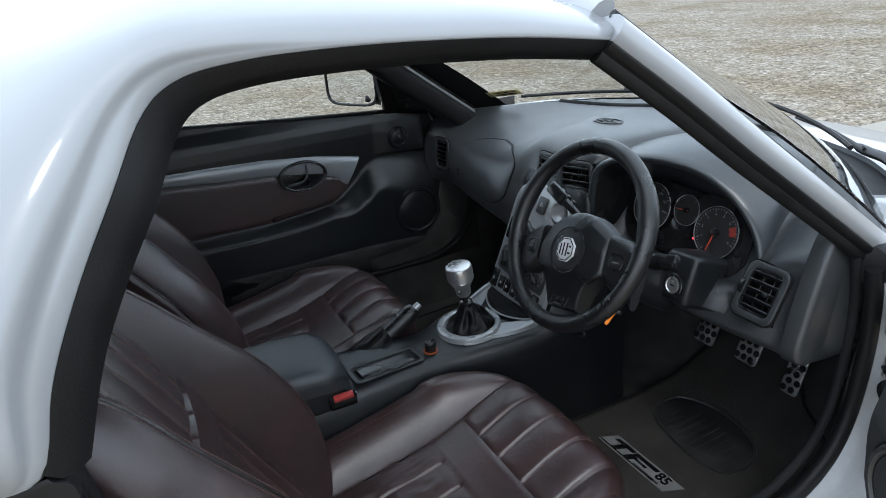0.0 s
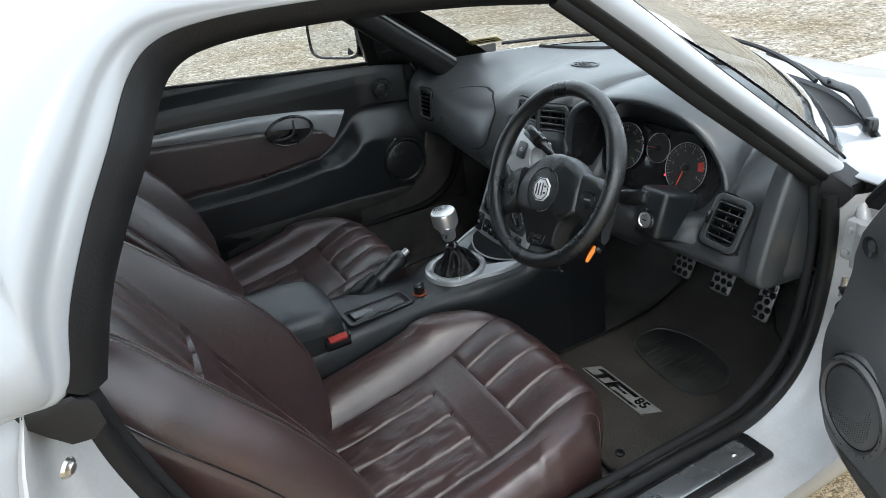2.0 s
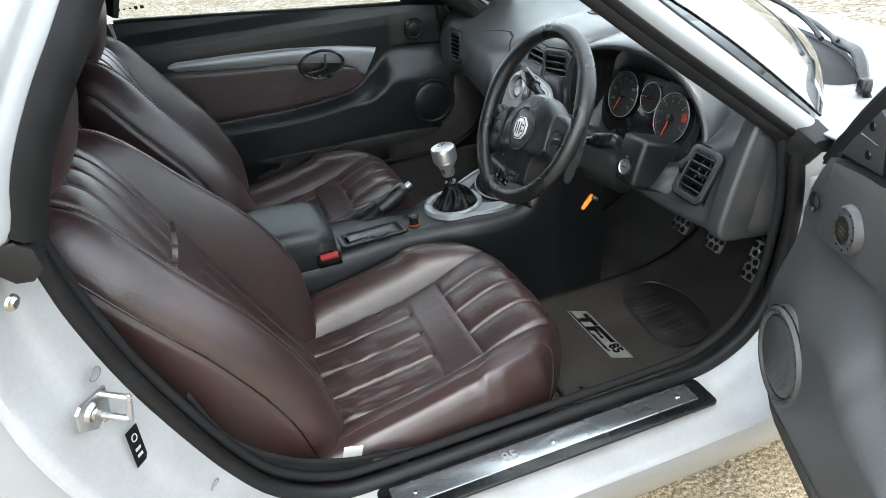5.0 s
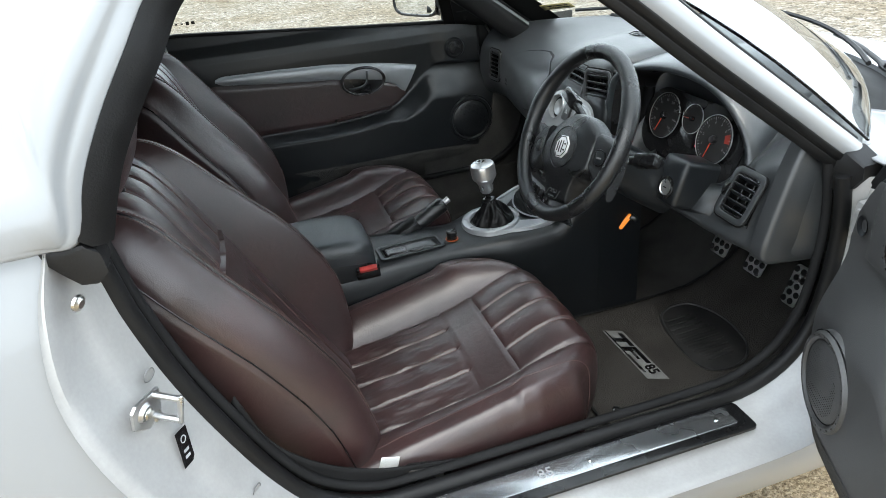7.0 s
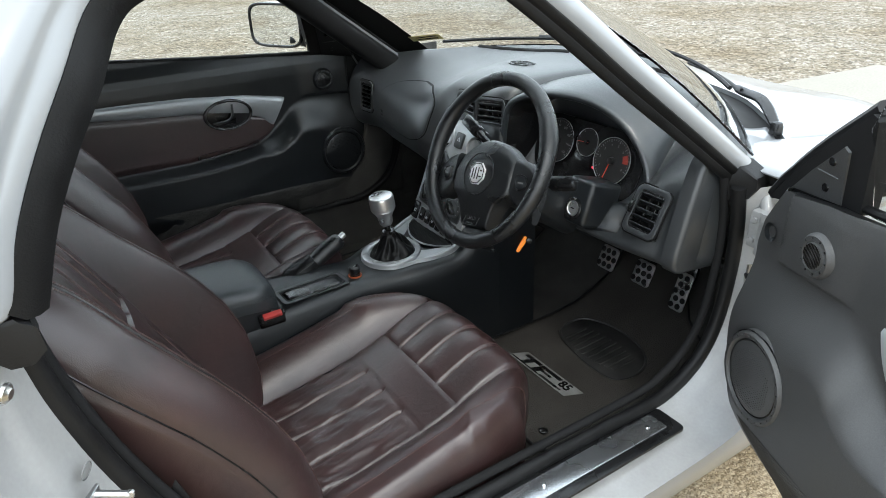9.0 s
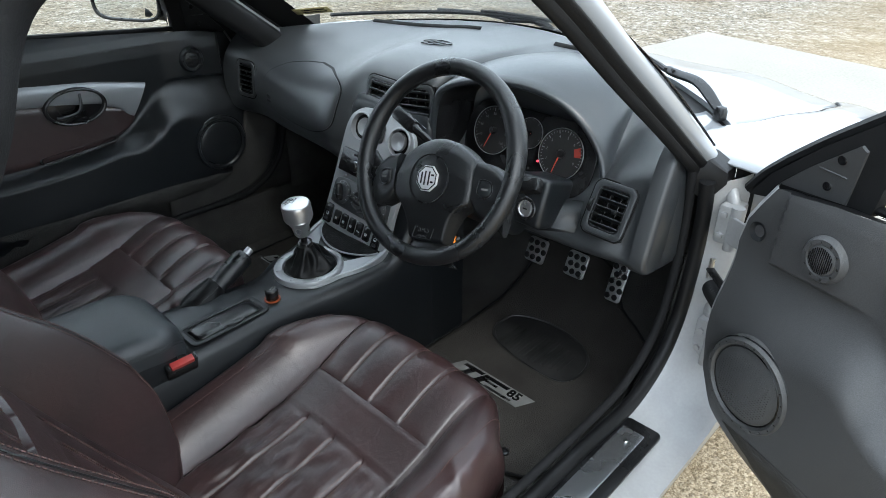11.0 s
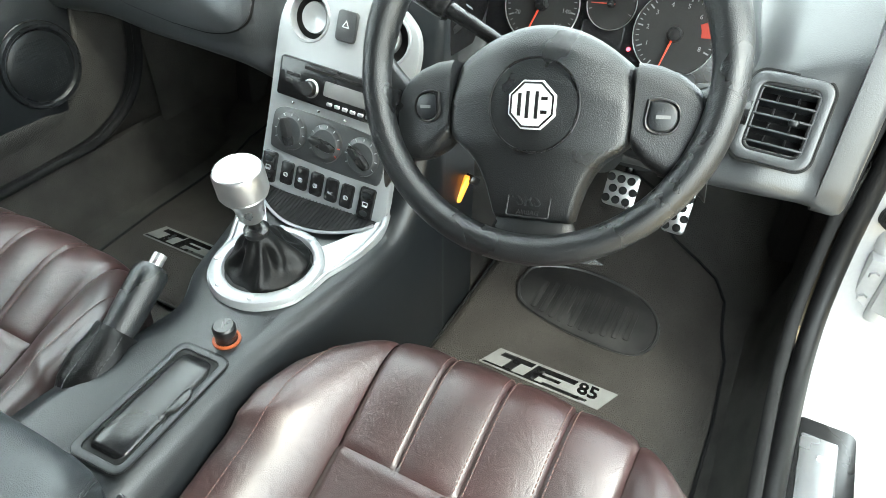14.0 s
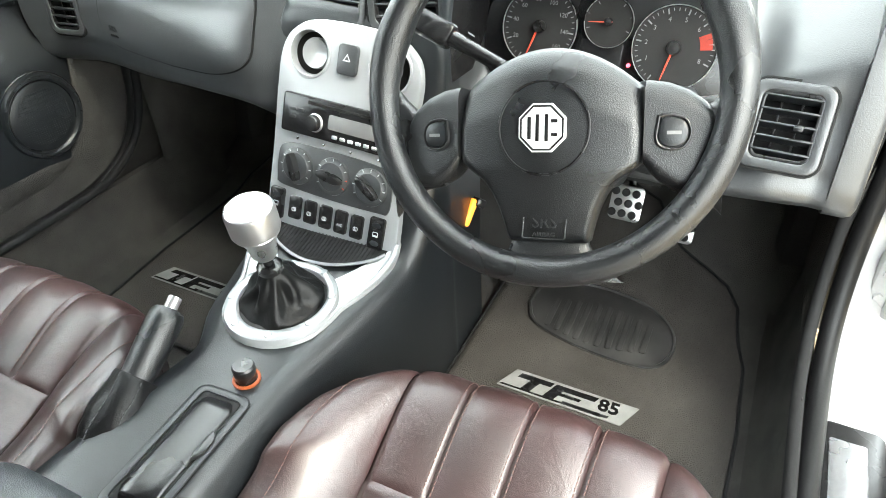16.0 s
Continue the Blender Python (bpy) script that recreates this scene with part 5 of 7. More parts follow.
        for j in range(9):
            a = radians(-30 + 30 * j)
            part("tick", rbox((0.0045, 0.0012, 0.0003), 0, mm @ Matrix.Rotation(a, 4, "Z") @ P((0.0235, 0, 0.0042))), NEEDLE if (k == 1 and j < 2) else WHITE_INK, kn)
    # radio
    mm = STACK @ P((0.0, 0.163, 0.010))
    rad = part("radio", slab(rounded(0.182, 0.054, 0.004), 0.010, 0.002, mm), SHINY_BLACK, console, "black and silver car radio")
    part("disc_slot", rbox((0.13, 0.004, 0.002), 0.0005, mm @ P((0.015, 0.019, 0.010)), 1), DIAL, rad)
    part("screen", slab(rounded(0.085, 0.020, 0.003), 0.001, 0.0003, mm @ P((0.028, 0.0, 0.0098))), GREY_INK, rad, "pale grey display")
    part("left_panel", slab(rounded(0.070, 0.032, 0.010), 0.001, 0.0003, mm @ P((-0.050, -0.002, 0.0097))), SHINY_BLACK, rad, "black control panel")
    part("volume_knob", lathe([(0.0, 0.012), (0.009, 0.012), (0.0105, 0.010), (0.0115, 0.0)], 28, mm @ P((-0.035, -0.006, 0.0098))), SHINY_BLACK, rad)
    part("knob_ring", lathe([(0.0112, 0.004), (0.0125, 0.003), (0.013, 0.0)], 28, mm @ P((-0.035, -0.006, 0.0098))), ALU, rad, "bright ring")
    for k in range(6):
        part("button", rbox((0.009, 0.005, 0.002), 0.001, mm @ P((-0.002 + 0.0125 * k, -0.019, 0.0105)), 1), ALU, rad)
    for k in range(3):
        part("button", rbox((0.012, 0.006, 0.002), 0.001, mm @ P((-0.072 + 0.012 * (k % 2), 0.006 - 0.010 * (k // 2), 0.0115)), 1), SHINY_BLACK, rad)
    for k in range(4):
        part("rivet", lathe([(0.0, 0.0015), (0.002, 0.001), (0.0025, 0.0)], 10, STACK @ P((-0.066 + 0.044 * k, 0.128, 0.012))), CHROME, console)
    # round gauge recesses and hazard switch
    for u in (-0.062, 0.062):
        mm = STACK @ P((u, 0.246, 0.0115))
        g = part("round_recess", lathe([(0.0335, 0.0005), (0.0325, 0.0022), (0.0300, 0.0024), (0.0288, -0.002), (0.0284, -0.0105), (0.0, -0.0105)], 48, mm), SILVER, console, "silver round recess")
        # a dished disc set off centre; the bed is blackened for its crescent shadow
        part("shadow_bed", lathe([(0.0, -0.0100), (0.0280, -0.0100)], 40, mm), VENT_DARK, g, "blackened bed for the crescent shadow")
        part("dish", lathe([(0.0, -0.0055), (0.012, -0.0045), (0.0175, -0.0022), (0.0198, -0.0016), (0.0205, -0.0032), (0.0205, -0.0098)], 40, mm @ P((0.0065 if u < 0 else -0.0065, 0.001, 0.0))), SILVER, g)
    mm = STACK @ P((0.0, 0.248, 0.010))
    hz = part("hazard_switch", slab(rounded(0.030, 0.040, 0.006), 0.008, 0.002, mm), PAD, console, "grey hazard switch with a red triangle")
    part("triangle", slab([(-0.006, 0.0), (0.006, 0.0), (0.0, 0.010)], 0.0006, 0.0001, mm @ P((0, -0.002, 0.0078)), [(-0.0036, 0.0015), (0.0036, 0.0015), (0.0, 0.0075)]), WHITE_INK, hz)
    # silver plate round the lever, drawn out to the foot of the stack, with a raised rail along its edge
    deck = lambda x: float(np.interp(x, [-0.10, 0.0, 0.05, 0.12, 0.165, 0.182], [0.473, 0.475, 0.478, 0.486, 0.496, 0.506]))
    half = spline([(0.184, 0.113), (0.168, 0.1145), (0.145, 0.113), (0.115, 0.106), (0.085, 0.095), (0.058, 0.083), (0.030, 0.0775), (0.000, 0.069), (-0.022, 0.050), (-0.036, 0.026), (-0.0405, 0.0)], 60)
    outer = [(x, float(np.interp(x, [-0.04, 0.04, 0.18], [-0.006, -0.004, 0.008])) - y) for x, y in half]
    outer += [(x, float(np.interp(x, [-0.04, 0.04, 0.18], [-0.006, -0.004, 0.008])) + y) for x, y in half[::-1][1:]]
    rows = []
    for x, y in outer:
        a = math.atan2(y + 0.006, x - 0.040)
        hole = (0.040 + 0.0600 * math.cos(a), -0.006 + 0.0600 * math.sin(a))
        row = [(x, y, deck(x) - 0.006), (x, y, deck(x) + 0.0030)]
        for k in (0.03, 0.25, 0.5, 0.75, 1.0):
            px, py = x + (hole[0] - x) * k, y + (hole[1] - y) * k
            row.append((px, py, deck(px) + 0.0040))
        rows.append(row)
    part("silver_plate", grid(rows), SILVER, console, "silver painted plate round the gear lever", smooth=50)
    rail = [Vector((x, y, deck(x) + 0.0045)) for x, y in outer]
    for run, sg in ((rail[:36], -1), (rail[-36:][::-1], 1)):
        run = [Vector((0.226, 0.012 + sg * 0.1065, 0.622)), Vector((0.206, 0.011 + sg * 0.1075, 0.570)), Vector((0.192, 0.010 + sg * 0.1095, 0.532))] + run[2:]
        run = spline([tuple(q + Vector((0, -sg * 0.004, 0))) for q in run], 60)
        part("silver_rail", tube(run, [0.0030 + 0.0035 * math.sin(min(1.0, k / 40) * math.pi) ** 0.6 + 0.001 for k in range(60)], 10, flat=0.75), SILVER, console, "silver rail from the stack to the lever")
    rows, rim = [], []
    for t in np.linspace(0, 1, 25):
        y = -0.092 + 0.196 * t
        bow = math.sin(t * math.pi) ** 0.7
        zz = lambda x: float(np.interp(x, [0.0, 0.05, 0.12, 0.17, 0.182], [0.475, 0.478, 0.486, 0.496, 0.506])) + 0.0065
        xs_ = [0.178, 0.170, 0.165 - 0.014 * bow, 0.162 - 0.036 * bow, 0.160 - 0.046 * bow]
        rows.append([(x, y, zz(x)) for x in xs_])
        rim.append((xs_[-1], y, zz(xs_[-1]) + 0.0005))
    part("oddments_tray", grid(rows), VENT_DARK, console, "black ribbed oddments tray", solid=0.003)
    part("tray_lip", tube(rim, 0.0022, 6), SILVER, console)
    bm = bmesh.new()
    for k in range(30):
        y = -0.080 + 0.170 * k / 29
        near = 0.156 - 0.036 * math.sin((y + 0.092) / 0.196 * math.pi) ** 0.7
        slope = 0.010 * (0.172 - near) / 0.05
        rbox((0.172 - near, 0.0022, 0.0016), 0, Matrix.Translation(((0.172 + near) / 2, y, zz((0.172 + near) / 2) + 0.0004)) @ Matrix.Rotation(-math.atan2(slope, 0.172 - near), 4, "Y"), 1, bm)
    part("tray_rib", bm, CARD_BLACK, console)


stack()


def gear_surround():
    m = basis((0.036, -0.006, 0.4795), (0, -1, 0), (0.99, 0, 0.055))
    out = oval(0.150, 0.152, 48)
    hole = oval(0.116, 0.116, 48, 0.0, 0.004)
    r = part("gear_surround", slab(out, 0.012, 0.006, m, hole), SILVER, console, "silver ring round the gear lever")
    for k in range(8):
        a = radians(22.5 + 45 * k)
        mm = m @ Matrix.Translation((0.0665 * math.cos(a), 0.002 + 0.0675 * math.sin(a), 0.0115))
        b = part("bolt", lathe([(0.0, 0.002), (0.004, 0.002), (0.0055, 0.0)], 14, mm), SILVER, r)
    part("socket_floor", lathe([(0.0, 0.001), (0.058, 0.001)], 40, m @ Matrix.Translation((0, 0.004, 0))), GAITER, r, "black leather under the gaiter")


gear_surround()


def gear_lever():
    base = Vector((0.043, 0.0, 0.484))
    top = Vector((0.021, -0.002, 0.640))
    th = thing("gear_lever", "gear lever with a polished metal knob and black leather gaiter", "gear lever", tuple(base))
    ax = (top - base).normalized()
    m = Matrix.Translation(base) @ ax.to_track_quat("Z", "Y").to_matrix().to_4x4()
    rows = []
    for h, r in spline([(-0.003, 0.056), (0.002, 0.053), (0.009, 0.045), (0.021, 0.035), (0.034, 0.027), (0.046, 0.020), (0.056, 0.0135)], 30):
        row = []
        live = math.sin(min(1.0, max(0.0, h + 0.004) / 0.060) * math.pi)
        for k in range(60):
            a = 2 * math.pi * k / 60
            fold = 1 + 0.20 * live * math.sin(4 * a + 40 * h) + 0.11 * live * math.sin(9 * a - 70 * h) + 0.05 * live * noise.noise(Vector((3 * math.cos(a), 3 * math.sin(a), 60 * h)))
            row.append((r * fold * math.cos(a), r * fold * math.sin(a), h + 0.003 * live * math.sin(5 * a)))
        rows.append(row)
    part("gaiter", grid(rows, around=True, m=m), GAITER, th, "creased black leather gaiter", smooth=70)
    part("collar", lathe([(0.0135, 0.052), (0.0165, 0.054), (0.0165, 0.061), (0.013, 0.064), (0.007, 0.065)], 24, m), SHINY_BLACK, th)
    part("stem", lathe([(0.0065, 0.035), (0.0065, 0.09)], 16, m), SHINY_BLACK, th)
    part("knob", lathe([(0.007, 0.078), (0.0135, 0.079), (0.0165, 0.084), (0.019, 0.103), (0.0245, 0.114), (0.0285, 0.1195), (0.0295, 0.1215), (0.0290, 0.1225), (0.0308, 0.1245), (0.0308, 0.152), (0.0288, 0.1570), (0.0272, 0.1582), (0.023, 0.1590), (0.0, 0.1594)], 48, m), ALU, th, "polished metal knob", smooth=25)


gear_lever()


def lighter():
    c = Vector((-0.084, -0.044, 0.474))
    th = thing("cigarette_lighter", "black cigarette lighter with an orange lit ring", "lighter", tuple(c))
    m = Matrix.Translation(c)
    part("socket_ring", lathe([(0.0165, 0.0), (0.0165, 0.0025), (0.0135, 0.003), (0.013, 0.0)], 28, m), RING_GLOW, th, "orange lit ring")
    part("knob", lathe([(0.0125, 0.0), (0.0125, 0.012), (0.0135, 0.014), (0.0135, 0.022), (0.0115, 0.0245), (0.0, 0.025)], 28, m), SHINY_BLACK, th)
    part("symbol", rbox((0.010, 0.003, 0.0004), 0, m @ Matrix.Translation((0, 0, 0.0252)) @ Matrix.Rotation(0.6, 4, "Z")), GREY_INK, th)


lighter()


def ashtray():
    m = basis((-0.192, -0.042, 0.4755), (0.045, -1, 0), (1, 0.045, 0.0))
    th = thing("ashtray", "black plastic lidded ashtray set in the console", "ashtray", (-0.19, -0.042, 0.47))
    part("groove", slab(rounded(0.074, 0.168, 0.014), 0.0012, 0.0004, m, rounded(0.0715, 0.1655, 0.013)), VENT_DARK, th)
    part("surround", slab(rounded(0.0715, 0.1655, 0.013), 0.0022, 0.0010, m, rounded(0.054, 0.148, 0.007)), PAD_DARK, th)
    part("well", slab(rounded(0.056, 0.150, 0.008), 0.0008, 0.0002, m), VENT_DARK, th, "dark gap round the lid")
    rows = []
    for y in np.linspace(-0.069, 0.069, 12):
        end_drop = 0.0025 * max(0.0, (abs(y) - 0.060) / 0.009) ** 2
        rows.append([(x, y, 0.0040 - end_drop - 0.0030 * (abs(x) / 0.0235) ** 4) for x in np.linspace(-0.0235, 0.0235, 11)])
    part("lid", grid(rows, m=m), SHINY_BLACK, th, "black lid", solid=0.003)
    tab = spline([(-0.020, 0.0), (-0.012, 0.006), (-0.002, 0.008), (0.010, 0.007), (0.018, 0.0), (0.010, -0.003), (-0.010, -0.003), (-0.020, 0.0)], 28)[:-1]
    part("finger_tab", slab([(y, x) for x, y in tab][::-1], 0.004, 0.0014, m @ Matrix.Translation((0.0235, 0.012, 0.0015))), SHINY_BLACK, th)


ashtray()


def armrest():
    th = thing("armrest", "padded black leather centre armrest box", "armrest", (-0.42, -0.01, 0.47))
    bm = bmesh.new()
    rows = []
    prof = [(-0.60, 0.545), (-0.50, 0.552), (-0.42, 0.554), (-0.36, 0.552), (-0.318, 0.545), (-0.295, 0.530), (-0.288, 0.510), (-0.292, 0.492)]
    for x, z in spline(prof, 36):
        w = 0.098 - 0.030 * max(0, (x + 0.345) / 0.057) ** 2
        q = [(-w * 0.97, z - 0.055), (-w * 1.0, z - 0.035), (-w, z - 0.022), (-w * 0.93, z - 0.006), (-w * 0.75, z), (-w * 0.4, z + 0.002), (0, z + 0.003), (w * 0.4, z + 0.002), (w * 0.75, z), (w * 0.93, z - 0.006), (w, z - 0.022), (w, z - 0.035), (w * 0.97, z - 0.055)]
        rows.append([(x, -0.010 + y, max(zz, 0.468)) for y, zz in q])
    part("cushion", grid(rows), ARM_LEATHER, th, "padded blue-grey leather lid", smooth=70)
    seam = [(x, -0.010 - (0.098 - 0.030 * max(0, (x + 0.345) / 0.057) ** 2) * 1.003, z - 0.022) for x, z in spline(prof, 60)]
    stitches(seam[:48], th, material=BLACK_THREAD)
    stitches([(x, y, z - 0.006) for x, y, z in seam[:48]], th, material=BLACK_THREAD)
    part("bin", rbox((0.32, 0.18, 0.06), 0.012, Matrix.Translation((-0.47, -0.010, 0.475))), PAD_DARK, th, "black storage bin")


armrest()


def handbrake():
    base, tip = Vector((-0.232, 0.061, 0.430)), Vector((-0.050, 0.085, 0.522))
    d = (tip - base).normalized()
    th = thing("handbrake_lever", "black leather handbrake lever with a bright button", "handbrake", tuple(base))
    pts = [base + d * t for t in np.linspace(0.085, 0.192, 14)]
    part("grip", tube(pts, [0.0185 + 0.0035 * math.sin(min(1.0, k / 11) * math.pi / 2) - (0.004 if k == 13 else 0.0) for k in range(14)], 20), BLACK_LEATHER, th, "black leather grip", smooth=60)
    part("button", tube([tip - d * 0.016, tip + d * 0.004], 0.0085, 14), ALU, th, "bright release button")
    rows = []
    for t, r in ((0.0, 0.020), (0.012, 0.030), (0.035, 0.034), (0.06, 0.034), (0.08, 0.031), (0.096, 0.028), (0.104, 0.0275), (0.106, 0.0262), (0.102, 0.022)):
        c = base + d * t
        up = Vector((-d.z, 0, d.x))
        rows.append([c + Vector((0, 1, 0)) * r * math.cos(a) * (1 + 0.1 * math.sin(5 * a + t * 90)) + up * r * math.sin(a) * (1 + 0.08 * math.sin(4 * a + t * 70)) for a in [2 * math.pi * k / 28 for k in range(28)]])
    gt = part("gaiter", grid(rows, around=True), GAITER, th, "creased black leather gaiter", smooth=70)
    for k in (3, 7, 11):
        stitches([Vector(r[k]) * 1.0 + (Vector(r[k]) - (base + d * 0.01)).normalized() * 0.0008 for r in rows[1:7]], gt, material=BLACK_THREAD)


handbrake()


def buckle():
    m = basis((-0.312, -0.106, 0.480), (1, -0.1, 0.06), (0, -0.35, 1)) @ Matrix.Diagonal((0.8, 0.8, 0.8, 1))
    th = thing("seat_belt_buckle", "black seat belt buckle with a red release button", "buckle", (-0.318, -0.112, 0.40))
    part("body", rbox((0.070, 0.034, 0.021), 0.004, m @ Matrix.Translation((-0.002, -0.020, 0))), SHINY_BLACK, th)
    for x in (-0.0315, 0.0295):
        part("shoulder", rbox((0.009, 0.012, 0.020), 0.003, m @ Matrix.Translation((x, 0.000, 0.0)), 2), SHINY_BLACK, th)
    part("red_button", rbox((0.052, 0.012, 0.017), 0.0025, m @ Matrix.Translation((0, 0.001, 0.002))), RED, th, "red release button")
    part("stalk", rbox((0.035, 0.15, 0.012), 0.004, m @ Matrix.Translation((-0.01, -0.10, -0.004))), SHINY_BLACK, th)
    for k in range(12):
        part("sleeve_rib", rbox((0.042, 0.004, 0.016), 0.001, m @ Matrix.Translation((-0.012, -0.055 - 0.009 * k, -0.004)), 1), RUBBER, th)


buckle()


# ---- steering wheel ----
WN = Vector((-math.cos(radians(27.2)), 0, math.sin(radians(27.2))))
WUP = Vector((math.sin(radians(27.2)), 0, math.cos(radians(27.2))))
WHEEL = basis((0.100, -0.321, 0.801), (0, -1, 0), WUP) @ Matrix.Rotation(radians(10.0), 4, "Z")


HUB = basis((0.102, -0.312, 0.789), (0, -1, 0), WUP) @ Matrix.Translation((0.019, -0.020, -0.008)) @ Matrix.Rotation(radians(11.0), 4, "Z")


def steering_wheel():
    P = Matrix.Translation
    th = thing("steering_wheel", "black leather steering wheel with a padded hub", "steering wheel", (0.102, -0.312, 0.789))
    R = 0.1650
    rows = []
    for k in range(120):
        a = 2 * math.pi * k / 120
        c, s_ = math.cos(a), math.sin(a)
        fat = 0.0148 + 0.0024 * (math.exp(-((((math.degrees(a) - 20 + 180) % 360) - 180) / 14) ** 2) + math.exp(-((((math.degrees(a) - 160 + 180) % 360) - 180) / 14) ** 2))
        rows.append([((R + fat * math.cos(b)) * c, (R + fat * math.cos(b)) * s_, fat * 1.05 * math.sin(b)) for b in [2 * math.pi * j / 18 for j in range(18)]])
    rim = part("rim", grid(rows, around=True, along=True, m=WHEEL), BLACK_LEATHER, th, "black leather rim, worn on one side", smooth=70)
    seam = [WHEEL @ Vector(((R - 0.0150) * math.cos(a), (R - 0.0150) * math.sin(a), 0.004)) for a in np.linspace(0.15, 2.95, 160)]
    stitches(seam, rim, material=BLACK_THREAD)
    # hub: middle pad with the lower spoke, horn pods, leather flares to the rim
    def shell(rows_in, drop):
        """Open sheet given a skirt down to the height drop."""
        rr = [[(*r[0][:2], drop)] + list(r) + [(*r[-1][:2], drop)] for r in rows_in]
        rr = [[(x, y, drop) for x, y, z in rr[0]]] + rr + [[(x, y, drop) for x, y, z in rr[-1]]]
        return grid(rr, m=HUB)
    rows = []
    for v in np.linspace(0, 1, 40):
        w = float(np.interp(v, [0, 0.2, 0.45, 0.54, 0.60, 0.66, 0.73, 0.82, 0.92, 1], [0.081, 0.084, 0.0855, 0.083, 0.074, 0.062, 0.053, 0.046, 0.041, 0.038]))
        h = float(np.interp(v, [0, 0.03, 0.1, 0.3, 0.6, 0.8, 0.97, 1], [0.006, 0.014, 0.021, 0.0285, 0.027, 0.019, 0.010, 0.004]))
        row = []
        for q in np.linspace(-1, 1, 33):
            x = q * w
            edge = 0.003 * max(0.0, (abs(q) - 0.93) / 0.07) ** 2
            row.append((x, 0.073 - 0.179 * v - (1 - v) ** 2 * 0.034 * (x / 0.08) ** 2, h - 0.010 * (x / 0.083) ** 2 * min(1, h / 0.02) - edge))
        rows.append(row)
    pad = part("hub_pad", shell(rows, -0.022), BLACK_LEATHER, th, "grained black hub pad", smooth=55)
    for sg in (-1, 1):
        rows = []
        for u in np.linspace(0, 1, 18):
            x = 0.0868 + 0.060 * u
            top, bot = float(np.interp(u, [0, 0.3, 0.6, 0.85, 1], [0.0405, 0.038, 0.031, 0.020, 0.004])), float(np.interp(u, [0, 0.2, 0.5, 0.8, 1], [-0.032, -0.046, -0.057, -0.056, -0.042]))
            h = 0.0182 - 0.008 * u
            row = []
            for q in np.linspace(-1, 1, 17):
                edge = 0.007 * max(0.0, (abs(q) - 0.7) / 0.3) ** 2 + 0.002 * max(0.0, (u - 0.9) / 0.1) ** 2
                row.append((sg * x, (top + bot) / 2 - q * (top - bot) / 2, h - edge))
            rows.append(row)
        part("horn_pod", shell(rows, -0.022), BLACK_LEATHER, th, "grained black horn pod", smooth=55)
        rows = []
        for x, top, bot, h, t in ((0.110, 0.020, -0.056, 0.002, 0.020), (0.130, 0.017, -0.060, 0.0060, 0.024), (0.142, 0.022, -0.066, 0.0075, 0.025), (0.152, 0.032, -0.076, 0.0075, 0.023)) + (() if sg > 0 else ((0.162, 0.044, -0.090, 0.006, 0.017),)):
            row = []
            for k in range(20):
                a = 2 * math.pi * k / 20
                row.append((sg * x, (top + bot) / 2 + (top - bot) / 2 * math.copysign(abs(math.cos(a)) ** 0.6, math.cos(a)), h - t / 2 + t / 2 * math.copysign(abs(math.sin(a)) ** 0.7, math.sin(a))))
            rows.append(row)
        part("spoke", cap(grid(rows, around=True, m=HUB), nc=20), BLACK_LEATHER, th, "black leather spoke", smooth=60)
    rows = []
    for y, w, h, t in ((-0.094, 0.035, -0.004, 0.020), (-0.108, 0.0385, 0.001, 0.020), (-0.122, 0.045, 0.003, 0.021), (-0.134, 0.058, 0.003, 0.017), (-0.142, 0.072, 0.002, 0.012)):
        rows.append([(w * math.copysign(abs(math.cos(a)) ** 0.6, math.cos(a)), y, h - t / 2 + t / 2 * math.copysign(abs(math.sin(a)) ** 0.7, math.sin(a))) for a in [2 * math.pi * k / 20 for k in range(20)]])
    part("spoke", cap(grid(rows, around=True, m=HUB), nc=20), BLACK_LEATHER, th, "black leather lower spoke", smooth=60)
    # horn buttons
    for sg in (-1, 1):
        shape = spline([(-0.017, 0.018), (-0.019, -0.008), (-0.008, -0.018), (0.010, -0.016), (0.018, -0.002), (0.013, 0.014), (-0.004, 0.020), (-0.017, 0.018)], 40)[:-1]
        tilt = Matrix.Rotation(radians(sg * 9), 4, "Y")
        mm = HUB @ P((sg * 0.111, -0.005, 0.0118)) @ tilt
        pts = [(sg * x * 0.82, y * 0.82) for x, y in shape]
        part("horn_surround", slab(pts, 0.006, 0.0015, mm, [(x * 0.84, y * 0.84) for x, y in pts]), SHINY_BLACK, th)
        part("horn_button", slab([(x * 0.80, y * 0.80) for x, y in pts], 0.006, 0.002, mm), PAD_DARK, th, "horn button")
        part("horn_symbol", rbox((0.012, 0.003, 0.0004), 0, mm @ P((0, 0, 0.0061))), GREY_INK, th)
    bd = HUB @ P((0.0, 0.0, 0.0282))
    part("badge_groove", slab(oval(0.086, 0.086, 48), 0.0020, 0.0008, bd @ P((0, 0, -0.0018)), oval(0.082, 0.082, 48)), SHINY_BLACK, pad)
    octo = [(0.0235 * math.cos(radians(22.5 + 45 * k)), 0.0235 * math.sin(radians(22.5 + 45 * k))) for k in range(8)]
    bg = part("badge", slab(octo, 0.004, 0.001, bd), BADGE, th, "bright octagonal badge")
    part("badge_border", slab([(x * 0.93, y * 0.93) for x, y in octo], 0.0006, 0.0001, bd @ P((0, 0, 0.0039)), [(x * 0.85, y * 0.85) for x, y in octo]), SHINY_BLACK, bg)
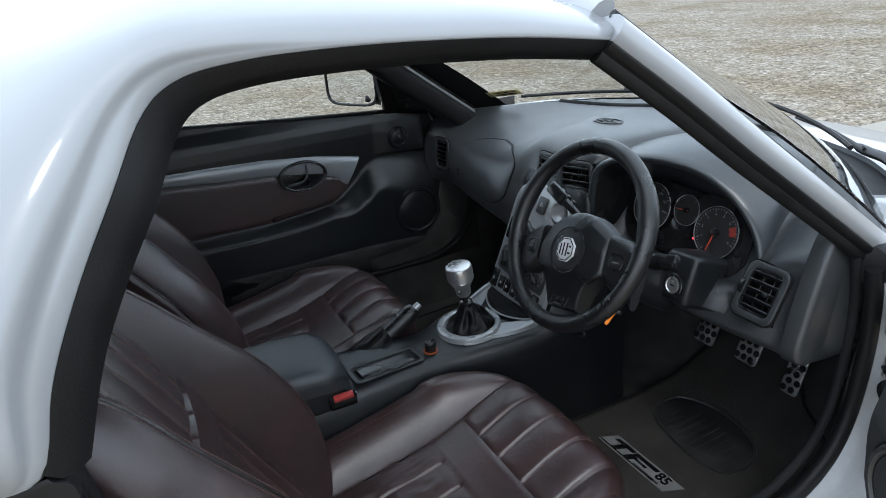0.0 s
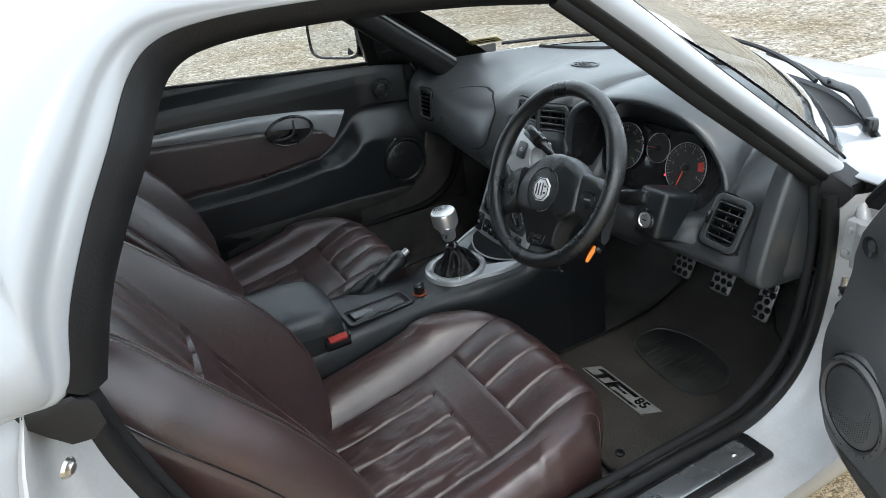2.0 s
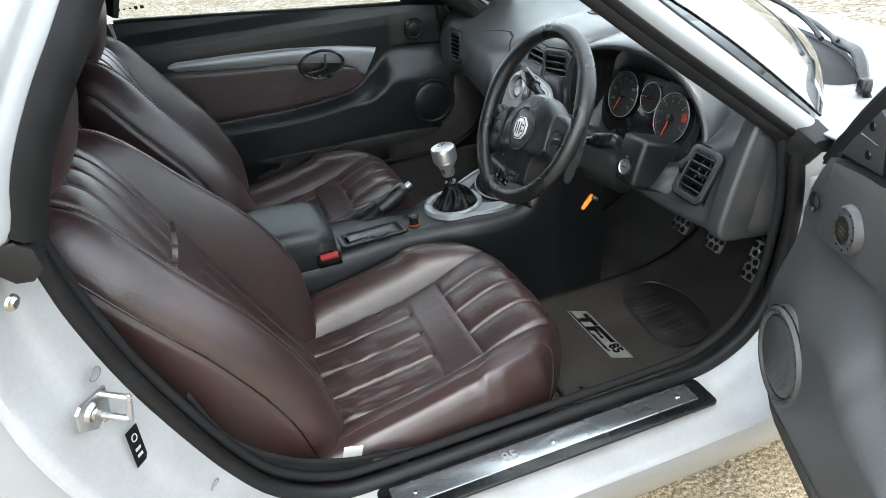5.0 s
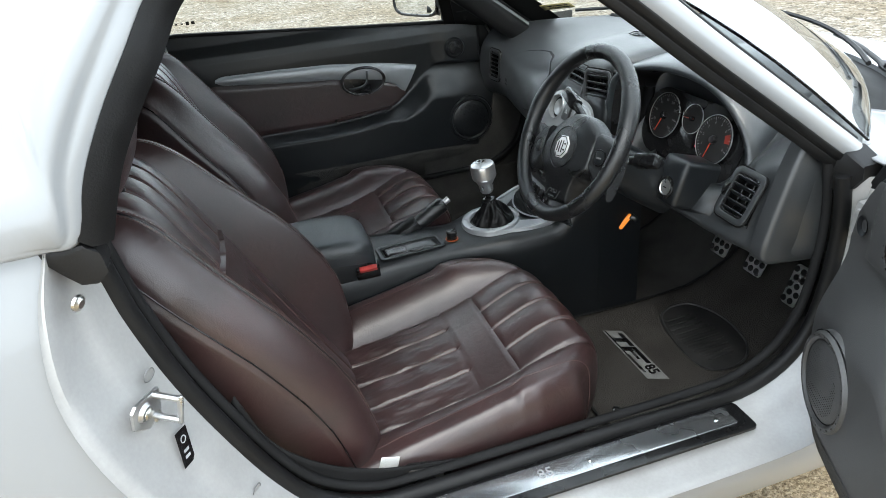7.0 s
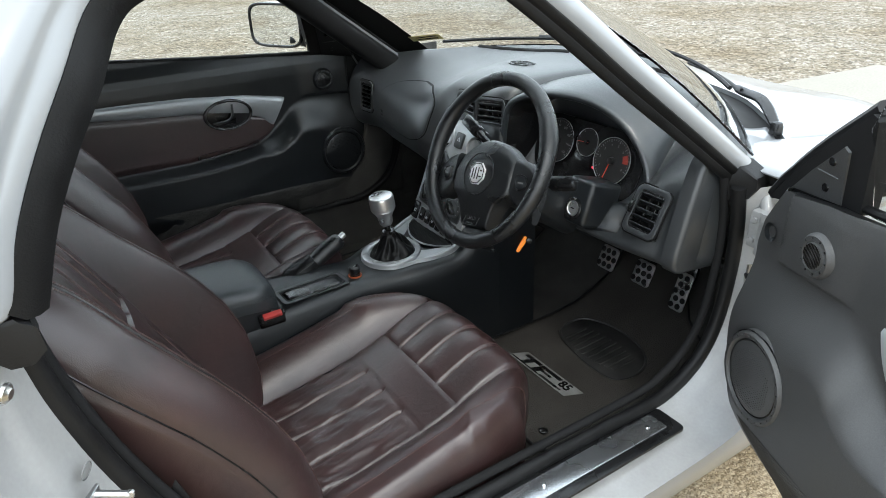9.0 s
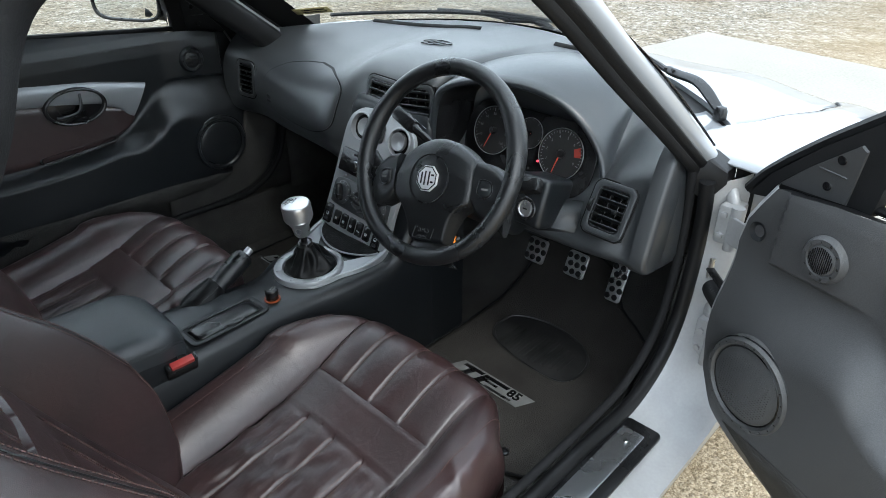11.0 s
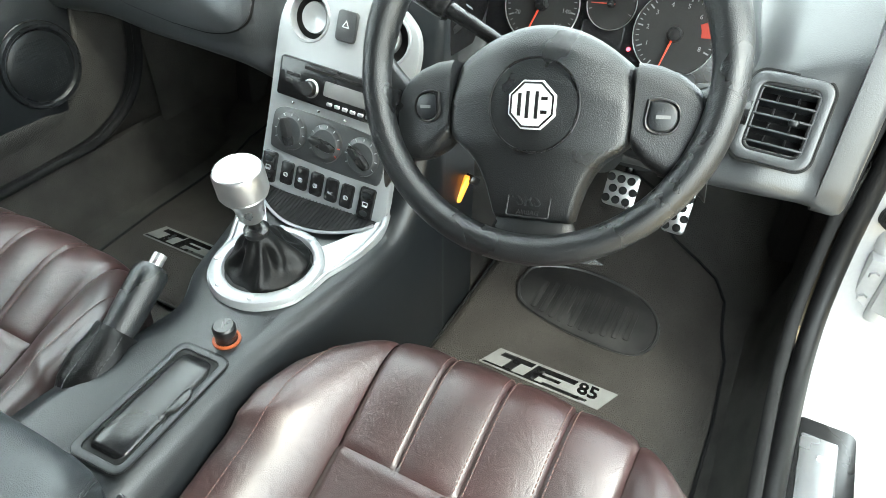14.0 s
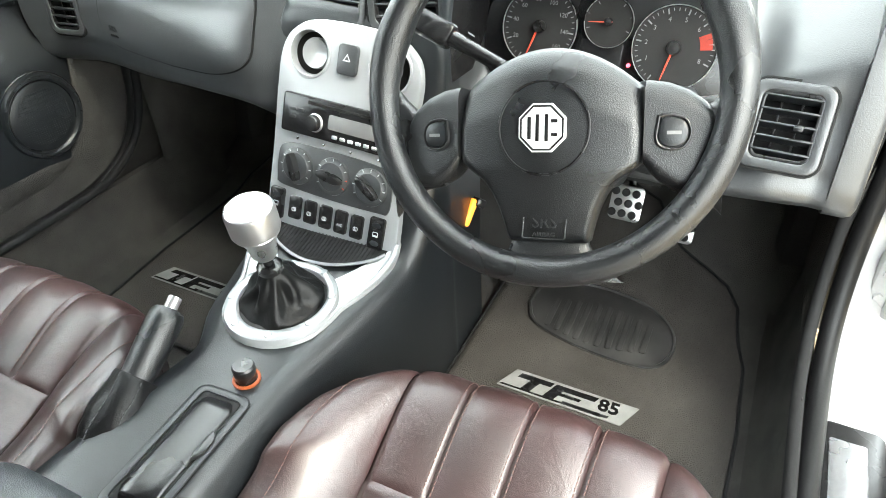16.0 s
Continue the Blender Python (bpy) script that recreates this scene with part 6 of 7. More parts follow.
    for x, y, w, h in ((-0.0115, 0.0, 0.0032, 0.020), (-0.0040, 0.0, 0.0032, 0.024), (0.0045, 0.0, 0.0032, 0.024), (0.0115, 0.006, 0.006, 0.0032), (0.0115, -0.006, 0.006, 0.0032)):
        part("badge_bar", rbox((w, h, 0.0008), 0.0002, bd @ P((x, y, 0.0042)), 1), SHINY_BLACK, bg)
    sr = HUB @ P((0.0, -0.090, 0.0156)) @ Matrix.Rotation(radians(-15), 4, "X")
    part("airbag_plate", slab(rounded(0.042, 0.026, 0.003), 0.0012, 0.0005, sr, rounded(0.0395, 0.0235, 0.002)), BLACK_LEATHER, pad)
    lettering("airbag_word", "SRS", 0.016, sr @ P((0, 0.003, 0.0004)), BLACK_LEATHER, pad, depth=0.0008)
    lettering("airbag_word", "AIRBAG", 0.0062, sr @ P((0, -0.0085, 0.0004)), BLACK_LEATHER, pad, depth=0.0008)
    part("boss", lathe([(0.05, -0.06), (0.055, -0.02), (0.04, -0.005)], 28, HUB), SHINY_BLACK, th)


steering_wheel()


def column():
    th = thing("steering_column", "black steering column shroud with stalks and ignition lock", "steering column", (0.25, -0.312, 0.72))
    m = basis((0.102, -0.312, 0.789), (0, -1, 0), WUP)
    rows = []
    for d, w, h, dz in ((-0.045, 0.048, 0.040, -0.004), (-0.10, 0.056, 0.046, -0.014), (-0.17, 0.062, 0.050, -0.026), (-0.26, 0.066, 0.052, -0.034)):
        rows.append([(w * math.copysign(abs(math.cos(a)) ** 0.5, math.cos(a)), dz + h * math.copysign(abs(math.sin(a)) ** 0.5, math.sin(a)), d) for a in [2 * math.pi * k / 32 for k in range(32)]])
    part("shroud", cap(grid(rows, around=True, m=m), nc=32), PAD_DARK, th, "black column shroud")
    # light stalk (towards the middle of the car) and wiper stalk
    a = m @ Vector((-0.05, 0.030, -0.062))
    b = m @ Vector((-0.175, 0.072, -0.055))
    mid = a.lerp(b, 0.55)
    st = part("light_stalk", tube([a, mid], [0.007, 0.009], 12), SHINY_BLACK, th, "black light stalk")
    mm = basis(mid.lerp(b, 0.5), (b - a), Vector((-1, 0, 0.8)))
    part("stalk_end", rbox(((b - mid).length, 0.024, 0.026), 0.006, mm), SHINY_BLACK, st)
    for k in range(3):
        part("symbol", rbox((0.007, 0.007, 0.0006), 0.0002, mm @ Matrix.Translation((-0.045 + 0.022 * k, 0.0, 0.0132)), 1), WHITE_INK, st)
    a, b = m @ Vector((0.05, -0.010, -0.075)), Vector((0.192, -0.482, 0.778))
    mid = a.lerp(b, 0.55)
    st = part("wiper_stalk", tube([a, mid], [0.007, 0.009], 12), SHINY_BLACK, th, "black wiper stalk")
    mm = basis(mid.lerp(b, 0.5), (b - a), Vector((-1, 0, 0.8)))
    part("stalk_end", rbox(((b - mid).length, 0.024, 0.026), 0.006, mm), SHINY_BLACK, st)
    k = basis((0.274, -0.396, 0.677), (0, -1, 0), (0.3, 0, 1))
    hs = part("lock_housing", rbox((0.074, 0.100, 0.11), 0.012, k @ Matrix.Translation((0.000, 0.016, -0.056)), 3), PAD_DARK, th, "black ignition housing")
    part("lock_surround", lathe([(0.0235, -0.004), (0.0235, 0.0015), (0.0215, 0.0028), (0.0170, 0.0020), (0.0165, -0.001)], 36, k), SHINY_BLACK, hs)
    part("lock_ring", lathe([(0.0160, -0.001), (0.0160, 0.0032), (0.0135, 0.0042), (0.0122, 0.0022), (0.0, 0.0022)], 36, k), ALU, hs, "bright ignition lock")
    part("key_slot", rbox((0.010, 0.0026, 0.002), 0.0005, k @ Matrix.Translation((0, 0, 0.0022)), 1), DIAL, hs)
    for j in range(5):
        a = radians(20 + 35 * j)
        part("lock_mark", rbox((0.003, 0.0010, 0.0004), 0, k @ Matrix.Rotation(a, 4, "Z") @ Matrix.Translation((0.0195, 0, 0.0026))), GREY_INK, hs)
    rows = []
    for y, z, x in ((-0.20, 0.612, 0.34), (-0.23, 0.60, 0.32), (-0.40, 0.60, 0.31), (-0.48, 0.61, 0.32)):
        rows.append([(x + 0.04, y, z + 0.08), (x, y, z + 0.03), (x + 0.01, y, z), (x + 0.08, y, z - 0.02), (x + 0.18, y, z - 0.02)])
    part("knee_panel", grid(rows), PAD_DARK, th, "black lower dash panel", solid=0.004)


column()


# ---- pedals, mats, lamp ----
def pedal(c, w, h, name, label, rows_n, cols, nrm):
    th = thing(name, label, "pedal", c, "pedals")
    n = Vector(nrm).normalized()
    m = basis(c, (0, -1, 0), Vector((0, 0, 1)) - n * n.z)
    pad = part("pad", slab(rounded(w, h, 0.009), 0.005, 0.002, m), ALU, th, "drilled alloy pad")
    for i in range(rows_n):
        for j in range(cols):
            x = (j - (cols - 1) / 2) * w / cols * 0.95 + (0.004 if i % 2 else -0.004)
            y = (i - (rows_n - 1) / 2) * h / (rows_n + 0.3)
            part("stud", lathe([(0.0075, 0.0052), (0.0075, 0.0062), (0.0055, 0.0085), (0.0, 0.0088)], 14, m @ Matrix.Translation((x, y, 0))), RUBBER, pad)
    top = Vector((0.70, c[1] + 0.01, 0.62))
    part("arm", tube(spline([Vector(c) - n * 0.004, Vector(c) - n * 0.03 + Vector((0.02, 0, 0.05)), top], 10), 0.008, 8), SHINY_BLACK, th, "black pedal arm")
    return th


pedal((0.588, -0.222, 0.388), 0.058, 0.064, "clutch_pedal", "alloy clutch pedal with rubber studs", 3, 3, (-1, 0, 0.45))
pedal((0.598, -0.336, 0.388), 0.058, 0.064, "brake_pedal", "alloy brake pedal with rubber studs", 3, 3, (-1, 0, 0.45))
pedal((0.622, -0.440, 0.372), 0.042, 0.100, "accelerator_pedal", "tall alloy accelerator pedal with rubber studs", 5, 2, (-1, 0, 0.35))


def foot_lamp():
    m = basis((0.356, -0.1290, 0.462), (0.45, -0.10, 0.6), (0.7, -0.5, -0.2))
    th = thing("footwell_lamp", "small amber footwell lamp, lit", "lamp", (0.362, -0.13, 0.47))
    part("lens", rbox((0.046, 0.012, 0.022), 0.004, m), LAMP_GLOW, th, "lit amber lens")
    part("holder", rbox((0.014, 0.018, 0.030), 0.003, m @ Matrix.Translation((0.020, 0.010, 0.0))), SHINY_BLACK, th)


foot_lamp()


def floor_mat(s, label):
    """s: -1 the driver's side."""
    z0 = 0.216
    th = thing("floor_mat", label, "floor mat", (0.3, s * 0.36, z0 - 0.01), "floor mats")
    if s < 0:
        edge = [(0.08, -0.145), (0.08, -0.52), (0.10, -0.565), (0.15, -0.595), (0.30, -0.598), (0.443, -0.592), (0.50, -0.577), (0.575, -0.565), (0.615, -0.54), (0.64, -0.50), (0.667, -0.443), (0.73, -0.38), (0.75, -0.30), (0.75, -0.145)]
    else:
        edge = [(0.09, 0.165), (0.09, 0.54), (0.30, 0.56), (0.60, 0.56), (0.70, 0.52), (0.70, 0.17)]

    def lift(x, y):
        return floor_z(x) + z0 - 0.205 + 0.003 * noise.noise(Vector((x * 5, y * 5, 1.0)))
    dense = []
    for a, b in zip(edge, edge[1:] + edge[:1]):
        for t in np.linspace(0, 1, 10, endpoint=False):
            dense.append((a[0] + (b[0] - a[0]) * t, a[1] + (b[1] - a[1]) * t))
    cx = np.mean(np.array(dense), axis=0)
    rows = [[(cx[0] + (x - cx[0]) * k, cx[1] + (y - cx[1]) * k, 0.0) for x, y in dense] for k in np.linspace(0.02, 1, 20)]
    rows = [[(x, y, lift(x, y)) for x, y, z in r] for r in rows]
    bm = grid(rows, around=True)
    part("carpet", bm, MAT_CLOTH, th, "charcoal carpet", solid=-0.006)
    part("bound_edge", tube([(x, y, lift(x, y) + 0.002) for x, y in dense], 0.0028, 6, closed=True), WEBBING, th, "black bound edge")
    # woven patch with bar shapes and a figure
    px = 0.265 if s < 0 else 0.236
    m = basis((px, s * 0.343 if s < 0 else 0.40, lift(px, s * 0.40) + 0.001), (0, -1, 0), (1, 0, 0))
    pt = part("patch", slab([(-0.112, -0.022), (0.092, -0.022), (0.112, 0.022), (-0.092, 0.022)], 0.002, 0.0006, m), PATCH_GREY, th, "pale woven patch")
    part("patch_border", slab([(-0.108, -0.0195), (0.060, -0.0195), (0.063, -0.016), (-0.105, -0.016)], 0.0008, 0.0002, m @ Matrix.Translation((0, 0, 0.0016))), SHINY_BLACK, pt)
    sl = 0.45
    def bar(x0, x1, y0, y1):
        return slab([(x0 + sl * y0, y0), (x1 + sl * y0, y0), (x1 + sl * y1, y1), (x0 + sl * y1, y1)], 0.001, 0.0002, m @ Matrix.Translation((0, 0, 0.0017)))
    for q in ((-0.088, -0.032, 0.006, 0.016), (-0.066, -0.050, -0.016, 0.006), (-0.028, 0.042, 0.006, 0.016), (-0.028, -0.010, -0.016, 0.006), (-0.010, 0.024, -0.005, 0.001), (0.004, 0.078, -0.018, -0.013)):
        part("patch_bar", bar(*q), SHINY_BLACK, pt)
    lettering("figure", "85", 0.034, m @ Matrix.Translation((0.068, 0.004, 0.0022)), SHINY_BLACK, pt, depth=0.0003, bold=0.03)
    if s < 0:
        # moulded heel pad
        hx, hy = 0.452, -0.345
        tilt = math.atan2(lift(hx + 0.05, hy) - lift(hx - 0.05, hy), 0.1)
        m = basis((hx, hy, lift(hx, hy) + 0.002), (0, -1, 0), (math.cos(tilt), 0, math.sin(tilt)))
        ol = spline([(-0.125, 0.0), (-0.115, 0.045), (-0.06, 0.070), (0.0, 0.074), (0.07, 0.060), (0.115, 0.025), (0.125, -0.02), (0.105, -0.055), (0.05, -0.062), (-0.03, -0.055), (-0.10, -0.035), (-0.125, 0.0)], 60)[:-1] * np.array([1.06, 1.22])
        hp = part("heel_pad", slab([tuple(q) for q in ol], 0.003, 0.0015, m), HEEL, th, "black moulded heel pad")
        part("pad_rim", tube([m @ Vector((x, y, 0.003)) for x, y in ol], 0.0035, 6, closed=True), HEEL, hp)
        for k in range(10):
            x = -0.085 + 0.019 * k
            part("pad_rib", slab(rounded(0.011, 0.075 + 0.03 * math.sin(k / 9 * math.pi), 0.005), 0.003, 0.001, m @ Matrix.Translation((x, -0.008, 0.002))), HEEL, hp)
        part("mat_clip", lathe([(0.010, 0.0), (0.010, 0.004), (0.006, 0.005), (0.005, 0.002), (0.0, 0.002)], 18, Matrix.Translation((0.125, -0.50, lift(0.125, -0.5) + 0.002))), SHINY_BLACK, th)


floor_mat(-1, "charcoal driver's floor mat with heel pad and woven patch")
floor_mat(1, "charcoal passenger floor mat with a woven patch")


# ---- doors ----
PIVOT = Vector((0.39, -0.748, 0))
SWING = Matrix.Translation(PIVOT) @ Matrix.Rotation(radians(65.0), 4, "Z") @ Matrix.Translation(-PIVOT)


def smooth01(t):
    t = min(1.0, max(0.0, t))
    return t * t * (3 - 2 * t)


LEDGE = spline([(-0.7, 0.575), (-0.45, 0.580), (-0.25, 0.580), (-0.10, 0.592), (-0.02, 0.612), (0.045, 0.668), (0.085, 0.706), (0.13, 0.722), (0.2, 0.720), (0.3, 0.712), (0.4, 0.705)], 120)


def ledge(x):
    return float(np.interp(x, LEDGE[:, 0], LEDGE[:, 1]))


def card_d(x, z):
    """Half width of the door card at a place: belt, upper panel, ledge and lower bulge."""
    d = float(np.interp(z, [0.30, 0.38, 0.45, 0.60, 0.72, 0.80, 0.83, 0.85, 0.865, 0.88, 0.92], [0.735, 0.725, 0.720, 0.722, 0.721, 0.720, 0.722, 0.7265, 0.7335, 0.742, 0.75]))
    slope = (ledge(x + 0.01) - ledge(x - 0.01)) / 0.02
    rise = float(np.interp(x, [-0.05, 0.05, 0.20], [0.030, 0.075, 0.13]))
    d -= 0.010 * smooth01((z - ledge(x) - 0.002) / 0.008) * smooth01((0.292 - x) / 0.007) * smooth01((x - 0.11) / 0.07)
    low = smooth01((ledge(x) - z) / rise / math.sqrt(1 + 0.5 * slope * slope)) * (0.30 + 0.70 * smooth01((z - 0.34) / 0.10))
    d -= low * float(np.interp(x, [-0.6, -0.2, 0.05, 0.2, 0.35], [0.040, 0.050, 0.052, 0.050, 0.030]))
    return d


def belt_z(x):
    return float(np.interp(x, [-0.65, -0.47, -0.14, 0.21, 0.37], [0.918, 0.903, 0.875, 0.849, 0.822]))


def front_x(z):
    return float(np.interp(z, [0.29, 0.33, 0.38, 0.45, 0.52, 0.60, 0.70, 0.80, 0.85, 0.95], [0.02, 0.12, 0.22, 0.295, 0.335, 0.35, 0.352, 0.358, 0.35, 0.30]))


def rear_x(z):
    return float(np.interp(z, [0.29, 0.35, 0.42, 0.52, 0.65, 0.80, 0.92], [-0.44, -0.52, -0.575, -0.62, -0.665, -0.69, -0.695]))


def door(s, label, name, turn):
    base = turn @ Vector((-0.1, s * 0.75, 0.3))
    th = thing(name, label, "car door", tuple(base), "car doors")
    T = turn

    def W(x, d, z):
        return T @ Vector((x, s * d, z))
    rows = []
    for u in np.linspace(0, 1, 181):
        row = []
        for v in np.linspace(0, 1, 177):
            zz = 0.30 + u * 0.62
            x = rear_x(zz) + (front_x(zz) - rear_x(zz)) * v
            z = 0.30 + u * (belt_z(x) - 0.30)
            row.append((x, card_d(x, z), z))
        rows.append(row)
    # one trim plastic: the passenger's card is coloured as shaded, the driver's as lit
    part("door_card", grid([[W(*q) for q in r] for r in rows]), PAD_DARK if s > 0 else DOOR_LIT_GREY, th, "grained plastic door trim")
    # shell: outer skin and edge, joined to the card's border
    skin = []
    for r in rows[::10]:
        skin.append([W(x + (0.02 if x > 0.1 else -0.012), skin_y(x, z) - 0.004, z - (0.02 if z < 0.4 else 0) - 0.024 * smooth01((z - belt_z(x) + 0.06) / 0.06)) for x, d, z in r[::8]])
    part("outer_skin", grid(skin), PAINT, th)
    border = [r[-1] for r in rows][::-1] + rows[0][::-1] + [r[0] for r in rows]
    part("top_edge", grid([[W(x, d + 0.001, z), W(x, (d + skin_y(x, z)) / 2, z - 0.006), W(x + (0.02 if x > 0.1 else 0.0), skin_y(x, z) - 0.004, z - 0.023)] for x, d, z in rows[-1]]), RUBBER, th, "black capping along the top")
    band = [[W(x, d + 0.002, z), W(x + (0.012 if x > 0.1 else -0.006), d + 0.012, z - (0.008 if z < 0.4 else 0)), W(x + (0.02 if x > 0.1 else -0.012), skin_y(x, z) - 0.004, z - (0.02 if z < 0.4 else 0))] for x, d, z in border]
    part("door_edge", grid(band), JAMB, th, "white painted door edge")
    # soft belt strip and glass
    part("belt_strip", tube([W(x, 0.752, belt_z(x) + 0.002) for x in np.linspace(-0.69, 0.24, 30)], 0.007, 8), RUBBER, th, "black glass wiper strip")
    gl = []
    for u in close_ends(8):
        z0 = lambda x: belt_z(x) - 0.01
        row = []
        for v in close_ends(14):
            x0, x1 = -0.69 + 0.09 * u, 0.180 - 0.03 * min(1.0, u / 0.48) - 0.415 * max(0.0, u - 0.48)
            x = x0 + (x1 - x0) * v
            row.append(W(x, 0.765 - 0.13 * u ** 1.2 - 0.03 * u * v, z0(x) + u * (1.165 - z0(x))))
        gl.append(row)
    g = part("window", grid(gl), GLASS, th, "clear frameless side glass", solid=0.004)
    g.visible_shadow = False
    if s > 0:
        for k, (w, h) in enumerate(((0.008, 0.009), (0.006, 0.004), (0.006, 0.004), (0.009, 0.010), (0.010, 0.009))):
            part("etched_mark", rbox((w, 0.0012, h), 0.0003, Matrix.Translation((-0.666 + 0.016 * k, 0.7405, 0.954)), 1), SHINY_BLACK, g, "small etched mark")
    # sail panel at the front of the glass
    tri = [(0.385, 0.79), (0.352, 0.838), (0.265, 0.915), (0.156, 0.998), (0.142, 0.992), (0.176, 0.87), (0.184, 0.842)]
    lean = lambda z: 0.045 * max(0.0, (z - 0.845) / 0.155)
    rows_s = [[W(x, d - lean(z), z) for x, z in tri] for d in (0.775, 0.745)]
    bm = cap(grid(rows_s, around=True), nc=7)
    sp = part("sail_panel", bm, CARD_BLACK, th, "black mirror corner panel")
    inset = [(0.335, 0.828), (0.285, 0.876), (0.205, 0.940), (0.196, 0.934), (0.210, 0.88), (0.220, 0.842)]
    # inner face repeats the lit or shaded trim colour of its door
    part("sail_inset", cap(grid([[W(x, 0.746 - lean(z), z) for x, z in inset], [W(x + (0.25 - x) * 0.04, 0.7425 - lean(z), z + (0.87 - z) * 0.04) for x, z in inset]], around=True), nc=6), DOOR_LIT_GREY if s < 0 else PAD_DARK, sp, "grey inner face")
    part("sail_slot", rbox((0.045, 0.003, 0.0025), 0.001, (T if s < 0 else Matrix.Identity(4)) @ Matrix.Translation((0.245, s * (0.742 - lean(0.884)), 0.884)), 1), PAD, sp)
    for q in ((0.252, 0.860), (0.232, 0.908)):
        part("screw_cap", lathe([(0.0, 0.002), (0.006, 0.002), (0.007, 0.0)], 12, Matrix.Translation(W(q[0], 0.742 - lean(q[1]), q[1])) @ (T @ Vector((0, -s, 0)) - T @ Vector((0, 0, 0))).to_track_quat("Z", "Y").to_matrix().to_4x4()), SHINY_BLACK, sp)
    part("sail_seal", tube([W(x, 0.762 - lean(z), z) for x, z in spline([(0.40, 0.79), (0.362, 0.84), (0.272, 0.918), (0.156, 1.006)], 14)], 0.010, 8), RUBBER, th, "black rubber seal")

    def patch(q, lift, name, mat, label=""):
        """A panel laid on the card: q is an outline in x, z."""
        c = np.mean(np.array(q), axis=0)
        rws = []
        for k in np.linspace(1.0, 0.02, 9):
            rws.append([W(c[0] + (x - c[0]) * k, card_d(c[0] + (x - c[0]) * k, c[1] + (z - c[1]) * k) - lift * (1.0 if k < 0.99 else 0.2), c[1] + (z - c[1]) * k) for x, z in q])
        return part(name, grid(rws, around=True), mat, th, label, smooth=50)
    # silver strip, thin at the rear and full at the front
    low, top = [], []
    for x in np.linspace(-0.580, 0.066, 50):
        f = (x + 0.580) / 0.646
        mid = np.interp(f, [0, 0.25, 0.55, 0.8, 1], [0.777, 0.766, 0.753, 0.730, 0.702])
        hw = np.interp(f, [0, 0.03, 0.3, 0.6, 0.85, 0.97, 1.0], [0.004, 0.014, 0.022, 0.026, 0.032, 0.034, 0.033])
        top.append((x, mid + hw))
        low.append((x - 0.05 * smooth01((f - 0.85) / 0.15), mid - hw * (1 + 0.5 * smooth01((f - 0.8) / 0.2))))
    rws = []
    for (xa, za), (xb, zb) in zip(top, low):
        rws.append([W(xa, card_d(xa, za), za)] + [W(xa + (xb - xa) * k, card_d(xa, za) - 0.010 * math.sin(math.pi * (0.15 + 0.7 * k)), za + (zb - za) * k) for k in np.linspace(0.05, 0.95, 8)] + [W(xb, card_d(xb, zb), zb)])
    part("silver_strip", grid(rws), SILVER, th, "silver painted trim strip", smooth=60)
    # leather insert under the strip
    rws = []
    for k in np.linspace(0, 1, 22):
        row = []
        for j in np.linspace(0, 1, 80):
            x = -0.60 + 0.62 * j
            zt, zb = np.interp((x + 0.580) / 0.646, [0, 0.25, 0.55, 0.8, 1], [0.762, 0.746, 0.729, 0.697, 0.66]), ledge(x) + 0.004
            edge = min(k, 1 - k, j * 5, (1 - j) * 5)
            row.append(W(x, card_d(x, zb + (zt - zb) * k) - 0.0065 * smooth01(edge / 0.09 + 0.1), zb + (zt - zb) * k))
        rws.append(row)
    part("leather_insert", grid(rws), LEATHER, th, "oxblood leather door insert", smooth=60)
    # inner handle in an oval bowl
    out = T @ Vector((0, -s, 0)) - T @ Vector((0, 0, 0))
    fwd = T @ Vector((1, 0, 0)) - T @ Vector((0, 0, 0))
    rt = fwd * (1 if s > 0 else -1)
    mh = basis(W(-0.122, 0.722, 0.712), rt, (0, 0, 1))
    if mh.col[2].to_3d().dot(out) < 0:
        mh = basis(W(-0.122, 0.722, 0.712), -rt, (0, 0, 1))
    bowl = part("handle_bowl", slab(oval(0.150, 0.094, 40), 0.020, 0.004, mh, oval(0.132, 0.078, 40)), SHINY_BLACK, th, "black oval handle bowl")
    part("bowl_floor", slab(oval(0.134, 0.080, 40), 0.008, 0.001, mh), SHINY_BLACK, bowl)
    part("lever", tube([mh @ Vector(q) for q in spline([(0.016, 0.030, 0.012), (0.012, 0.004, 0.018), (0.0, -0.014, 0.020), (-0.03, -0.020, 0.018), (-0.048, -0.022, 0.012)], 20)], [0.004 + 0.003 * k / 19 for k in range(20)], 10, flat=0.7), PAD, bowl, "dark grey release lever")
    # pull pocket cut behind the ledge
    mp = basis(W(-0.135, card_d(-0.135, 0.597) - 0.001, 0.600), rt if mh.col[0].to_3d().dot(rt) > 0 else -rt, (0, 0, 1))
    part("pull_pocket", slab(rounded(0.20, 0.020, 0.009), 0.006, 0.003, mp @ Matrix.Rotation(radians(5 if s > 0 else -5), 4, "Z"), rounded(0.185, 0.010, 0.005)), SHINY_BLACK, th, "black recessed door pull")
    # speaker grille and tweeter, in the card's lit or shaded colour
    ms = basis(W(0.230, card_d(0.230, 0.535) - 0.001, 0.535), mh.col[0].to_3d(), (0, 0, 1))
    sp = part("speaker_grille", lathe([(0.0, 0.010), (0.055, 0.009), (0.063, 0.005), (0.066, 0.004), (0.070, 0.009), (0.076, 0.009), (0.080, 0.002), (0.082, -0.015)], 56, ms), (PAD_DARK if s > 0 else DOOR_LIT_GREY), th, "round speaker grille")
    bm = bmesh.new()
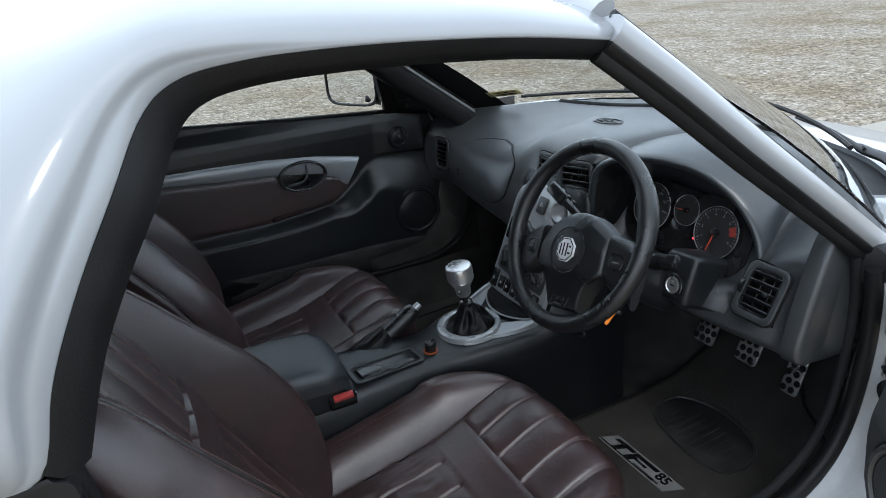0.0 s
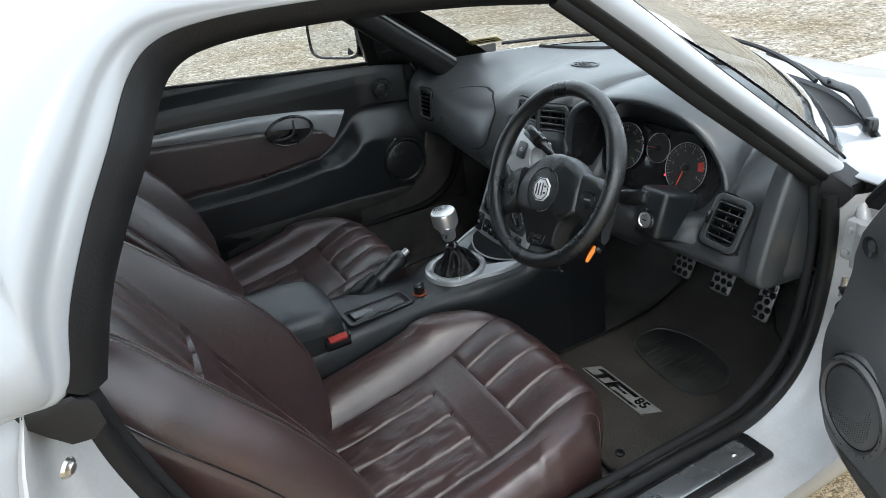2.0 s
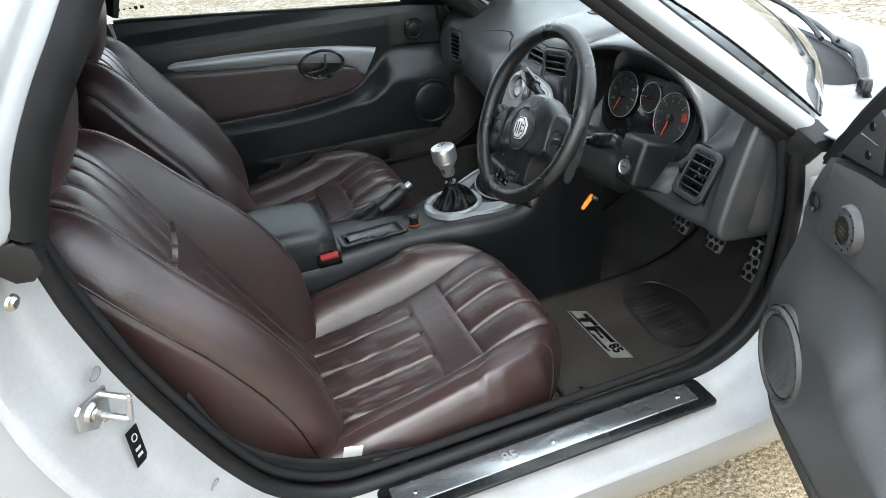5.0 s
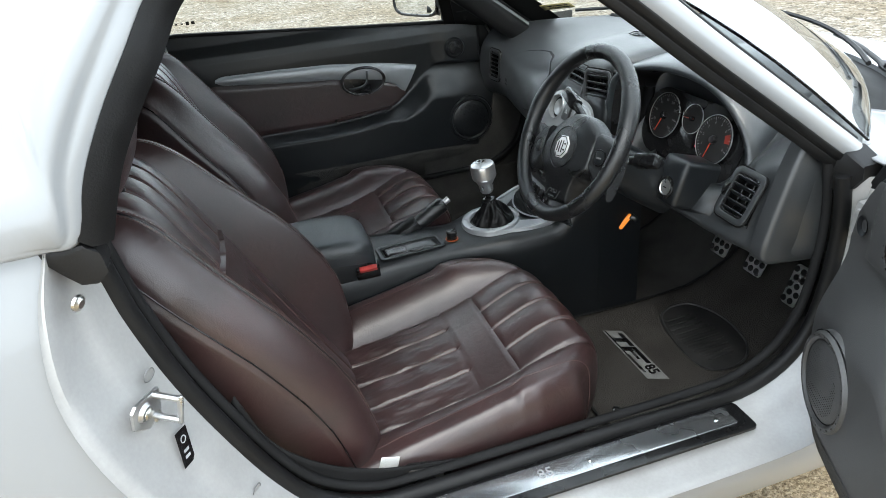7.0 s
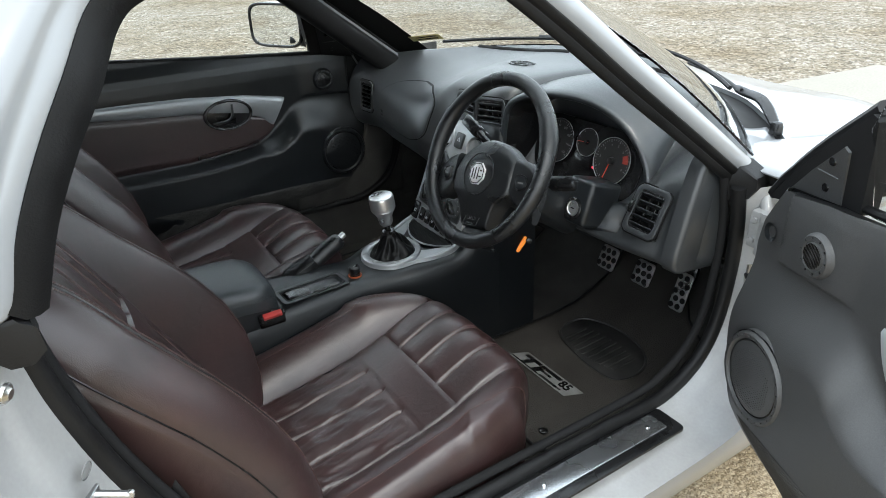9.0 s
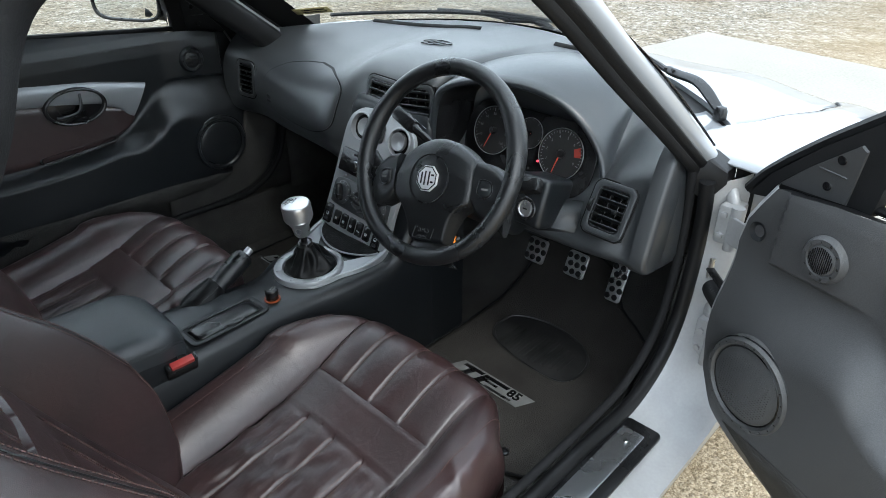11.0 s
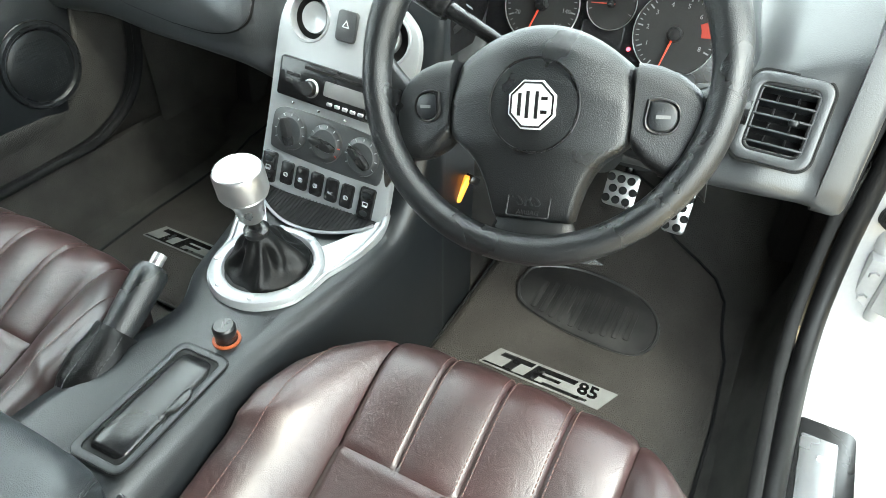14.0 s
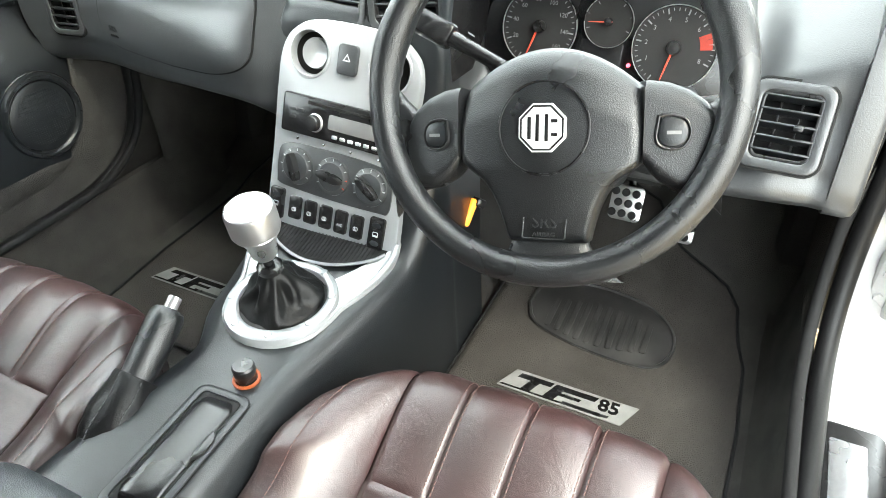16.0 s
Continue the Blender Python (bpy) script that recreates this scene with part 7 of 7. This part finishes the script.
    for i in range(-11, 12):
        for j in range(-11, 12):
            if i * i + j * j < 118:
                lathe([(0.0013, 0.0), (0.0, 0.0007)], 4, ms @ Matrix.Translation((i * 0.0048, j * 0.0048, 0.0095 - (i * i + j * j) * 0.000004)), bm)
    part("mesh", bm, SHINY_BLACK, sp)
    for r_, z_ in ((0.0645, 0.0045), (0.0805, 0.002)):
        part("groove_ring", tube([ms @ Vector((r_ * math.cos(a), r_ * math.sin(a), z_)) for a in np.linspace(0, 2 * math.pi, 65)[:-1]], 0.0013, 6, closed=True), SHINY_BLACK, sp, "dark groove")
    for k in range(24):
        a = 2 * math.pi * k / 24
        part("rim_dot", lathe([(0.0, 0.0012), (0.0016, 0.0)], 6, ms @ Matrix.Translation((0.073 * math.cos(a), 0.073 * math.sin(a), 0.009))), SHINY_BLACK, sp)
    mt = basis(W(0.200, card_d(0.20, 0.775) - 0.001, 0.775), mh.col[0].to_3d(), (0, 0, 1))
    tw = part("tweeter", lathe([(0.0, 0.010), (0.018, 0.009), (0.022, 0.006), (0.024, 0.008), (0.030, 0.008), (0.034, 0.003), (0.036, -0.01)], 40, mt), (PAD_DARK if s > 0 else DOOR_LIT_GREY), th, "round tweeter grille")
    for k in range(-6, 7):
        h = math.sqrt(max(0.0, 0.019 ** 2 - (k * 0.003) ** 2))
        part("grille_bar", tube([mt @ Vector((k * 0.003, -h, 0.0095)), mt @ Vector((k * 0.003, h, 0.0095))], 0.0008, 5), SHINY_BLACK, tw)
    for k in range(10):
        a = 2 * math.pi * k / 10
        part("rim_dot", lathe([(0.0, 0.0012), (0.002, 0.0)], 8, mt @ Matrix.Translation((0.027 * math.cos(a), 0.027 * math.sin(a), 0.008))), SHINY_BLACK, tw)
    part("dimple", lathe([(0.016, 0.002), (0.013, 0.0), (0.006, -0.004), (0.0, -0.004)], 20, basis(W(0.325, card_d(0.325, 0.76) - 0.002, 0.755), mh.col[0].to_3d(), (0, 0, 1))), PAD_DARK, th)
    # carpeted lower panel
    patch([(-0.40, 0.318), (0.06, 0.318), (0.19, 0.375), (0.262, 0.432), (0.20, 0.446), (0.05, 0.452), (-0.40, 0.452)], 0.004, "carpet_panel", CARPET, "dark carpet along the bottom")
    # mirror
    hub = W(0.134, 0.888, 0.933)
    bm = bmesh.new()
    bmesh.ops.create_uvsphere(bm, u_segments=32, v_segments=20, radius=1.0)
    look_to = Vector((-0.86, -0.51, 0.072)).normalized() if s > 0 else (T @ Vector((-1, 0.35, 0.0)) - T @ Vector((0, 0, 0))).normalized()
    mm = basis(hub, Vector((0, 0, 1)).cross(look_to), (0, 0, 1))
    for v in bm.verts:
        c = [math.copysign(abs(t) ** 0.65, t) for t in v.co]
        z = c[2] * 0.075
        v.co = mm @ Vector((c[0] * 0.108 * (1 - 0.2 * max(0, -c[2])), c[1] * 0.072, min(z, 0.010) if z > 0 else z))
    part("mirror_shell", bm, PAINT if s > 0 else SHINY_BLACK, th, "door mirror shell", smooth=60)
    part("mirror_bezel", slab(oval(0.214, 0.142, 48, p=4.5), 0.008, 0.003, mm @ Matrix.Translation((0, 0, 0.009)), oval(0.196, 0.124, 48, p=4.5)), SHINY_BLACK, th)
    part("mirror_glass", slab(oval(0.198, 0.126, 48, p=4.5), 0.003, 0.0004, mm @ Matrix.Translation((0, 0, 0.010))), MIRROR, th, "mirror glass", smooth=5)
    part("mirror_arm", tube([W(0.165, 0.845, 0.895), W(0.215, 0.800, 0.885), W(0.240, 0.770, 0.880)], [0.026, 0.030, 0.036], 14, flat=0.7), PAD_DARK, th)
    return th


door(1, "closed passenger door with charcoal trim in a shaded tone, silver strip and speaker", "car_door", Matrix.Identity(4))
door(-1, "open driver's door with charcoal trim in a lit grey tone, silver strip and speaker", "car_door", SWING)


# hinges, check strap and cable boot at the front jamb
def hinge_set():
    # black strip on the jamb stands in for the shade behind the hinges
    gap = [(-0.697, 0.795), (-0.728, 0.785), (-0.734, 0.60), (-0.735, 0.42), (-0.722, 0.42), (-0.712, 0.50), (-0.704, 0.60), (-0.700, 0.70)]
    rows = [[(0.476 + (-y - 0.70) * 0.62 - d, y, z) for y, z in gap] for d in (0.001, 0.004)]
    part("hinge_gap_shade", cap(grid(rows, around=True), nc=8), VENT_DARK, car, "dark strip for the shaded gap behind the hinges")
    for z, hh, y0 in ((0.700, 0.074, -0.714), (0.455, 0.088, -0.724)):
        bm = rbox((0.046, 0.036, hh), 0.006, Matrix.Translation((0.452, y0, z)), 2)
        hg = part("door_hinge", bm, JAMB, car, "white painted steel door hinge")
        arm = [(0.472, y0 + 0.018, z + hh / 2 + 0.030), (0.466, y0 + 0.014, z + hh / 2 + 0.018), (0.456, y0 + 0.004, z + hh / 2), (0.452, y0 - 0.004, z + hh / 4)]
        part("hinge_arm", tube(spline(arm, 12), [0.008 + 0.006 * k / 11 for k in range(12)], 10), JAMB, hg)
        part("knuckle", tube([(0.428, y0 - 0.016, z - hh / 2 - 0.004), (0.428, y0 - 0.016, z + hh / 2 + 0.004)], 0.011, 14), JAMB, hg)
        part("hinge_leaf", rbox((0.050, 0.005, hh * 0.7), 0.002, Matrix.Translation((0.412, y0 - 0.030, z)) @ Matrix.Rotation(radians(65), 4, "Z"), 1), JAMB, hg)
        for dz in (-0.02, 0.02):
            part("bolt", lathe([(0.0, 0.005), (0.006, 0.0045), (0.007, 0.0)], 6, Matrix.Translation((0.429, y0 + 0.006, z + dz)) @ Matrix.Rotation(radians(-90), 4, "Y")), JAMB, hg)
    q = [(-0.612, 0.815), (-0.660, 0.818), (-0.695, 0.796), (-0.696, 0.775), (-0.684, 0.752), (-0.664, 0.738), (-0.650, 0.745), (-0.640, 0.765), (-0.622, 0.785)]
    rows = [[(x + 0.25 * (-y - 0.65), y + (0.66 + y) * k * 0.12, z + (0.78 - z) * k * 0.12) for y, z in q] for x, k in ((0.462, 0.0), (0.424, 0.0), (0.418, 0.3), (0.416, 1.0))]
    part("pillar_boot", cap(grid(rows, around=True), nc=9), RUBBER, car, "black rubber boot at the pillar foot")
    th = thing("check_strap", "metal door check strap with zinc bracket", "check strap", (0.455, -0.69, 0.600))
    part("bracket", rbox((0.016, 0.010, 0.034), 0.003, Matrix.Translation((0.466, -0.688, 0.594))), ZINC, th)
    part("strap", tube([(0.464, -0.69, 0.594), (0.43, -0.73, 0.588), (0.40, -0.77, 0.58)], 0.007, 8, flat=0.5), SHINY_BLACK, th)
    part("pin", lathe([(0.0, 0.02), (0.005, 0.02), (0.006, -0.02), (0.0, -0.02)], 10, Matrix.Translation((0.460, -0.698, 0.594))), ZINC, th)
    th = thing("cable_boot", "ribbed black rubber cable boot", "cable boot", (0.46, -0.70, 0.52))
    pts = spline([(0.480, -0.700, 0.552), (0.455, -0.716, 0.552), (0.43, -0.742, 0.548), (0.40, -0.765, 0.545)], 40)
    part("boot", tube(pts, [0.017 + 0.003 * (k % 2) for k in range(40)], 14), RUBBER, th)


hinge_set()


def striker():
    th = thing("door_striker", "zinc plated door striker loop on a plate", "striker", (-0.70, -0.735, 0.70))
    m = basis((-0.697, -0.730, 0.708), (0.47, 0.88, 0.0), (0.30, 0, 1))
    part("plate", slab([(-0.034, -0.004), (-0.036, 0.024), (-0.028, 0.030), (0.006, 0.024), (0.020, 0.020), (0.024, -0.016), (0.020, -0.034), (0.004, -0.036), (-0.012, -0.024)], 0.004, 0.0012, m), ALU, th, "bent steel plate")
    part("boss", lathe([(0.0, 0.010), (0.010, 0.009), (0.013, 0.004)], 20, m @ Matrix.Translation((-0.014, 0.008, 0))), ALU, th)
    for y in (0.018, -0.018):
        part("prong", tube([m @ Vector((0.008, y, 0.002)), m @ Vector((0.012, y, 0.036))], 0.0042, 12), ALU, th, "bright steel rod")
    part("loop", rbox((0.006, 0.048, 0.008), 0.0028, m @ Matrix.Translation((0.012, 0.0, 0.037)), 2), ALU, th, "steel bar across the rods")
    for q in ((-0.014, 0.008), (0.014, -0.026)):
        part("bolt", lathe([(0.0, 0.003), (0.006, 0.003), (0.008, 0.001), (0.008, 0.0)], 18, m @ Matrix.Translation((*q, 0.010 if q[0] < 0 else 0.004))), ZINC, th)
    st = thing("jamb_sticker", "small black sticker with pale marks on the door jamb", "sticker", (-0.665, -0.72, 0.635))
    m2 = basis((-0.672, -0.726, 0.630), (0.47, 0.86, -0.15), (-0.10, 0.0, 1)) @ Matrix.Diagonal((0.75, 0.75, 1, 1))
    part("label_sheet", rbox((0.032, 0.070, 0.001), 0.0003, m2, 1), SHINY_BLACK, st)
    part("print_ring", slab(oval(0.015, 0.015, 20), 0.0006, 0.0002, m2 @ Matrix.Translation((0, 0.016, 0.0005)), oval(0.011, 0.011, 20)), WHITE_INK, st)
    for k in range(2):
        part("print_bar", rbox((0.014, 0.006, 0.0006), 0.0001, m2 @ Matrix.Translation((0, -0.006 - 0.012 * k, 0.0006)), 1), WHITE_INK, st)
    for (x, y, z) in ((-0.688, -0.708, 0.742), (-0.606, -0.704, 0.499)):
        g = thing("rubber_grommet", "small round pale body plug", "plug", (x, y, z), "body plugs")
        mm = basis((x, y, z), (0.55, 0.83, 0), (0.3, 0, 1))
        part("plug", lathe([(0.0, 0.0012), (0.0085, 0.0012), (0.009, 0.0005)], 24, mm), JAMB, g)
        part("rim", lathe([(0.009, 0.0004), (0.0093, 0.0016), (0.0100, 0.0016), (0.0103, 0.0004)], 24, mm), GREY_INK, g, "thin grey rim")
    g = thing("jamb_bolt", "bright bolt head at the top of the jamb", "bolt", (-0.722, -0.74, 0.882))
    mm = basis((-0.722, -0.742, 0.880), (0.5, 0.85, 0), (0.3, 0, 1))
    part("head", lathe([(0.0, 0.006), (0.005, 0.006), (0.007, 0.004), (0.009, 0.003), (0.010, 0.0)], 20, mm), ZINC, g)


striker()


def corner_seal():
    """Black rubber block under the rear foot of the hard top."""
    q = [(-0.742, 0.946), (-0.720, 0.945), (-0.698, 0.946), (-0.686, 0.936), (-0.684, 0.908), (-0.696, 0.896), (-0.712, 0.898), (-0.726, 0.914), (-0.738, 0.930)]
    rows = [[(x + k * 0.012 * (0.5 - (x + 0.72) * 4), -y, z + k * 0.006 * (0.915 - z) / 0.03) for x, z in q] for y, k in ((0.690, 0.0), (0.734, 0.0), (0.740, 0.2), (0.742, 0.8))]
    part("corner_seal", cap(grid(rows, around=True), nc=9), RUBBER, car, "black rubber corner seal")


corner_seal()


def belt():
    th = thing("seat_belt", "black seat belt webbing lying beside the driver's seat", "seat belt", (-0.45, -0.615, 0.3))
    line = spline([(-0.62, -0.634, 0.60), (-0.585, -0.638, 0.50), (-0.52, -0.640, 0.43), (-0.44, -0.640, 0.385), (-0.36, -0.638, 0.362), (-0.29, -0.634, 0.345)], 26)
    rows = [[(x + 0.012 * k, y - 0.004 * abs(k), z + 0.022 * k) for k in (-1, -0.5, 0, 0.5, 1)] for x, y, z in line]
    part("webbing", grid(rows), WEBBING, th, "black webbing", solid=0.002)
    part("anchor", rbox((0.085, 0.022, 0.036), 0.008, Matrix.Translation((-0.335, -0.632, 0.352)) @ Matrix.Rotation(0.25, 4, "Y")), SHINY_BLACK, th, "black plastic anchor cover")
    part("anchor_bolt", lathe([(0.0, 0.006), (0.007, 0.005), (0.009, 0.0)], 16, basis((-0.318, -0.642, 0.350), (1, 0, 0), (0, 0, 1))), ZINC, th)
    tg = thing("belt_tag", "small white sewn tag under the seat", "tag", (-0.36, -0.60, 0.36))
    part("tag_sheet", rbox((0.034, 0.002, 0.024), 0.0008, Matrix.Translation((-0.397, -0.618, 0.385)) @ Matrix.Rotation(0.3, 4, "Y"), 1), LABEL_WHITE, tg)


belt()


def wipers():
    def at(t, k):
        return screen_line(t, False).lerp(screen_line(t, True), k) + Vector((0.016, 0, 0.022))
    for pivot, joint, far, t0, t1 in (((0.662, -0.578, 0.822), (0.768, -0.415, 0.852), (0.845, -0.200, 0.874), -0.66, 0.28), ((0.885, -0.02, 0.862), (0.880, 0.14, 0.878), (0.815, 0.36, 0.884), 0.05, 0.86)):
        th = thing("windscreen_wiper", "black windscreen wiper parked at the foot of the glass", "wiper", pivot, "wipers")
        pts = spline([pivot, Vector(pivot).lerp(Vector(joint), 0.5) + Vector((0.012, 0, 0.014)), joint, Vector(joint).lerp(Vector(far), 0.5) + Vector((0.004, 0, 0.004)), far], 24)
        part("arm", tube(pts, [float(np.interp(k, [0, 3, 10, 12, 13, 23], [0.009, 0.012, 0.011, 0.011, 0.006, 0.0045])) for k in range(24)], 10, flat=0.7), SHINY_BLACK, th)
        part("hinge_pin", tube([Vector(joint) + Vector((0.010, 0.010, 0.004)), Vector(joint) + Vector((-0.012, -0.008, 0.004))], 0.004, 8), CARD_BLACK, th)
        blade = [at(t, 0.012 + 0.045 * (t - t0) / (t1 - t0)) for t in np.linspace(t0, t1, 24)]
        part("blade", tube(blade, 0.0055, 6), RUBBER, th)
        part("pivot_cap", lathe([(0.0, 0.012), (0.010, 0.010), (0.013, 0.002), (0.014, -0.014)], 16, Matrix.Translation(pivot)), SHINY_BLACK, th)


wipers()


def rear_view_mirror():
    m = basis((0.140, 0.0, 1.128), (0.43, -0.90, 0), (0.10, 0.04, 1))
    if m.col[2].x > 0:
        m = basis((0.140, 0.0, 1.128), (-0.43, 0.90, 0), (0.10, 0.04, 1))
    th = thing("rear_view_mirror", "black rear-view mirror hanging from the header rail", "mirror", (0.140, 0.0, 1.128))
    part("housing", slab(oval(0.235, 0.066, 48, p=3.6), 0.030, 0.010, m @ Matrix.Translation((0, 0, -0.030))), SHINY_BLACK, th, smooth=60)
    part("glass", slab(oval(0.222, 0.054, 48, p=3.6), 0.002, 0.0004, m @ Matrix.Translation((0, 0, -0.0008))), MIRROR, th, "mirror glass", smooth=5)
    part("stem", tube([m @ Vector((0, 0.01, -0.020)), (0.11, 0.0, 1.172), (0.055, 0.0, 1.198)], [0.009, 0.010, 0.016], 12), SHINY_BLACK, th)
    part("dipping_tab", rbox((0.018, 0.016, 0.010), 0.003, m @ Matrix.Translation((0.0, -0.040, -0.014)), 2), SHINY_BLACK, th)


rear_view_mirror()


def screen_label():
    def at(t, k, out):
        return screen_line(t, False).lerp(screen_line(t, True), k) + Vector((0.02, 0, 0.03)) * math.sin(k * math.pi) * (1 - 0.4 * t * t) + Vector((-0.006, 0, -0.008 + out))
    th = thing("screen_label", "small yellowed printed label at the base of the windscreen", "label", tuple(at(0.845, 0.17, 0)))
    part("label_sheet", grid([[at(t, k, 0) for t in np.linspace(0.785, 0.905, 8)] for k in np.linspace(0.145, 0.185, 5)]), LABEL_TAN, th, solid=0.001)
    for n in range(2):
        part("print_bar", grid([[at(t, k, -0.0015) for t in np.linspace(0.80, 0.88, 6)] for k in (0.155 + 0.014 * n, 0.162 + 0.014 * n)]), SHINY_BLACK, th, solid=-0.0006)


screen_label()


def plastic_bin():
    th = thing("plastic_bin", "dark grey moulded plastic bin standing on the gravel", "bin", (7.55, -0.55, 0.0))
    rows = []
    for z, w, d in ((0.03, 0.30, 0.22), (0.06, 0.34, 0.25), (0.12, 0.36, 0.27), (0.60, 0.39, 0.30), (1.00, 0.42, 0.32), (1.05, 0.42, 0.32)):
        rows.append([(7.55 + x, -0.55 + y, z) for x, y in oval(2 * d, 2 * w, 48, p=6.0)])
    part("body", cap(grid(rows, around=True), nc=48), PAD, th, "dark grey moulded body", smooth=45)
    for y in (-0.68, -0.58, -0.48):
        part("rib", rbox((0.02, 0.012, 0.40), 0.004, Matrix.Translation((7.265, y, 0.34)), 1), PAD_DARK, th)
    part("lid", rbox((0.70, 0.90, 0.06), 0.02, Matrix.Translation((7.55, -0.55, 1.075))), PAD_DARK, th, "dark lid")
    part("foot", rbox((0.50, 0.60, 0.04), 0.01, Matrix.Translation((7.55, -0.55, 0.02))), PAD_DARK, th)


plastic_bin()


# ---- far behind the car, seen in the mirror ----
def verge():
    rows = [[(x, y, 0.012 + 0.02 * noise.noise(Vector((x, y, 3.0)))) for y in np.linspace(-4, 22, 28)] for x in np.linspace(-44, -11, 30)]
    tagged(part("grass", grid(rows), GRASS), "patchy green grass verge", "grass", kind="stuff")
    for k in range(5):
        y = 1.2 + k * 2.1
        th = thing("hoop_barrier", "white painted metal hoop barrier on the verge", "barrier", (-23.0, y, 0), "hoop barriers")
        pts = spline([(-23.0, y, 0.0), (-23.0, y, 0.75), (-23.0, y + 0.1, 0.9), (-23.0, y + 0.75, 0.92), (-23.0, y + 1.4, 0.9), (-23.0, y + 1.5, 0.75), (-23.0, y + 1.5, 0.0)], 40)
        part("hoop", tube(pts, 0.028, 10), FENCE_WHITE, th)
        part("rail", tube([(-23.0, y, 0.45), (-23.0, y + 1.5, 0.45)], 0.022, 10), FENCE_WHITE, th)
    rng = random.Random(4)
    for k in range(7):
        x, y = -34 - rng.random() * 5, -2.0 + k * 2.6
        th = thing("tree", "bare-limbed tree with sparse dull green leaves", "tree", (x, y, 0), "trees")
        part("trunk", tube([(x, y, 0), (x + 0.1, y, 1.6), (x, y + 0.15, 3.4), (x + 0.1, y, 5.0)], [0.18, 0.14, 0.09, 0.03], 10), BARK, th)
        for j in range(6):
            a, h = rng.random() * 6.28, 1.6 + rng.random() * 2.4
            part("limb", tube([(x, y, h), (x + 0.9 * math.cos(a), y + 0.9 * math.sin(a), h + 0.8), (x + 1.5 * math.cos(a), y + 1.5 * math.sin(a), h + 1.8)], [0.06, 0.04, 0.015], 6), BARK, th)
        bm = bmesh.new()
        for j in range(900):
            r, a, h = 1.9 * rng.random() ** 0.5, rng.random() * 6.28, 0.9 + rng.random() * 4.6
            c = Vector((x + r * math.cos(a), y + r * math.sin(a), h))
            d1 = Vector((rng.uniform(-1, 1), rng.uniform(-1, 1), rng.uniform(-1, 1))).normalized() * 0.09
            d2 = d1.orthogonal().normalized() * 0.05
            bm.faces.new([bm.verts.new(c + q) for q in (d1, d2, -d1, -d2)])
        part("crown", bm, LEAF, th)


verge()
